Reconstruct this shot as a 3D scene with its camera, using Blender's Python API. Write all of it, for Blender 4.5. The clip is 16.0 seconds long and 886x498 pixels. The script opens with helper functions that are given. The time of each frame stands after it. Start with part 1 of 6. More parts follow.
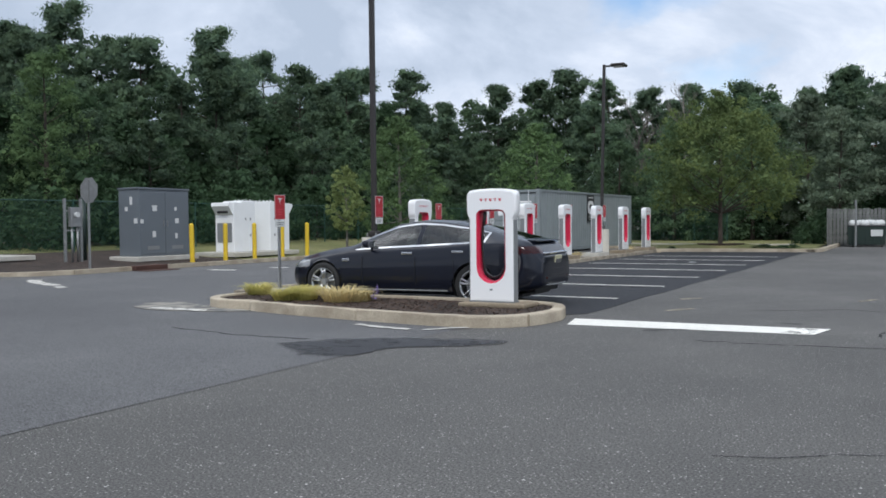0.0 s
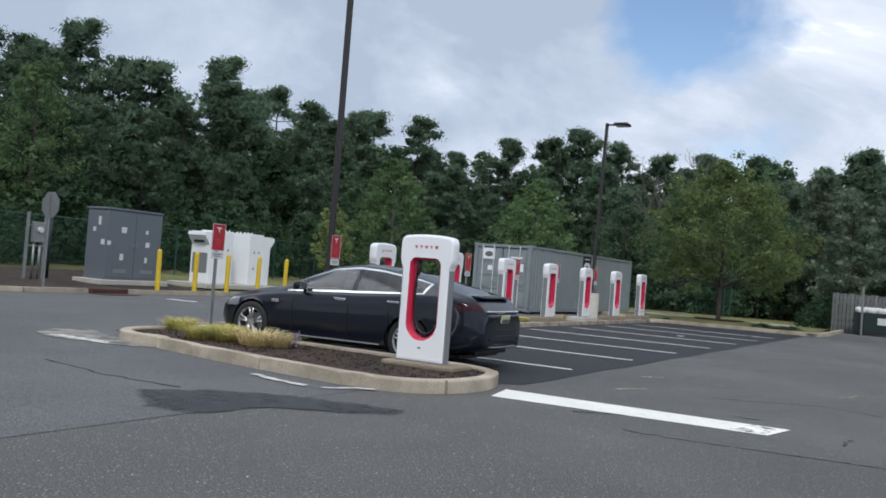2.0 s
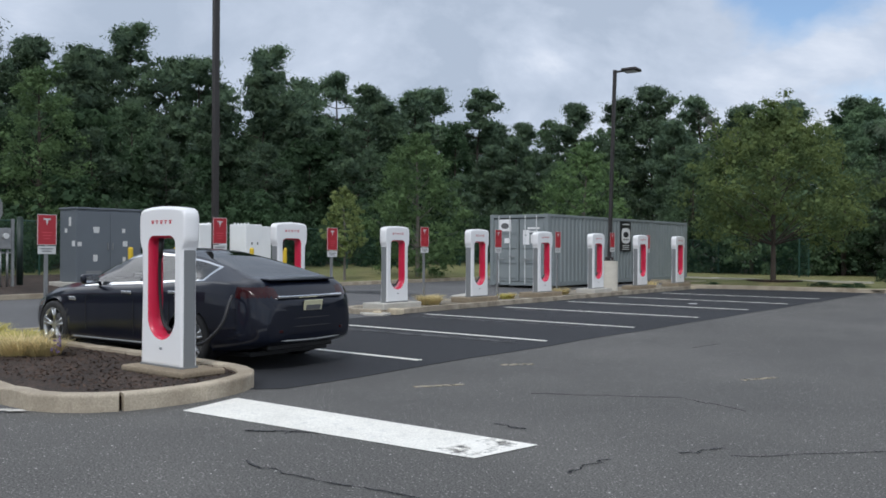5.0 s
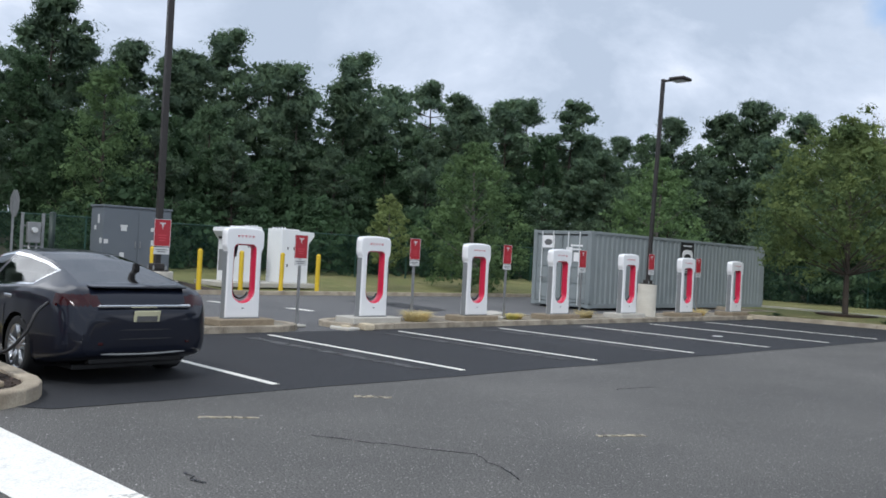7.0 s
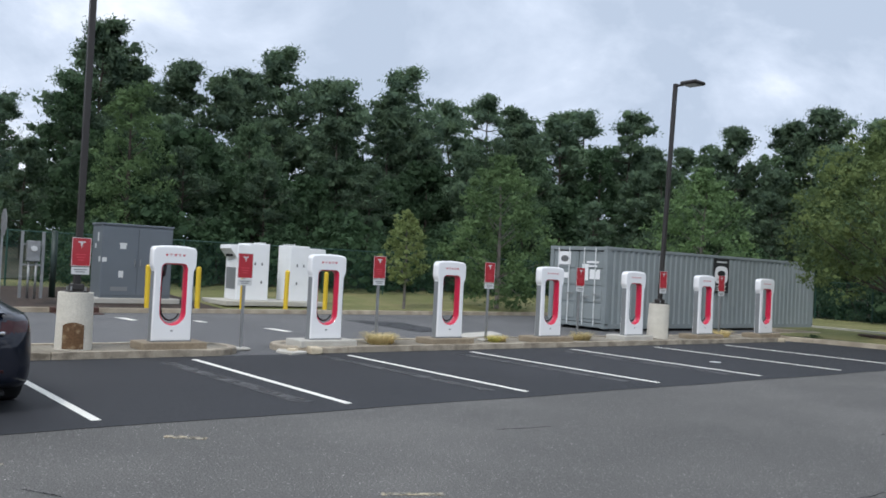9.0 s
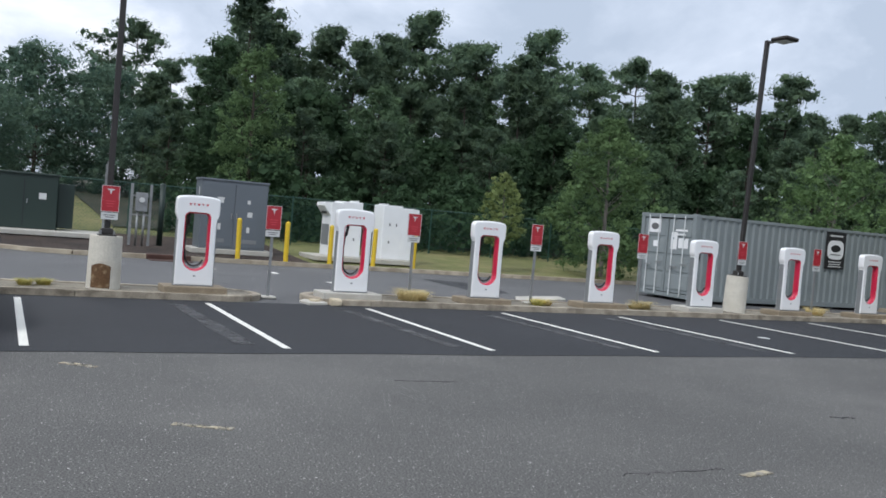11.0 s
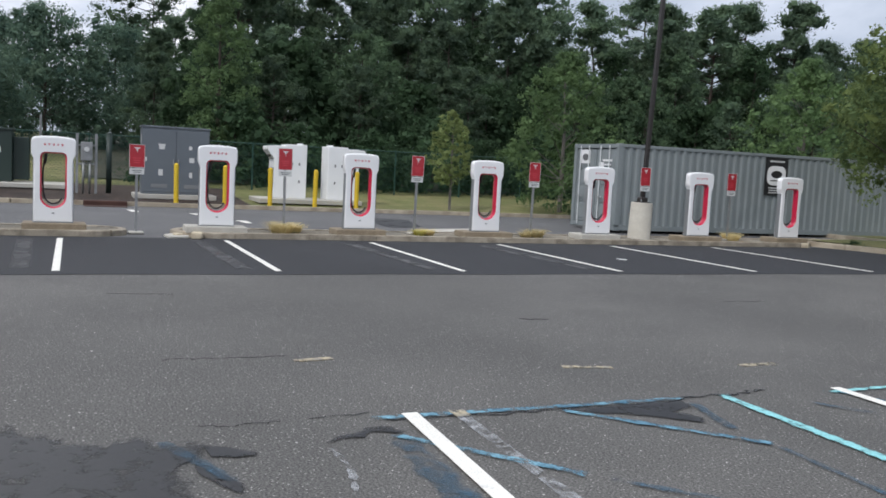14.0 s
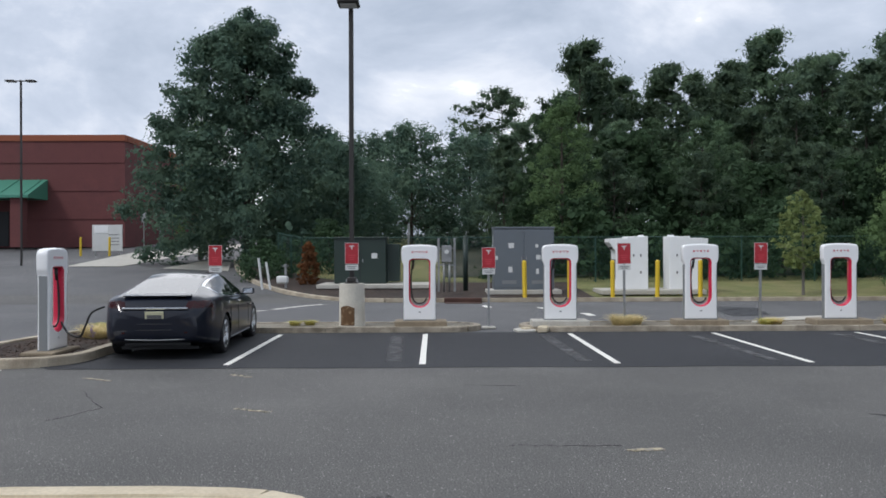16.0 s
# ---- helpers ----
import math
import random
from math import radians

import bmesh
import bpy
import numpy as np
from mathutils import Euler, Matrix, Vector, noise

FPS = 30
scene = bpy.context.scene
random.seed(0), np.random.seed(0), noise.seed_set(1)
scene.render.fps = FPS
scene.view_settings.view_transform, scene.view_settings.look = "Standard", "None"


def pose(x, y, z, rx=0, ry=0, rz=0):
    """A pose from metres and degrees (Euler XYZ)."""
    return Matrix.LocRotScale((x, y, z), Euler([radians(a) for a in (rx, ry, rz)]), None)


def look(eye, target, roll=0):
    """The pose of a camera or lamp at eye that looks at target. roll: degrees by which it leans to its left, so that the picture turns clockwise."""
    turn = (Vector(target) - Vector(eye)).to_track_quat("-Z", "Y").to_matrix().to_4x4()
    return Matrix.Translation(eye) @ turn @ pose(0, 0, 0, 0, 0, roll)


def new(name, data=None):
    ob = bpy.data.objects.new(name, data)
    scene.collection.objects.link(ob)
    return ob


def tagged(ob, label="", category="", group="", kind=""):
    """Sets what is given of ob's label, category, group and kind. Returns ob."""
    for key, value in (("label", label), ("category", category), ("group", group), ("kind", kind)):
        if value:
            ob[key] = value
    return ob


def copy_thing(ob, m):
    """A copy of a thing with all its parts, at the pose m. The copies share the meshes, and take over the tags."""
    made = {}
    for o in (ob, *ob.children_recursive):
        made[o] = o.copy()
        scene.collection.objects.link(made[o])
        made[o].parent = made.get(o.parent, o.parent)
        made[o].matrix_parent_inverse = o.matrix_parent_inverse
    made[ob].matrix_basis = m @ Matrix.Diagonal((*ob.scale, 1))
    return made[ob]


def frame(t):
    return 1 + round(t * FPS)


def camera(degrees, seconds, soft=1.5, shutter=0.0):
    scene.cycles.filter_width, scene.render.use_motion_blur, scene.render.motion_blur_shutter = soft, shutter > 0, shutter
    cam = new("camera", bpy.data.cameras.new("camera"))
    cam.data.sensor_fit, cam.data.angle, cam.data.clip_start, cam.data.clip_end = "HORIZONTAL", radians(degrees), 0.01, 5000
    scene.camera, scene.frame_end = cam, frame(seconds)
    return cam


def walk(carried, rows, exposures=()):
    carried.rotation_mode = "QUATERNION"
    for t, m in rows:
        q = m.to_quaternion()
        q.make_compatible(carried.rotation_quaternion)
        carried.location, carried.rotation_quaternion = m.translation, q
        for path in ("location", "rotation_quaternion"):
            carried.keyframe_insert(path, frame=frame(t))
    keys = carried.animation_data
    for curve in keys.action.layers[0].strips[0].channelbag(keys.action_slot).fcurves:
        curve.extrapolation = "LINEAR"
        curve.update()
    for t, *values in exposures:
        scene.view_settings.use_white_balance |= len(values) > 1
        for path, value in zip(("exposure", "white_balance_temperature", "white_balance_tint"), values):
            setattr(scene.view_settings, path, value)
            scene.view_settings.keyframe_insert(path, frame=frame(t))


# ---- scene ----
cam = camera(53.7, 16.0, soft=1.7)
PATH = [
    (0, (0.025, 1.062, 1.322), (-0.947, 2.808, 1.262), -0.6),
    (0.5, (0.075, 1.175, 1.313), (-0.811, 2.967, 1.234), 0.1),
    (1, (0.054, 1.622, 1.281), (-0.784, 3.438, 1.238), -0.4),
    (1.5, (0.134, 2.265, 1.286), (-0.728, 4.069, 1.304), 1.1),
    (2, (0.328, 2.785, 1.332), (-0.677, 4.513, 1.386), 4.4),
    (2.5, (0.612, 3.562, 1.329), (-0.475, 5.239, 1.382), 3.5),
    (3, (1.06, 4.091, 1.359), (-0.078, 5.736, 1.373), 1.9),
    (3.5, (1.325, 4.899, 1.335), (0.159, 6.524, 1.311), 0.9),
    (4, (1.726, 5.531, 1.348), (0.567, 7.159, 1.29), 0.5),
    (4.5, (1.948, 6.376, 1.348), (0.757, 7.983, 1.309), 1.3),
    (5, (2.259, 7.077, 1.388), (1.03, 8.655, 1.387), 0.3),
    (5.2, (2.437, 7.376, 1.419), (1.176, 8.928, 1.429), -0.3),
    (7.3, (3.788, 10.297, 1.571), (2.343, 11.68, 1.581), 3.1),
    (7.5, (3.871, 10.533, 1.618), (2.429, 11.919, 1.613), 2.9),
    (8, (3.919, 11.314, 1.669), (2.507, 12.731, 1.68), 2.4),
    (8.5, (4.184, 11.954, 1.68), (2.712, 13.307, 1.707), 1.6),
    (8.7, (4.271, 12.202, 1.714), (2.756, 13.508, 1.752), 2.0),
    (10.8, (5.879, 14.979, 1.708), (4.119, 15.928, 1.652), 5.1),
    (11, (5.979, 15.104, 1.732), (4.197, 16.01, 1.674), 4.8),
    (11.5, (6.256, 15.782, 1.695), (4.39, 16.5, 1.632), 3.3),
    (12, (6.854, 16.323, 1.671), (4.958, 16.959, 1.638), 2.3),
    (12.5, (7.114, 16.978, 1.612), (5.215, 17.6, 1.532), 2.7),
    (13, (7.535, 17.591, 1.615), (5.632, 18.193, 1.485), 2.8),
    (13.5, (7.814, 18.104, 1.6), (5.927, 18.739, 1.412), 3.5),
    (14, (8.039, 18.592, 1.609), (6.207, 19.376, 1.428), 2.9),
    (14.5, (8.491, 18.682, 1.717), (6.561, 19.204, 1.654), 1.0),
    (15, (8.738, 18.613, 1.727), (6.755, 18.872, 1.748), 0.2),
    (15.5, (8.821, 18.564, 1.726), (6.824, 18.673, 1.745), -0.0),
    (16, (8.742, 18.603, 1.749), (6.742, 18.623, 1.751), -0.2),
]
walk(cam, [(t, look(eye, target, roll)) for t, eye, target, roll in PATH],
     exposures=[(0, 0.27, 6130, 10), (1.5, 0.17, 6120, 10), (2.5, 0.12, 6060, 10), (3.5, 0.04, 6070, 10), (5, 0.1, 6130, 10), (8, 0.37, 6120, 10), (11, 0.34, 6150, 10), (12.5, 0.34, 6220, 11), (14, 0.3, 6310, 12), (14.7, 0.18, 6270, 11), (16, 0.14, 6200, 11)])

# ---- world, sun, exposure ----
scene.view_settings.exposure = 0.0
SUN_EL, SUN_AZ = 50.0, 145.0
world = bpy.data.worlds.new("sky")
scene.world = world
world.use_nodes = True
wn, wl = world.node_tree.nodes, world.node_tree.links
wn.clear()
w_out = wn.new("ShaderNodeOutputWorld")
w_sky = wn.new("ShaderNodeTexSky")
w_sky.sky_type, w_sky.sun_disc = "NISHITA", False
w_sky.sun_elevation, w_sky.sun_rotation = radians(SUN_EL), radians(SUN_AZ)
w_blue = wn.new("ShaderNodeBackground")
w_blue.inputs["Strength"].default_value = 0.13
wl.new(w_sky.outputs[0], w_blue.inputs["Color"])
w_tc = wn.new("ShaderNodeTexCoord")
w_sep = wn.new("ShaderNodeSeparateXYZ")
wl.new(w_tc.outputs["Generated"], w_sep.inputs[0])
# clouds lie on a flat layer: direction / (height + a little)
w_h = wn.new("ShaderNodeMath"); w_h.operation = "ADD"; w_h.inputs[1].default_value = 0.42
w_ha = wn.new("ShaderNodeMath"); w_ha.operation = "ABSOLUTE"
wl.new(w_sep.outputs[2], w_ha.inputs[0]); wl.new(w_ha.outputs[0], w_h.inputs[0])
w_dx = wn.new("ShaderNodeMath"); w_dx.operation = "DIVIDE"
w_dy = wn.new("ShaderNodeMath"); w_dy.operation = "DIVIDE"
wl.new(w_sep.outputs[0], w_dx.inputs[0]); wl.new(w_h.outputs[0], w_dx.inputs[1])
wl.new(w_sep.outputs[1], w_dy.inputs[0]); wl.new(w_h.outputs[0], w_dy.inputs[1])
w_com = wn.new("ShaderNodeCombineXYZ")
wl.new(w_dx.outputs[0], w_com.inputs[0]); wl.new(w_dy.outputs[0], w_com.inputs[1])
w_com.inputs[2].default_value = 3.1
w_map = wn.new("ShaderNodeMapping")
w_map.inputs["Rotation"].default_value = (0, 0, radians(64))
wl.new(w_com.outputs[0], w_map.inputs["Vector"])


def w_noise(scale, detail, rough, distortion=0.0):
    n = wn.new("ShaderNodeTexNoise")
    n.inputs["Scale"].default_value, n.inputs["Detail"].default_value = scale, detail
    n.inputs["Roughness"].default_value, n.inputs["Distortion"].default_value = rough, distortion
    wl.new(w_map.outputs[0], n.inputs["Vector"])
    return n


w_cover = w_noise(1.05, 8, 0.55, 0.15)
w_tone = w_noise(1.9, 9, 0.58, 0.35)
w_mask = wn.new("ShaderNodeValToRGB")
w_mask.color_ramp.elements[0].position, w_mask.color_ramp.elements[1].position = 0.318, 0.392


def w_region(source, az, el, inner, outer, amount):
    """Thicker, thinner or brighter cloud towards one part of the sky."""
    dot = wn.new("ShaderNodeVectorMath")
    dot.operation = "DOT_PRODUCT"
    dot.inputs[1].default_value = (math.cos(radians(az)) * math.cos(radians(el)), math.sin(radians(az)) * math.cos(radians(el)), math.sin(radians(el)))
    wl.new(w_tc.outputs["Generated"], dot.inputs[0])
    fall = wn.new("ShaderNodeMapRange")
    fall.interpolation_type = "SMOOTHSTEP"
    fall.inputs[1].default_value, fall.inputs[2].default_value, fall.inputs[4].default_value = math.cos(radians(outer)), math.cos(radians(inner)), amount
    wl.new(dot.outputs["Value"], fall.inputs[0])
    add = wn.new("ShaderNodeMath")
    add.operation = "ADD"
    wl.new(source, add.inputs[0]); wl.new(fall.outputs[0], add.inputs[1])
    return add.outputs[0]


wl.new(w_region(w_region(w_cover.outputs["Fac"], 105, 19, 0.5, 8.5, -0.15), 172, 17, 5, 24, 0.12), w_mask.inputs[0])
w_ramp = wn.new("ShaderNodeValToRGB")
w_ramp.color_ramp.elements[0].position, w_ramp.color_ramp.elements[0].color = 0.38, (0.43, 0.49, 0.58, 1)
w_ramp.color_ramp.elements[1].position, w_ramp.color_ramp.elements[1].color = 0.62, (0.82, 0.845, 0.895, 1)
# extra-bright cloud tone, above the visible range, for the added patch below
w_top = w_ramp.color_ramp.elements.new(0.74)
w_top.color = (1.9, 1.92, 1.95, 1)
w_mid = w_ramp.color_ramp.elements.new(0.5)
w_mid.color = (0.565, 0.62, 0.71, 1)
w_shade = w_tone.outputs["Fac"]
# last row: unseen bright patch added overhead for the car's rear window to reflect
for az, el, inner, outer, amount in ((103, 10, 3, 18, 0.05), (138, 16, 6, 34, -0.08), (121, 17, 4, 15, -0.04), (190, 17, 8, 26, 0.05), (197, 38, 14, 24, 0.3)):
    w_shade = w_region(w_shade, az, el, inner, outer, amount)
wl.new(w_shade, w_ramp.inputs[0])
w_cloud = wn.new("ShaderNodeBackground")
w_cloud.inputs["Strength"].default_value = 1.0
wl.new(w_ramp.outputs[0], w_cloud.inputs["Color"])
w_mix = wn.new("ShaderNodeMixShader")
wl.new(w_mask.outputs[0], w_mix.inputs[0]); wl.new(w_blue.outputs[0], w_mix.inputs[1]); wl.new(w_cloud.outputs[0], w_mix.inputs[2])
wl.new(w_mix.outputs[0], w_out.inputs["Surface"])
sun = new("sun", bpy.data.lights.new("sun", "SUN"))
sun.data.energy, sun.data.angle, sun.data.color = 1.5, radians(12), (1.0, 0.96, 0.9)
sun.matrix_world = look((0, 0, 60), (0 - math.sin(radians(SUN_AZ)) * 40, 0 - math.cos(radians(SUN_AZ)) * 40, 60 - math.tan(radians(SUN_EL)) * 40))


# ---- materials ----
def material(name, colour, rough=0.6, metal=0.0, vary=0.0, scale=4.0, second=None, fine=0.0, fine_scale=60.0, bump=0.0, bump_scale=40.0,
             coat=0.0, island=0.0, each=0.0, spec=0.5, detail=5.0, edge=(0.35, 0.65)):
    """A surface: base colour, mottled towards `second` at two scales, with fine relief."""
    m = bpy.data.materials.new(name)
    m.use_nodes = True
    n, l = m.node_tree.nodes, m.node_tree.links
    b = n["Principled BSDF"]
    b.inputs["Roughness"].default_value, b.inputs["Metallic"].default_value = rough, metal
    b.inputs["Coat Weight"].default_value, b.inputs["Specular IOR Level"].default_value = coat, spec
    b.inputs["Coat Roughness"].default_value = 0.04
    tc = n.new("ShaderNodeTexCoord")
    rgb = n.new("ShaderNodeRGB")
    rgb.outputs[0].default_value = (*colour, 1)
    out = rgb.outputs[0]

    def noise_node(sc, det=detail):
        t = n.new("ShaderNodeTexNoise")
        t.inputs["Scale"].default_value, t.inputs["Detail"].default_value = sc, det
        l.new(tc.outputs["Object"], t.inputs["Vector"])
        return t

    def mixed(fac, a, c, mode="MIX"):
        x = n.new("ShaderNodeMix")
        x.data_type, x.blend_type = "RGBA", mode
        l.new(fac, x.inputs[0])
        l.new(a, x.inputs[6])
        if isinstance(c, tuple):
            x.inputs[7].default_value = (*c, 1)
        else:
            l.new(c, x.inputs[7])
        return x.outputs[2]

    def ramped(src, lo, hi, top=1.0):
        r = n.new("ShaderNodeMapRange")
        r.inputs[1].default_value, r.inputs[2].default_value, r.inputs[4].default_value = lo, hi, top
        l.new(src, r.inputs[0])
        return r.outputs[0]

    if second:
        out = mixed(ramped(noise_node(scale).outputs["Fac"], *edge), out, second)
    if vary:
        t = ramped(noise_node(scale * 0.23 + 0.05).outputs["Fac"], 0.3, 0.7)
        out = mixed(t, out, tuple(c * (1 - vary) for c in colour))
    if fine:
        t = noise_node(fine_scale, 2.0)
        h = n.new("ShaderNodeHueSaturation")
        v = n.new("ShaderNodeMapRange")
        v.inputs[1].default_value, v.inputs[2].default_value = 0.3, 0.7
        v.inputs[3].default_value, v.inputs[4].default_value = 1 - fine, 1 + fine
        l.new(t.outputs["Fac"], v.inputs[0]); l.new(v.outputs[0], h.inputs["Value"]); l.new(out, h.inputs["Color"])
        out = h.outputs[0]
    for amount, source in ((island, "geo"), (each, "obj")):
        if amount:
            g = n.new("ShaderNodeNewGeometry") if source == "geo" else n.new("ShaderNodeObjectInfo")
            h = n.new("ShaderNodeHueSaturation")
            v = n.new("ShaderNodeMapRange")
            v.inputs[3].default_value, v.inputs[4].default_value = 1 - amount, 1 + amount
            l.new(g.outputs["Random Per Island" if source == "geo" else "Random"], v.inputs[0])
            l.new(v.outputs[0], h.inputs["Value"]); l.new(out, h.inputs["Color"])
            out = h.outputs[0]
    l.new(out, b.inputs["Base Color"])
    if bump:
        t = noise_node(bump_scale, 3.0)
        bp = n.new("ShaderNodeBump")
        bp.inputs["Strength"].default_value, bp.inputs["Distance"].default_value = bump, 0.02
        l.new(t.outputs["Fac"], bp.inputs["Height"]); l.new(bp.outputs[0], b.inputs["Normal"])
    return m


def asphalt(name, colour, pale, speck, stone):
    """Asphalt: worn patches, fine grain and pale chips of stone."""
    m = material(name, colour, 0.82, vary=0.22, scale=0.55, second=pale, fine=0.7, fine_scale=70, bump=0.35, bump_scale=110)
    n, l = m.node_tree.nodes, m.node_tree.links
    b = n["Principled BSDF"]
    src = b.inputs["Base Color"].links[0].from_socket
    tc = n.new("ShaderNodeTexCoord")
    for scale, share, size, tone in ((46, speck, 0.30, stone), (19, speck * 0.22, 0.17, tuple(min(0.8, c * 1.6) for c in stone))):
        v = n.new("ShaderNodeTexVoronoi")
        v.inputs["Scale"].default_value = scale
        l.new(tc.outputs["Object"], v.inputs["Vector"])
        r = n.new("ShaderNodeMapRange")
        r.inputs[1].default_value, r.inputs[2].default_value, r.inputs[3].default_value, r.inputs[4].default_value = size * 0.5, size, 1, 0
        l.new(v.outputs["Distance"], r.inputs[0])
        sel = n.new("ShaderNodeMath"); sel.operation = "GREATER_THAN"; sel.inputs[1].default_value = 1 - share
        sp = n.new("ShaderNodeSeparateColor")
        l.new(v.outputs["Color"], sp.inputs[0]); l.new(sp.outputs[0], sel.inputs[0])
        mu = n.new("ShaderNodeMath"); mu.operation = "MULTIPLY"
        l.new(r.outputs[0], mu.inputs[0]); l.new(sel.outputs[0], mu.inputs[1])
        x = n.new("ShaderNodeMix"); x.data_type = "RGBA"
        l.new(mu.outputs[0], x.inputs[0]); l.new(src, x.inputs[6]); x.inputs[7].default_value = (*tone, 1)
        src = x.outputs[2]
    l.new(x.outputs[2], b.inputs["Base Color"])
    return m


def leafy(name, colour, second, spread=0.17):
    """Leaves: varied from leaf to leaf and from bough to bough, a little light coming through."""
    m = material(name, colour, 0.75, scale=0.8, second=second, island=spread, each=0.22, spec=0.12)
    n, l = m.node_tree.nodes, m.node_tree.links
    b = n["Principled BSDF"]
    tr = n.new("ShaderNodeBsdfTranslucent")
    l.new(b.inputs["Base Color"].links[0].from_socket, tr.inputs["Color"])
    mx = n.new("ShaderNodeMixShader")
    mx.inputs[0].default_value = 0.44
    l.new(b.outputs[0], mx.inputs[1]); l.new(tr.outputs[0], mx.inputs[2])
    l.new(mx.outputs[0], n["Material Output"].inputs["Surface"])
    return m


def flaking(m, scale, lo, hi, most=1.0, rim=0.0):
    """Paint or tar worn through to what lies under it, thinning out to its rim."""
    n, l = m.node_tree.nodes, m.node_tree.links
    tc = n.new("ShaderNodeTexCoord")
    t = n.new("ShaderNodeTexNoise")
    t.inputs["Scale"].default_value, t.inputs["Detail"].default_value, t.inputs["Roughness"].default_value = scale, 8.0, 0.68
    l.new(tc.outputs["Object"], t.inputs["Vector"])
    r = n.new("ShaderNodeMapRange")
    r.inputs[1].default_value, r.inputs[2].default_value, r.inputs[4].default_value = lo, hi, most
    l.new(t.outputs["Fac"], r.inputs[0])
    if rim:
        at = n.new("ShaderNodeAttribute")
        at.attribute_name = "cover"
        ad = n.new("ShaderNodeMath")
        ad.operation = "MULTIPLY_ADD"
        ad.inputs[1].default_value = rim
        l.new(at.outputs["Fac"], ad.inputs[0]); l.new(t.outputs["Fac"], ad.inputs[2]); l.new(ad.outputs[0], r.inputs[0])
    l.new(r.outputs[0], n["Principled BSDF"].inputs["Alpha"])
    return m


M_LOT = asphalt("old_asphalt", (0.095, 0.092, 0.0865), (0.130, 0.1255, 0.117), 0.30, (0.40, 0.39, 0.365))
M_ROAD = asphalt("road_asphalt", (0.108, 0.108, 0.110), (0.142, 0.142, 0.142), 0.10, (0.24, 0.24, 0.24))
M_NEW = asphalt("new_asphalt", (0.0175, 0.019, 0.0235), (0.025, 0.0265, 0.031), 0.05, (0.09, 0.09, 0.09))
M_SEAL = flaking(material("tar_seal", (0.034, 0.035, 0.040), 0.7, vary=0.2, scale=3.2, second=(0.055, 0.056, 0.062), fine=0.3, fine_scale=60, bump=0.2, bump_scale=60, edge=(0.46, 0.62)), 2.6, 0.52, 0.86, 0.9, 0.36)
M_TAR = flaking(material("thin_tar", (0.024, 0.025, 0.028), 0.6, fine=0.3, fine_scale=60), 5.0, 0.36, 0.56, 0.85)
M_STAIN = flaking(material("damp_stain", (0.015, 0.0155, 0.018), 0.5, fine=0.25, fine_scale=60, spec=0.4), 5.0, 0.62, 0.84, 0.93, 0.36)
M_CYAN = flaking(material("fresh_cyan_paint", (0.25, 0.58, 0.60), 0.65, fine=0.12, fine_scale=50), 11.0, 0.66, 0.84, 1.0, 0.36)
M_DEEP = flaking(material("old_blue_paint", (0.04, 0.09, 0.135), 0.75, fine=0.2, fine_scale=60), 6.0, 0.70, 0.98, 0.8, 0.34)
M_GHOST = flaking(material("old_white_paint", (0.42, 0.43, 0.44), 0.75, fine=0.2, fine_scale=60), 8.0, 0.42, 0.68, 0.7)
M_SCUFF = flaking(material("old_scuffed_paint", (0.60, 0.58, 0.53), 0.8, fine=0.15, fine_scale=50), 7.0, 0.60, 0.86, 0.95, 0.34)
M_WORN = flaking(material("scuffed_asphalt", (0.105, 0.105, 0.108), 0.9, scale=3, second=(0.065, 0.066, 0.069), fine=0.3, fine_scale=60), 1.6, 0.34, 0.78, 0.85, 0.2)
M_LINE = material("white_road_paint", (0.84, 0.82, 0.75), 0.65, vary=0.12, scale=9, second=(0.55, 0.55, 0.53), fine=0.15, fine_scale=70, edge=(0.55, 0.8))
M_BLUE = flaking(material("blue_road_paint", (0.16, 0.35, 0.45), 0.7, scale=3, second=(0.05, 0.14, 0.21), fine=0.2, fine_scale=60, edge=(0.42, 0.6)), 9.0, 0.70, 0.90, 1.0, 0.34)
M_FADED = flaking(material("worn_yellow_paint", (0.44, 0.38, 0.26), 0.8, scale=14, second=(0.25, 0.235, 0.2), edge=(0.4, 0.6)), 12.0, 0.38, 0.55)
M_KERB = material("kerb_concrete", (0.56, 0.485, 0.37), 0.85, vary=0.3, scale=2.6, second=(0.24, 0.19, 0.13), fine=0.14, fine_scale=50, bump=0.3, bump_scale=60, each=0.08)
M_CONC = material("pale_concrete", (0.52, 0.50, 0.45), 0.85, vary=0.15, scale=2.5, second=(0.42, 0.39, 0.33), fine=0.1, fine_scale=40, bump=0.25, bump_scale=50)
M_BASE = material("whitened_concrete", (0.68, 0.645, 0.56), 0.85, vary=0.15, scale=2.5, second=(0.54, 0.50, 0.42), fine=0.1, fine_scale=40, bump=0.25, bump_scale=50)
M_PADC = material("stained_concrete", (0.33, 0.27, 0.19), 0.9, vary=0.3, scale=3, second=(0.22, 0.17, 0.11), fine=0.15, fine_scale=40, bump=0.3, bump_scale=50)
M_RUST = material("rust_stain", (0.12, 0.065, 0.03), 0.95, scale=9, second=(0.3, 0.22, 0.13), fine=0.2, fine_scale=40, edge=(0.5, 0.75))
M_MULCH = material("bark_mulch", (0.034, 0.023, 0.017), 0.95, vary=0.3, scale=6, second=(0.075, 0.048, 0.033), fine=0.7, fine_scale=28, bump=1.0, bump_scale=45)
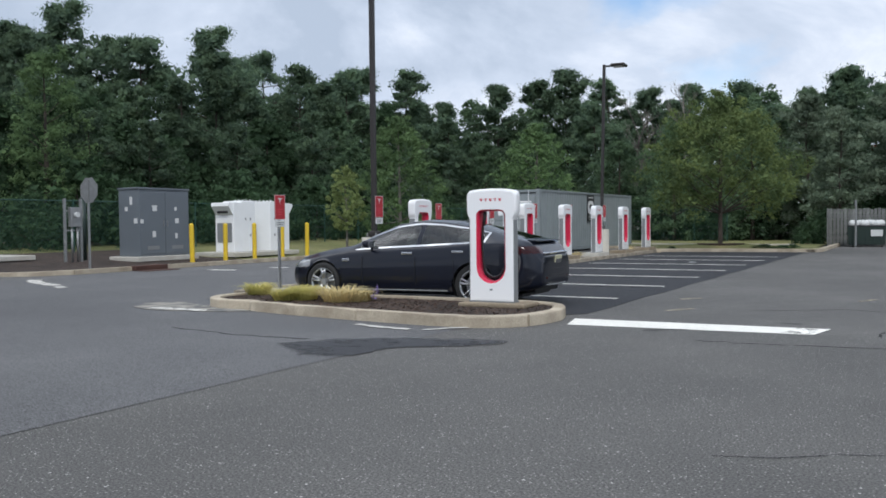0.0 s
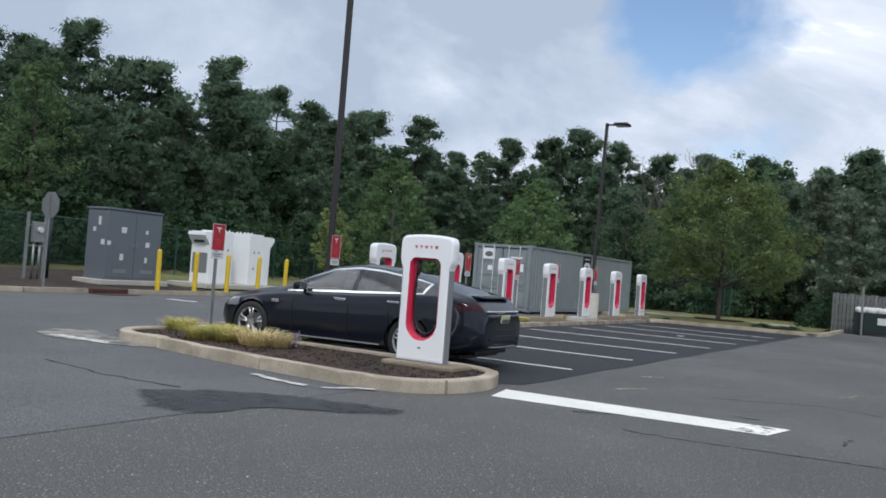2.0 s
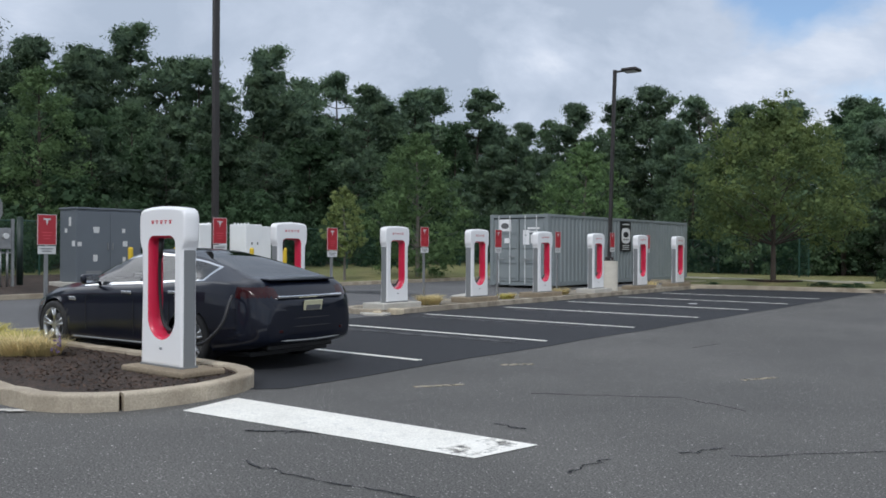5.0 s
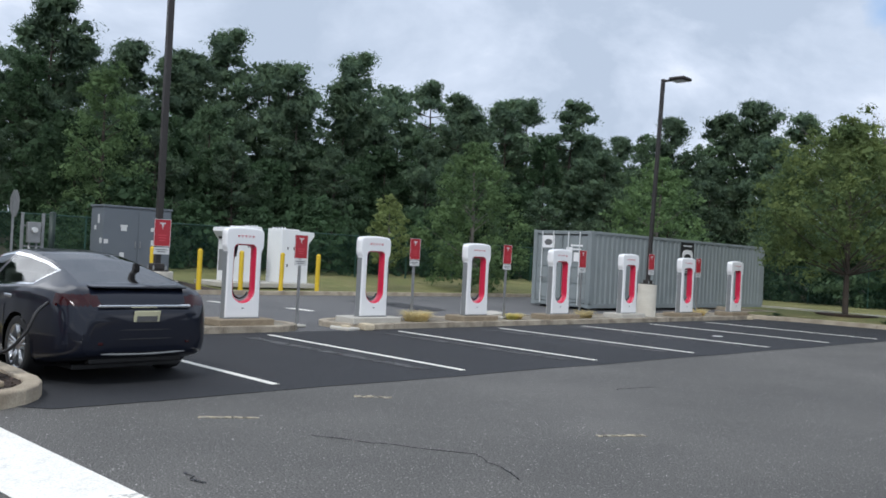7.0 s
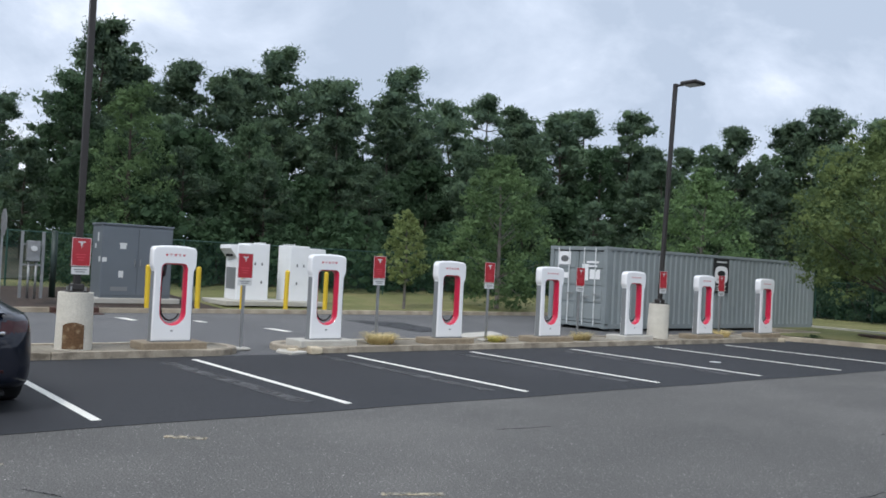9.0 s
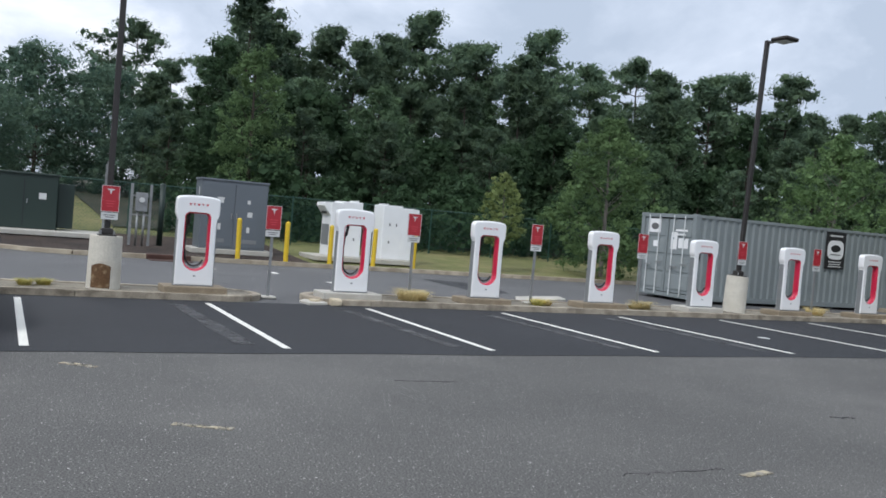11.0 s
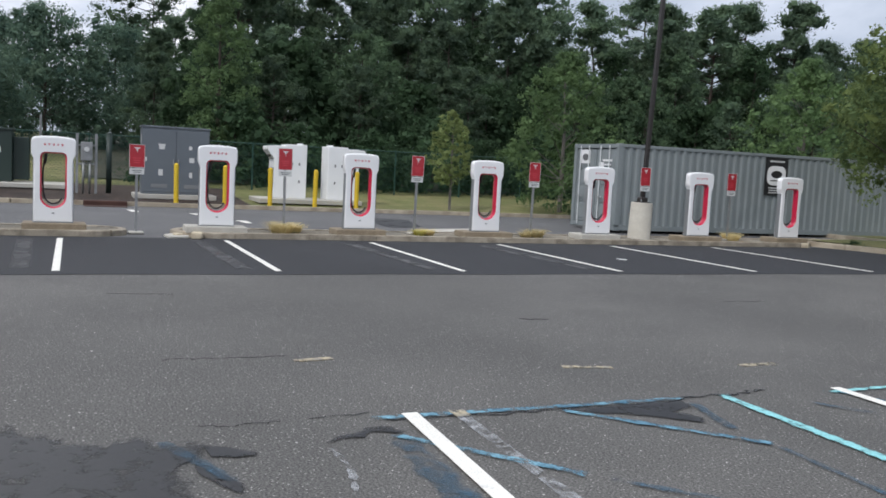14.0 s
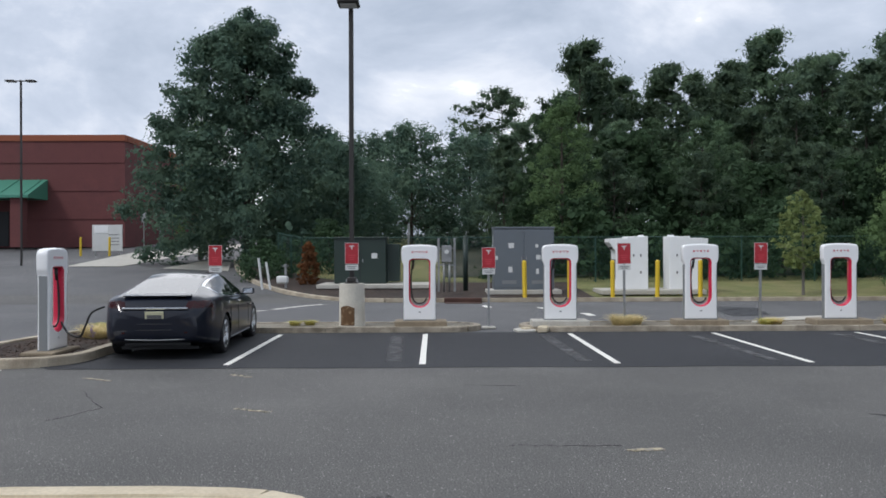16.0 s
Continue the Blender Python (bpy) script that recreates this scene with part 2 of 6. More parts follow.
M_EDGE = material("tan_concrete", (0.60, 0.52, 0.38), 0.85, vary=0.15, scale=2.5, second=(0.48, 0.40, 0.28), fine=0.1, fine_scale=40, bump=0.25, bump_scale=50)
M_STRIP = material("mossy_kerb_concrete", (0.46, 0.40, 0.31), 0.88, vary=0.35, scale=3.4, second=(0.15, 0.125, 0.09), fine=0.16, fine_scale=50, bump=0.3, bump_scale=60, each=0.1, edge=(0.42, 0.62))
M_DIRT = material("sandy_dirt", (0.21, 0.185, 0.14), 0.95, vary=0.3, scale=2.5, second=(0.34, 0.31, 0.25), fine=0.3, fine_scale=35, bump=0.5, bump_scale=40)
M_GRASS = material("lawn", (0.15, 0.165, 0.05), 0.95, vary=0.25, scale=1.1, second=(0.26, 0.22, 0.10), fine=0.4, fine_scale=40, bump=0.8, bump_scale=40)
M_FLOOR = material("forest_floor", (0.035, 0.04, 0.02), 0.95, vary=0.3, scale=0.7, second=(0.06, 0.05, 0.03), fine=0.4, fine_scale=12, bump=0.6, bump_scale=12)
M_WHITE = material("white_shell", (0.86, 0.86, 0.86), 0.28, vary=0.03, scale=3, coat=0.4)
M_RED = material("red_throat", (0.60, 0.014, 0.060), 0.35, vary=0.12, scale=3, coat=0.3)
M_SIGNRED = material("red_sign", (0.42, 0.018, 0.03), 0.45, vary=0.12, scale=6, coat=0.2)
M_GREY = material("grey_side_panel", (0.21, 0.22, 0.225), 0.45, vary=0.1, scale=5)
M_BLACK = material("black_rubber", (0.015, 0.015, 0.016), 0.5)
M_STEEL = material("galvanised_steel", (0.36, 0.37, 0.37), 0.5, 0.7, vary=0.2, scale=8, second=(0.28, 0.28, 0.28))
M_BRONZE = material("dark_bronze_paint", (0.028, 0.024, 0.022), 0.45, vary=0.2, scale=4)
M_SIGNW = material("white_sign", (0.62, 0.63, 0.62), 0.5, vary=0.06, scale=12)
M_BAR = material("dark_print", (0.12, 0.12, 0.12), 0.6)
M_REDPRINT = material("red_print", (0.55, 0.05, 0.07), 0.5)
M_DOOR = material("glossy_container_paint", (0.27, 0.30, 0.305), 0.22, vary=0.12, scale=1.5, second=(0.23, 0.26, 0.265), fine=0.05, fine_scale=30, bump=0.25, bump_scale=5)
M_BOX = material("container_paint", (0.245, 0.275, 0.28), 0.55, vary=0.12, scale=1.5, second=(0.20, 0.23, 0.235), fine=0.05, fine_scale=30, spec=0.4)
M_CAB = material("grey_cabinet_paint", (0.135, 0.155, 0.175), 0.5, vary=0.1, scale=1.2, second=(0.115, 0.132, 0.15))
M_CABW = material("white_cabinet_paint", (0.84, 0.85, 0.85), 0.4, vary=0.05, scale=2, second=(0.77, 0.78, 0.78))
M_YELLOW = material("yellow_paint", (0.72, 0.50, 0.02), 0.5, vary=0.12, scale=5, second=(0.6, 0.4, 0.03))
M_DGREEN = material("dark_green_paint", (0.018, 0.035, 0.028), 0.5, vary=0.15, scale=2)
M_WIRE = material("green_wire", (0.018, 0.062, 0.046), 0.5)
M_IRON = material("rusty_iron", (0.065, 0.028, 0.02), 0.85, scale=6, second=(0.10, 0.05, 0.035), vary=0.2)
M_INK = material("black_sign_paint", (0.018, 0.018, 0.02), 0.5)
M_FENCE = material("weathered_wood", (0.20, 0.205, 0.195), 0.9, vary=0.2, scale=4, second=(0.13, 0.135, 0.13), fine=0.2, fine_scale=25, each=0.18)
M_BRICK = material("red_brick", (0.15, 0.05, 0.048), 0.9, vary=0.12, scale=1.0, second=(0.12, 0.042, 0.042), fine=0.12, fine_scale=12)
M_ORANGE = material("orange_fascia", (0.26, 0.075, 0.035), 0.8, vary=0.1, scale=1)
M_AWN = material("green_metal_roof", (0.06, 0.23, 0.16), 0.5, vary=0.1, scale=1)
M_DARK = material("dark_void", (0.012, 0.013, 0.015), 0.6)
M_BARK = material("bark", (0.075, 0.06, 0.048), 0.95, vary=0.3, scale=3, second=(0.045, 0.037, 0.03), bump=0.6, bump_scale=15)
M_PALEBARK = material("pale_bark", (0.20, 0.18, 0.16), 0.95, vary=0.2, scale=3, second=(0.12, 0.11, 0.1))
L_PINE = leafy("pine_needles", (0.142, 0.206, 0.118), (0.084, 0.130, 0.089))
L_OAK = leafy("oak_leaves", (0.130, 0.197, 0.104), (0.078, 0.128, 0.077))
L_MAPLE = leafy("maple_leaves", (0.195, 0.295, 0.128), (0.125, 0.20, 0.092))
L_YOUNG = leafy("light_green_leaves", (0.185, 0.278, 0.120), (0.112, 0.18, 0.080))
L_BROAD = leafy("yellowing_maple_leaves", (0.225, 0.285, 0.102), (0.105, 0.16, 0.07))
L_LIME = leafy("yellowish_leaves", (0.23, 0.275, 0.11), (0.15, 0.195, 0.075))
L_SPRUCE = leafy("blue_green_needles", (0.212, 0.266, 0.181), (0.135, 0.184, 0.127))
L_PEAR = leafy("pear_leaves", (0.122, 0.180, 0.121), (0.072, 0.122, 0.095))
L_RED = leafy("red_leaves", (0.14, 0.03, 0.02), (0.08, 0.03, 0.02))
L_BROWN = leafy("dead_brown_needles", (0.20, 0.085, 0.035), (0.13, 0.06, 0.03))
L_STRAW = leafy("yellow_grass_blades", (0.62, 0.55, 0.2), (0.46, 0.44, 0.15))
L_DRY = leafy("dry_grass_blades", (0.70, 0.60, 0.34), (0.55, 0.46, 0.24))
L_SHRUB = leafy("shrub_leaves", (0.066, 0.115, 0.056), (0.043, 0.075, 0.041))


# ---- building helpers ----
def h(x, y):
    """Height of the ground: level lot, rising gently to the west."""
    d = -x - 21.0
    return 0.0 if d <= 0 else min(0.05 * d, 0.05 * 70)


def link(name, mesh, mat, parent=None, smooth=False, label="", m=None):
    if mat:
        mesh.materials.append(mat)
    if smooth:
        mesh.polygons.foreach_set("use_smooth", [True] * len(mesh.polygons))
    ob = new(name, mesh)
    if parent:
        ob.parent = parent
    if m is not None:
        ob.matrix_basis = m
    if label:
        ob["label"] = label
    return ob


def part(name, bm, mat, parent=None, label="", smooth=False, m=None):
    me = bpy.data.meshes.new(name)
    bm.normal_update()
    bm.to_mesh(me)
    bm.free()
    return link(name, me, mat, parent, smooth, label, m)


def arrays(name, verts, faces, mat, parent=None, smooth=False, label="", m=None):
    me = bpy.data.meshes.new(name)
    me.from_pydata([tuple(v) for v in verts], [], [tuple(f) for f in faces])
    return link(name, me, mat, parent, smooth, label, m)


def thing(name, m, label, category, group="", kind=""):
    e = new(name)
    e.matrix_basis = m
    return tagged(e, label, category, group, kind)


def box(sx, sy, sz, at=(0, 0, 0), bevel=0.0, bm=None, rot=None, seg=2):
    """A box standing on `at`, with softened edges."""
    bm = bm or bmesh.new()
    r = bmesh.ops.create_cube(bm, size=1.0)
    mt = Matrix.Translation((at[0], at[1], at[2] + sz / 2)) @ (rot or Matrix()) @ Matrix.Diagonal((sx, sy, sz, 1))
    bmesh.ops.transform(bm, matrix=mt, verts=r["verts"])
    if bevel:
        es = list({e for v in r["verts"] for e in v.link_edges})
        bmesh.ops.bevel(bm, geom=es, offset=bevel, segments=seg, profile=0.5, affect="EDGES")
    return bm


def tube(p, q, r1, r2=None, n=10, bm=None):
    """A tapered rod from p to q."""
    bm = bm or bmesh.new()
    p, q = Vector(p), Vector(q)
    d = q - p
    r = bmesh.ops.create_cone(bm, cap_ends=True, segments=n, radius1=r1, radius2=r1 if r2 is None else r2, depth=d.length)
    mt = Matrix.Translation((p + q) / 2) @ d.to_track_quat("Z", "Y").to_matrix().to_4x4()
    bmesh.ops.transform(bm, matrix=mt, verts=r["verts"])
    return bm


def prism(pts, z0, z1, bm=None, bevel=0.0):
    """A flat outline (x, y) raised from z0 to z1."""
    bm = bm or bmesh.new()
    lo = [bm.verts.new((x, y, z0)) for x, y in pts]
    hi = [bm.verts.new((x, y, z1)) for x, y in pts]
    top = bm.faces.new(hi)
    bm.faces.new(lo[::-1])
    n = len(pts)
    for i in range(n):
        bm.faces.new((lo[i], lo[(i + 1) % n], hi[(i + 1) % n], hi[i]))
    if bevel:
        bmesh.ops.bevel(bm, geom=list(top.edges), offset=bevel, segments=3, profile=0.5, affect="EDGES")
    return bm


def cable(points, r, n=8, per=8):
    """A smooth tube through points."""
    pts = [Vector(p) for p in points]
    line = []
    for i in range(len(pts) - 1):
        a, b, c, d = pts[max(i - 1, 0)], pts[i], pts[i + 1], pts[min(i + 2, len(pts) - 1)]
        for k in range(per):
            t = k / per
            line.append(0.5 * (2 * b + (c - a) * t + (2 * a - 5 * b + 4 * c - d) * t * t + (3 * b - a - 3 * c + d) * t ** 3))
    line.append(pts[-1])
    bm = bmesh.new()
    rings = []
    for i, p in enumerate(line):
        d = (line[min(i + 1, len(line) - 1)] - line[max(i - 1, 0)]).normalized()
        u = d.cross(Vector((0.31, 0.2, 0.93))).normalized()
        v = d.cross(u)
        rings.append([bm.verts.new(p + r * (u * math.cos(a) + v * math.sin(a))) for a in [2 * math.pi * k / n for k in range(n)]])
    for a, b in zip(rings, rings[1:]):
        for k in range(n):
            bm.faces.new((a[k], a[(k + 1) % n], b[(k + 1) % n], b[k]))
    bm.faces.new(rings[0][::-1]); bm.faces.new(rings[-1])
    return bm


def flat(name, pts, z, mat, parent=None, label=""):
    """A thin painted or sealed patch lying on the ground."""
    return part(name, prism(pts, z - 0.003, z), mat, parent, label)


def ribbon(line, width, z, rng=None, rough=0.0):
    """Outline of a band along a line."""
    left, right = [], []
    for i, (x, y) in enumerate(line):
        a, b = line[max(i - 1, 0)], line[min(i + 1, len(line) - 1)]
        d = Vector((b[0] - a[0], b[1] - a[1])).normalized()
        k = width / 2 * (1 + (rng.uniform(-rough, rough) if rng else 0))
        left.append((x - d.y * k, y + d.x * k)); right.append((x + d.y * k, y - d.x * k))
    return left, right


def band(name, line, width, z0, z1, mat, parent=None, label="", rng=None, rough=0.0, bevel=0.0):
    l_, r_ = ribbon(line, width, z0, rng, rough)
    bm = bmesh.new()
    rows = []
    for a, b in zip(l_, r_):
        rows.append([bm.verts.new((a[0], a[1], z0 + h(*a))), bm.verts.new((a[0], a[1], z1 + h(*a))), bm.verts.new((b[0], b[1], z1 + h(*b))), bm.verts.new((b[0], b[1], z0 + h(*b)))])
    for p, q in zip(rows, rows[1:]):
        for k in range(4):
            bm.faces.new((p[k], q[k], q[(k + 1) % 4], p[(k + 1) % 4]))
    bm.faces.new(rows[0]); bm.faces.new(rows[-1][::-1])
    if bevel:
        es = [e for e in bm.edges if all(any(v is r[k] for r in rows for k in (1, 2)) for v in e.verts) and any(e.verts[0] in (r[1],) and e.verts[1] in (s[1],) or e.verts[0] in (r[2],) and e.verts[1] in (s[2],) or e.verts[1] in (r[1],) and e.verts[0] in (s[1],) or e.verts[1] in (r[2],) and e.verts[0] in (s[2],) for r, s in zip(rows, rows[1:]))]
        bmesh.ops.bevel(bm, geom=es, offset=bevel, segments=3, profile=0.5, affect="EDGES")
    bmesh.ops.recalc_face_normals(bm, faces=bm.faces)
    return part(name, bm, mat, parent, label)


def worn_band(name, line, width, z, mat, rng, rough):
    """Thin paint along a line: fully covering in the middle, thinning to both rims."""
    l_, r_ = ribbon(line, width, z, rng, rough)
    verts, cover, faces = [], [], []
    last = len(l_) - 1
    for k, (p, q) in enumerate(zip(l_, r_)):
        for t in (0.0, 0.22, 0.78, 1.0):
            x, y = p[0] + (q[0] - p[0]) * t, p[1] + (q[1] - p[1]) * t
            verts.append((x, y, z + h(x, y)))
            cover.append(1.0 if 0 < t < 1 and 0 < k < last else 0.25)
    for k in range(last):
        for j in range(3):
            faces.append((4 * k + j, 4 * k + 4 + j, 4 * k + 5 + j, 4 * k + 1 + j))
    ob = arrays(name, verts, faces, mat)
    ob.data.attributes.new("cover", "FLOAT", "POINT").data.foreach_set("value", cover)
    return ob


def worn_patch(name, pts, z, mat, inner=0.84):
    """A stain with a thinning rim inside its ragged outline."""
    n = len(pts)
    mx, my = sum(p[0] for p in pts) / n, sum(p[1] for p in pts) / n
    inside = [(mx + (x - mx) * inner, my + (y - my) * inner) for x, y in pts]
    verts = [(x, y, z) for x, y in pts + inside]
    faces = [(k, (k + 1) % n, n + (k + 1) % n, n + k) for k in range(n)] + [tuple(range(n, 2 * n))]
    ob = arrays(name, verts, faces, mat)
    ob.data.attributes.new("cover", "FLOAT", "POINT").data.foreach_set("value", [0.2] * n + [1.0] * n)
    return ob


def arc(cx, cy, r, a0, a1, n):
    return [(cx + r * math.cos(radians(a0 + (a1 - a0) * i / n)), cy + r * math.sin(radians(a0 + (a1 - a0) * i / n))) for i in range(n + 1)]


def resample(line, step):
    out, left = [line[0]], step
    for a, b in zip(line, line[1:]):
        d = math.dist(a, b)
        at = left
        while at <= d:
            t = at / d
            out.append((a[0] + (b[0] - a[0]) * t, a[1] + (b[1] - a[1]) * t))
            at += step
        left = at - d
    if math.dist(out[-1], line[-1]) > 0.05:
        out.append(line[-1])
    return out


# ---- ground, road, kerbs ----
def axis(lo, hi, step, far):
    near = list(np.arange(lo, hi + 0.01, step))
    out = [hi + far * k for k in (0.04, 0.1, 0.2, 0.45, 1.0)]
    return [lo - far * k for k in (1.0, 0.45, 0.2, 0.1, 0.04)] + near + out


def kerb_x(y):
    """Where the far side of the access road ends."""
    return -20.4 - 0.22 * max(0.0, 17.0 - y) ** 2


def sheet(name, xs_of_y, ys, dz, mat, label, category=""):
    rows = [[(x, y, h(x, y) + dz) for x in xs_of_y(y)] for y in ys]
    n = len(rows[0])
    faces = [(j * n + i, j * n + i + 1, (j + 1) * n + i + 1, (j + 1) * n + i) for j in range(len(rows) - 1) for i in range(n - 1)]
    ob = arrays(name, [v for r in rows for v in r], faces, mat, smooth=True)
    return tagged(ob, label, category or name, kind="structure")


gx, gy = axis(-92, 60, 4, 1500), axis(-60, 100, 8, 1500)
sheet("ground", lambda y: gx, gy, 0.0, M_LOT, "worn grey asphalt parking lot with pale stone chips")
road_x = [-5.1, -8, -12, -16, -19, -21, -25, -32, -45, -60, -91]
sheet("road", lambda y: road_x, [-60, -20, 0, 4, 8, 8.6, 10, 14, 20, 30, 42], 0.004, M_ROAD, "darker smooth asphalt access road")
VERGE = [0, -0.1, -1.2, -2.5, -5, -8, -14, -24, -40, -60]
sheet("verge", lambda y: [kerb_x(y) + v for v in VERGE], [7.0 + 0.5 * i for i in range(0, 22)] + [18 + 4 * i for i in range(0, 24)], 0.11, M_GRASS, "mown grass verge with dry patches beside the access road", "grass")
sheet("mulch_bed", lambda y: [kerb_x(y) + v for v in (-0.16, -1.2, -2.5, -5, -6.4)], [8 + 0.5 * i for i in range(0, 33)], 0.135, M_MULCH, "dark brown bark mulch bed around the electrical cabinets", "mulch")
sheet("lawn", lambda y: [-19.9 + 1.2 * i for i in range(14)], [41.75 + 1.5 * i for i in range(0, 10)], 0.10, M_GRASS, "patchy lawn with dry straw between lot and fence", "grass")
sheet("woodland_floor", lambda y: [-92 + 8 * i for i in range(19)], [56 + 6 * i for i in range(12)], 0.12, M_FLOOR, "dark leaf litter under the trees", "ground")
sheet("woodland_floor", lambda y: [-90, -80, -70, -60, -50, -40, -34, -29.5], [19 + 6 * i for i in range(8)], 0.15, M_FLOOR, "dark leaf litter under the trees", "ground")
bed_rows = [[(x, y, 0.115 + 0.22 * math.exp(-((x + 7.8) / 2.4) ** 2 - ((y - 39.9) / 1.1) ** 2)) for x in np.linspace(-11.0, -3.9, 22)] for y in (38.22, 38.5, 38.9, 39.4, 39.9, 40.5, 41.1, 41.8)]
bed_faces = [(j * 22 + i, j * 22 + i + 1, j * 22 + i + 23, j * 22 + i + 22) for j in range(7) for i in range(21)]
tagged(arrays("lawn_bed", [v for r in bed_rows for v in r], bed_faces, M_GRASS, smooth=True), "patchy grass bed mounded behind the lot's kerb", "grass", kind="structure")
lot_edge = [(-9.75, 12.6), (-4.55, 12.6)] + [(-4.24 + 0.03 * math.sin(k * 1.7), 12.9 + k * 1.0) for k in range(25)] + [(-4.2, 38.2), (-9.75, 38.2)]
tagged(flat("fresh_asphalt", lot_edge[::1], 0.006, M_NEW), "fresh black asphalt of the charging bays", "asphalt", kind="structure")
for k in range(7):
    y = 15.43 + 2.985 * k
    tagged(flat("bay_line", [(-9.35, y - 0.05), (-4.6, y - 0.05), (-4.6, y + 0.05), (-9.35, y + 0.05)], 0.011, M_LINE), "white painted line between charging bays", "road marking", "bay lines", "structure")
for k in range(4):
    y = 17.75 + 2.985 * k
    tagged(worn_band("old_line_scar", resample([(-9.1, y + 0.1), (-4.85, y + 0.21)], 0.15), 0.26, 0.010, M_WORN, random.Random(k), 0.12), "ground-off scar of an older bay line", "road marking", "old line scars", "structure")
tagged(flat("stop_bar", [(-1.5, 11.735), (-1.12, 11.76), (-1.0, 12.36), (-1.45, 12.345)], 0.008, flaking(material("worn_white_paint", (0.84, 0.82, 0.76), 0.7, fine=0.12, fine_scale=50), 4.5, 0.38, 0.50)), "flaked end of the white stop bar", "road marking", kind="structure")
tagged(flat("stop_bar", [(-4.02, 11.57), (-1.5, 11.735), (-1.45, 12.345), (-4.17, 12.26)], 0.008, M_LINE), "broad white stop bar, worn at one end", "road marking", kind="structure")
rng = random.Random(5)
patch = [(-6.3, 8.55), (-5.5, 8.0), (-4.95, 8.17), (-4.97, 8.58), (-4.8, 8.99), (-4.31, 9.22), (-4.0, 9.57), (-4.05, 9.86), (-4.65, 9.78), (-5.04, 9.67), (-5.55, 9.42), (-6.0, 9.15)]


def ragged(pts, amount, step=0.12):
    """An outline broken up by small steps."""
    return [(x + rng.uniform(-amount, amount), y + rng.uniform(-amount, amount)) for x, y in resample(pts + pts[:1], step)[:-1]]


tagged(worn_patch("tar_patch", ragged(patch, 0.03), 0.009, M_SEAL, 0.8), "black tar repair patch on the asphalt", "asphalt patch", kind="structure")


def crack(points, width, name="tar_crack"):
    line = []
    for (x0, y0), (x1, y1) in zip(points, points[1:]):
        for k in range(6):
            t = k / 6
            line.append((x0 + (x1 - x0) * t + rng.uniform(-0.035, 0.035), y0 + (y1 - y0) * t + rng.uniform(-0.035, 0.035)))
    line.append(points[-1])
    return tagged(band(name, line, width * 0.75, 0.005, 0.0075, M_TAR, None, "", rng, 0.6), "thin dark crack in the asphalt", "crack", "asphalt cracks", "structure")


for pts, w in [([(-2.2, 10.75), (-1.7, 10.7), (0.1, 10.95), (0.9, 11.3), (2.2, 11.3)], 0.018), ([(-3.0, 11.35), (-2.5, 11.68)], 0.04), ([(0.2, 12.9), (0.95, 13.7), (2.0, 14.0)], 0.012),
               ([(-2.2, 14.2), (-1.0, 14.9), (-0.3, 14.6)], 0.011), ([(0.97, 19.24), (0.96, 19.8), (0.99, 20.26)], 0.009), ([(2.85, 22.8), (2.86, 23.3), (2.81, 23.65)], 0.035), ([(2.9, 20.5), (2.97, 21.3), (2.93, 21.64), (2.97, 22.3), (2.9, 22.8)], 0.025),
               ([(2.79, 19.3), (2.84, 19.5), (2.8, 19.8)], 0.009), ([(2.8, 20.0), (2.72, 20.4)], 0.014), ([(-0.4, 23.2), (-0.35, 23.5)], 0.03), ([(-1.0, 6.0), (0.8, 7.0), (2.0, 6.6)], 0.010), ([(-8.5, 9.2), (-7.2, 9.0), (-6.2, 9.05)], 0.05),
               ([(-0.46, 11.82), (-0.44, 12.07), (-0.41, 12.31)], 0.02), ([(-0.1, 12.75), (0.05, 13.1)], 0.02), ([(-1.64, 12.78), (-1.37, 12.79)], 0.03), ([(-2.67, 11.5), (-2.6, 12.3)], 0.015),
               ([(-2.54, 18.98), (-2.44, 19.7)], 0.014), ([(-1.35, 26.79), (-1.3, 27.5)], 0.010)]:
    crack(pts, w)
for pts in [[(1.17, 20.27), (1.12, 20.6)], [(1.77, 22.42), (1.87, 22.85)], [(2.03, 24.1), (2.03, 24.5)], [(-3.33, 13.8), (-3.05, 14.25)], [(-0.95, 16.4), (-0.72, 16.82)], [(-3.6, 15.75), (-3.35, 16.06)]]:
    tagged(band("paint_remnant", [pts[0], ((pts[0][0] + pts[1][0]) / 2, (pts[0][1] + pts[1][1]) / 2 + 0.01), pts[1]], 0.075, 0.002, 0.0075, M_FADED, None, "", rng, 0.35), "worn dash of old yellow paint on asphalt", "road marking", "paint remnants", "structure")
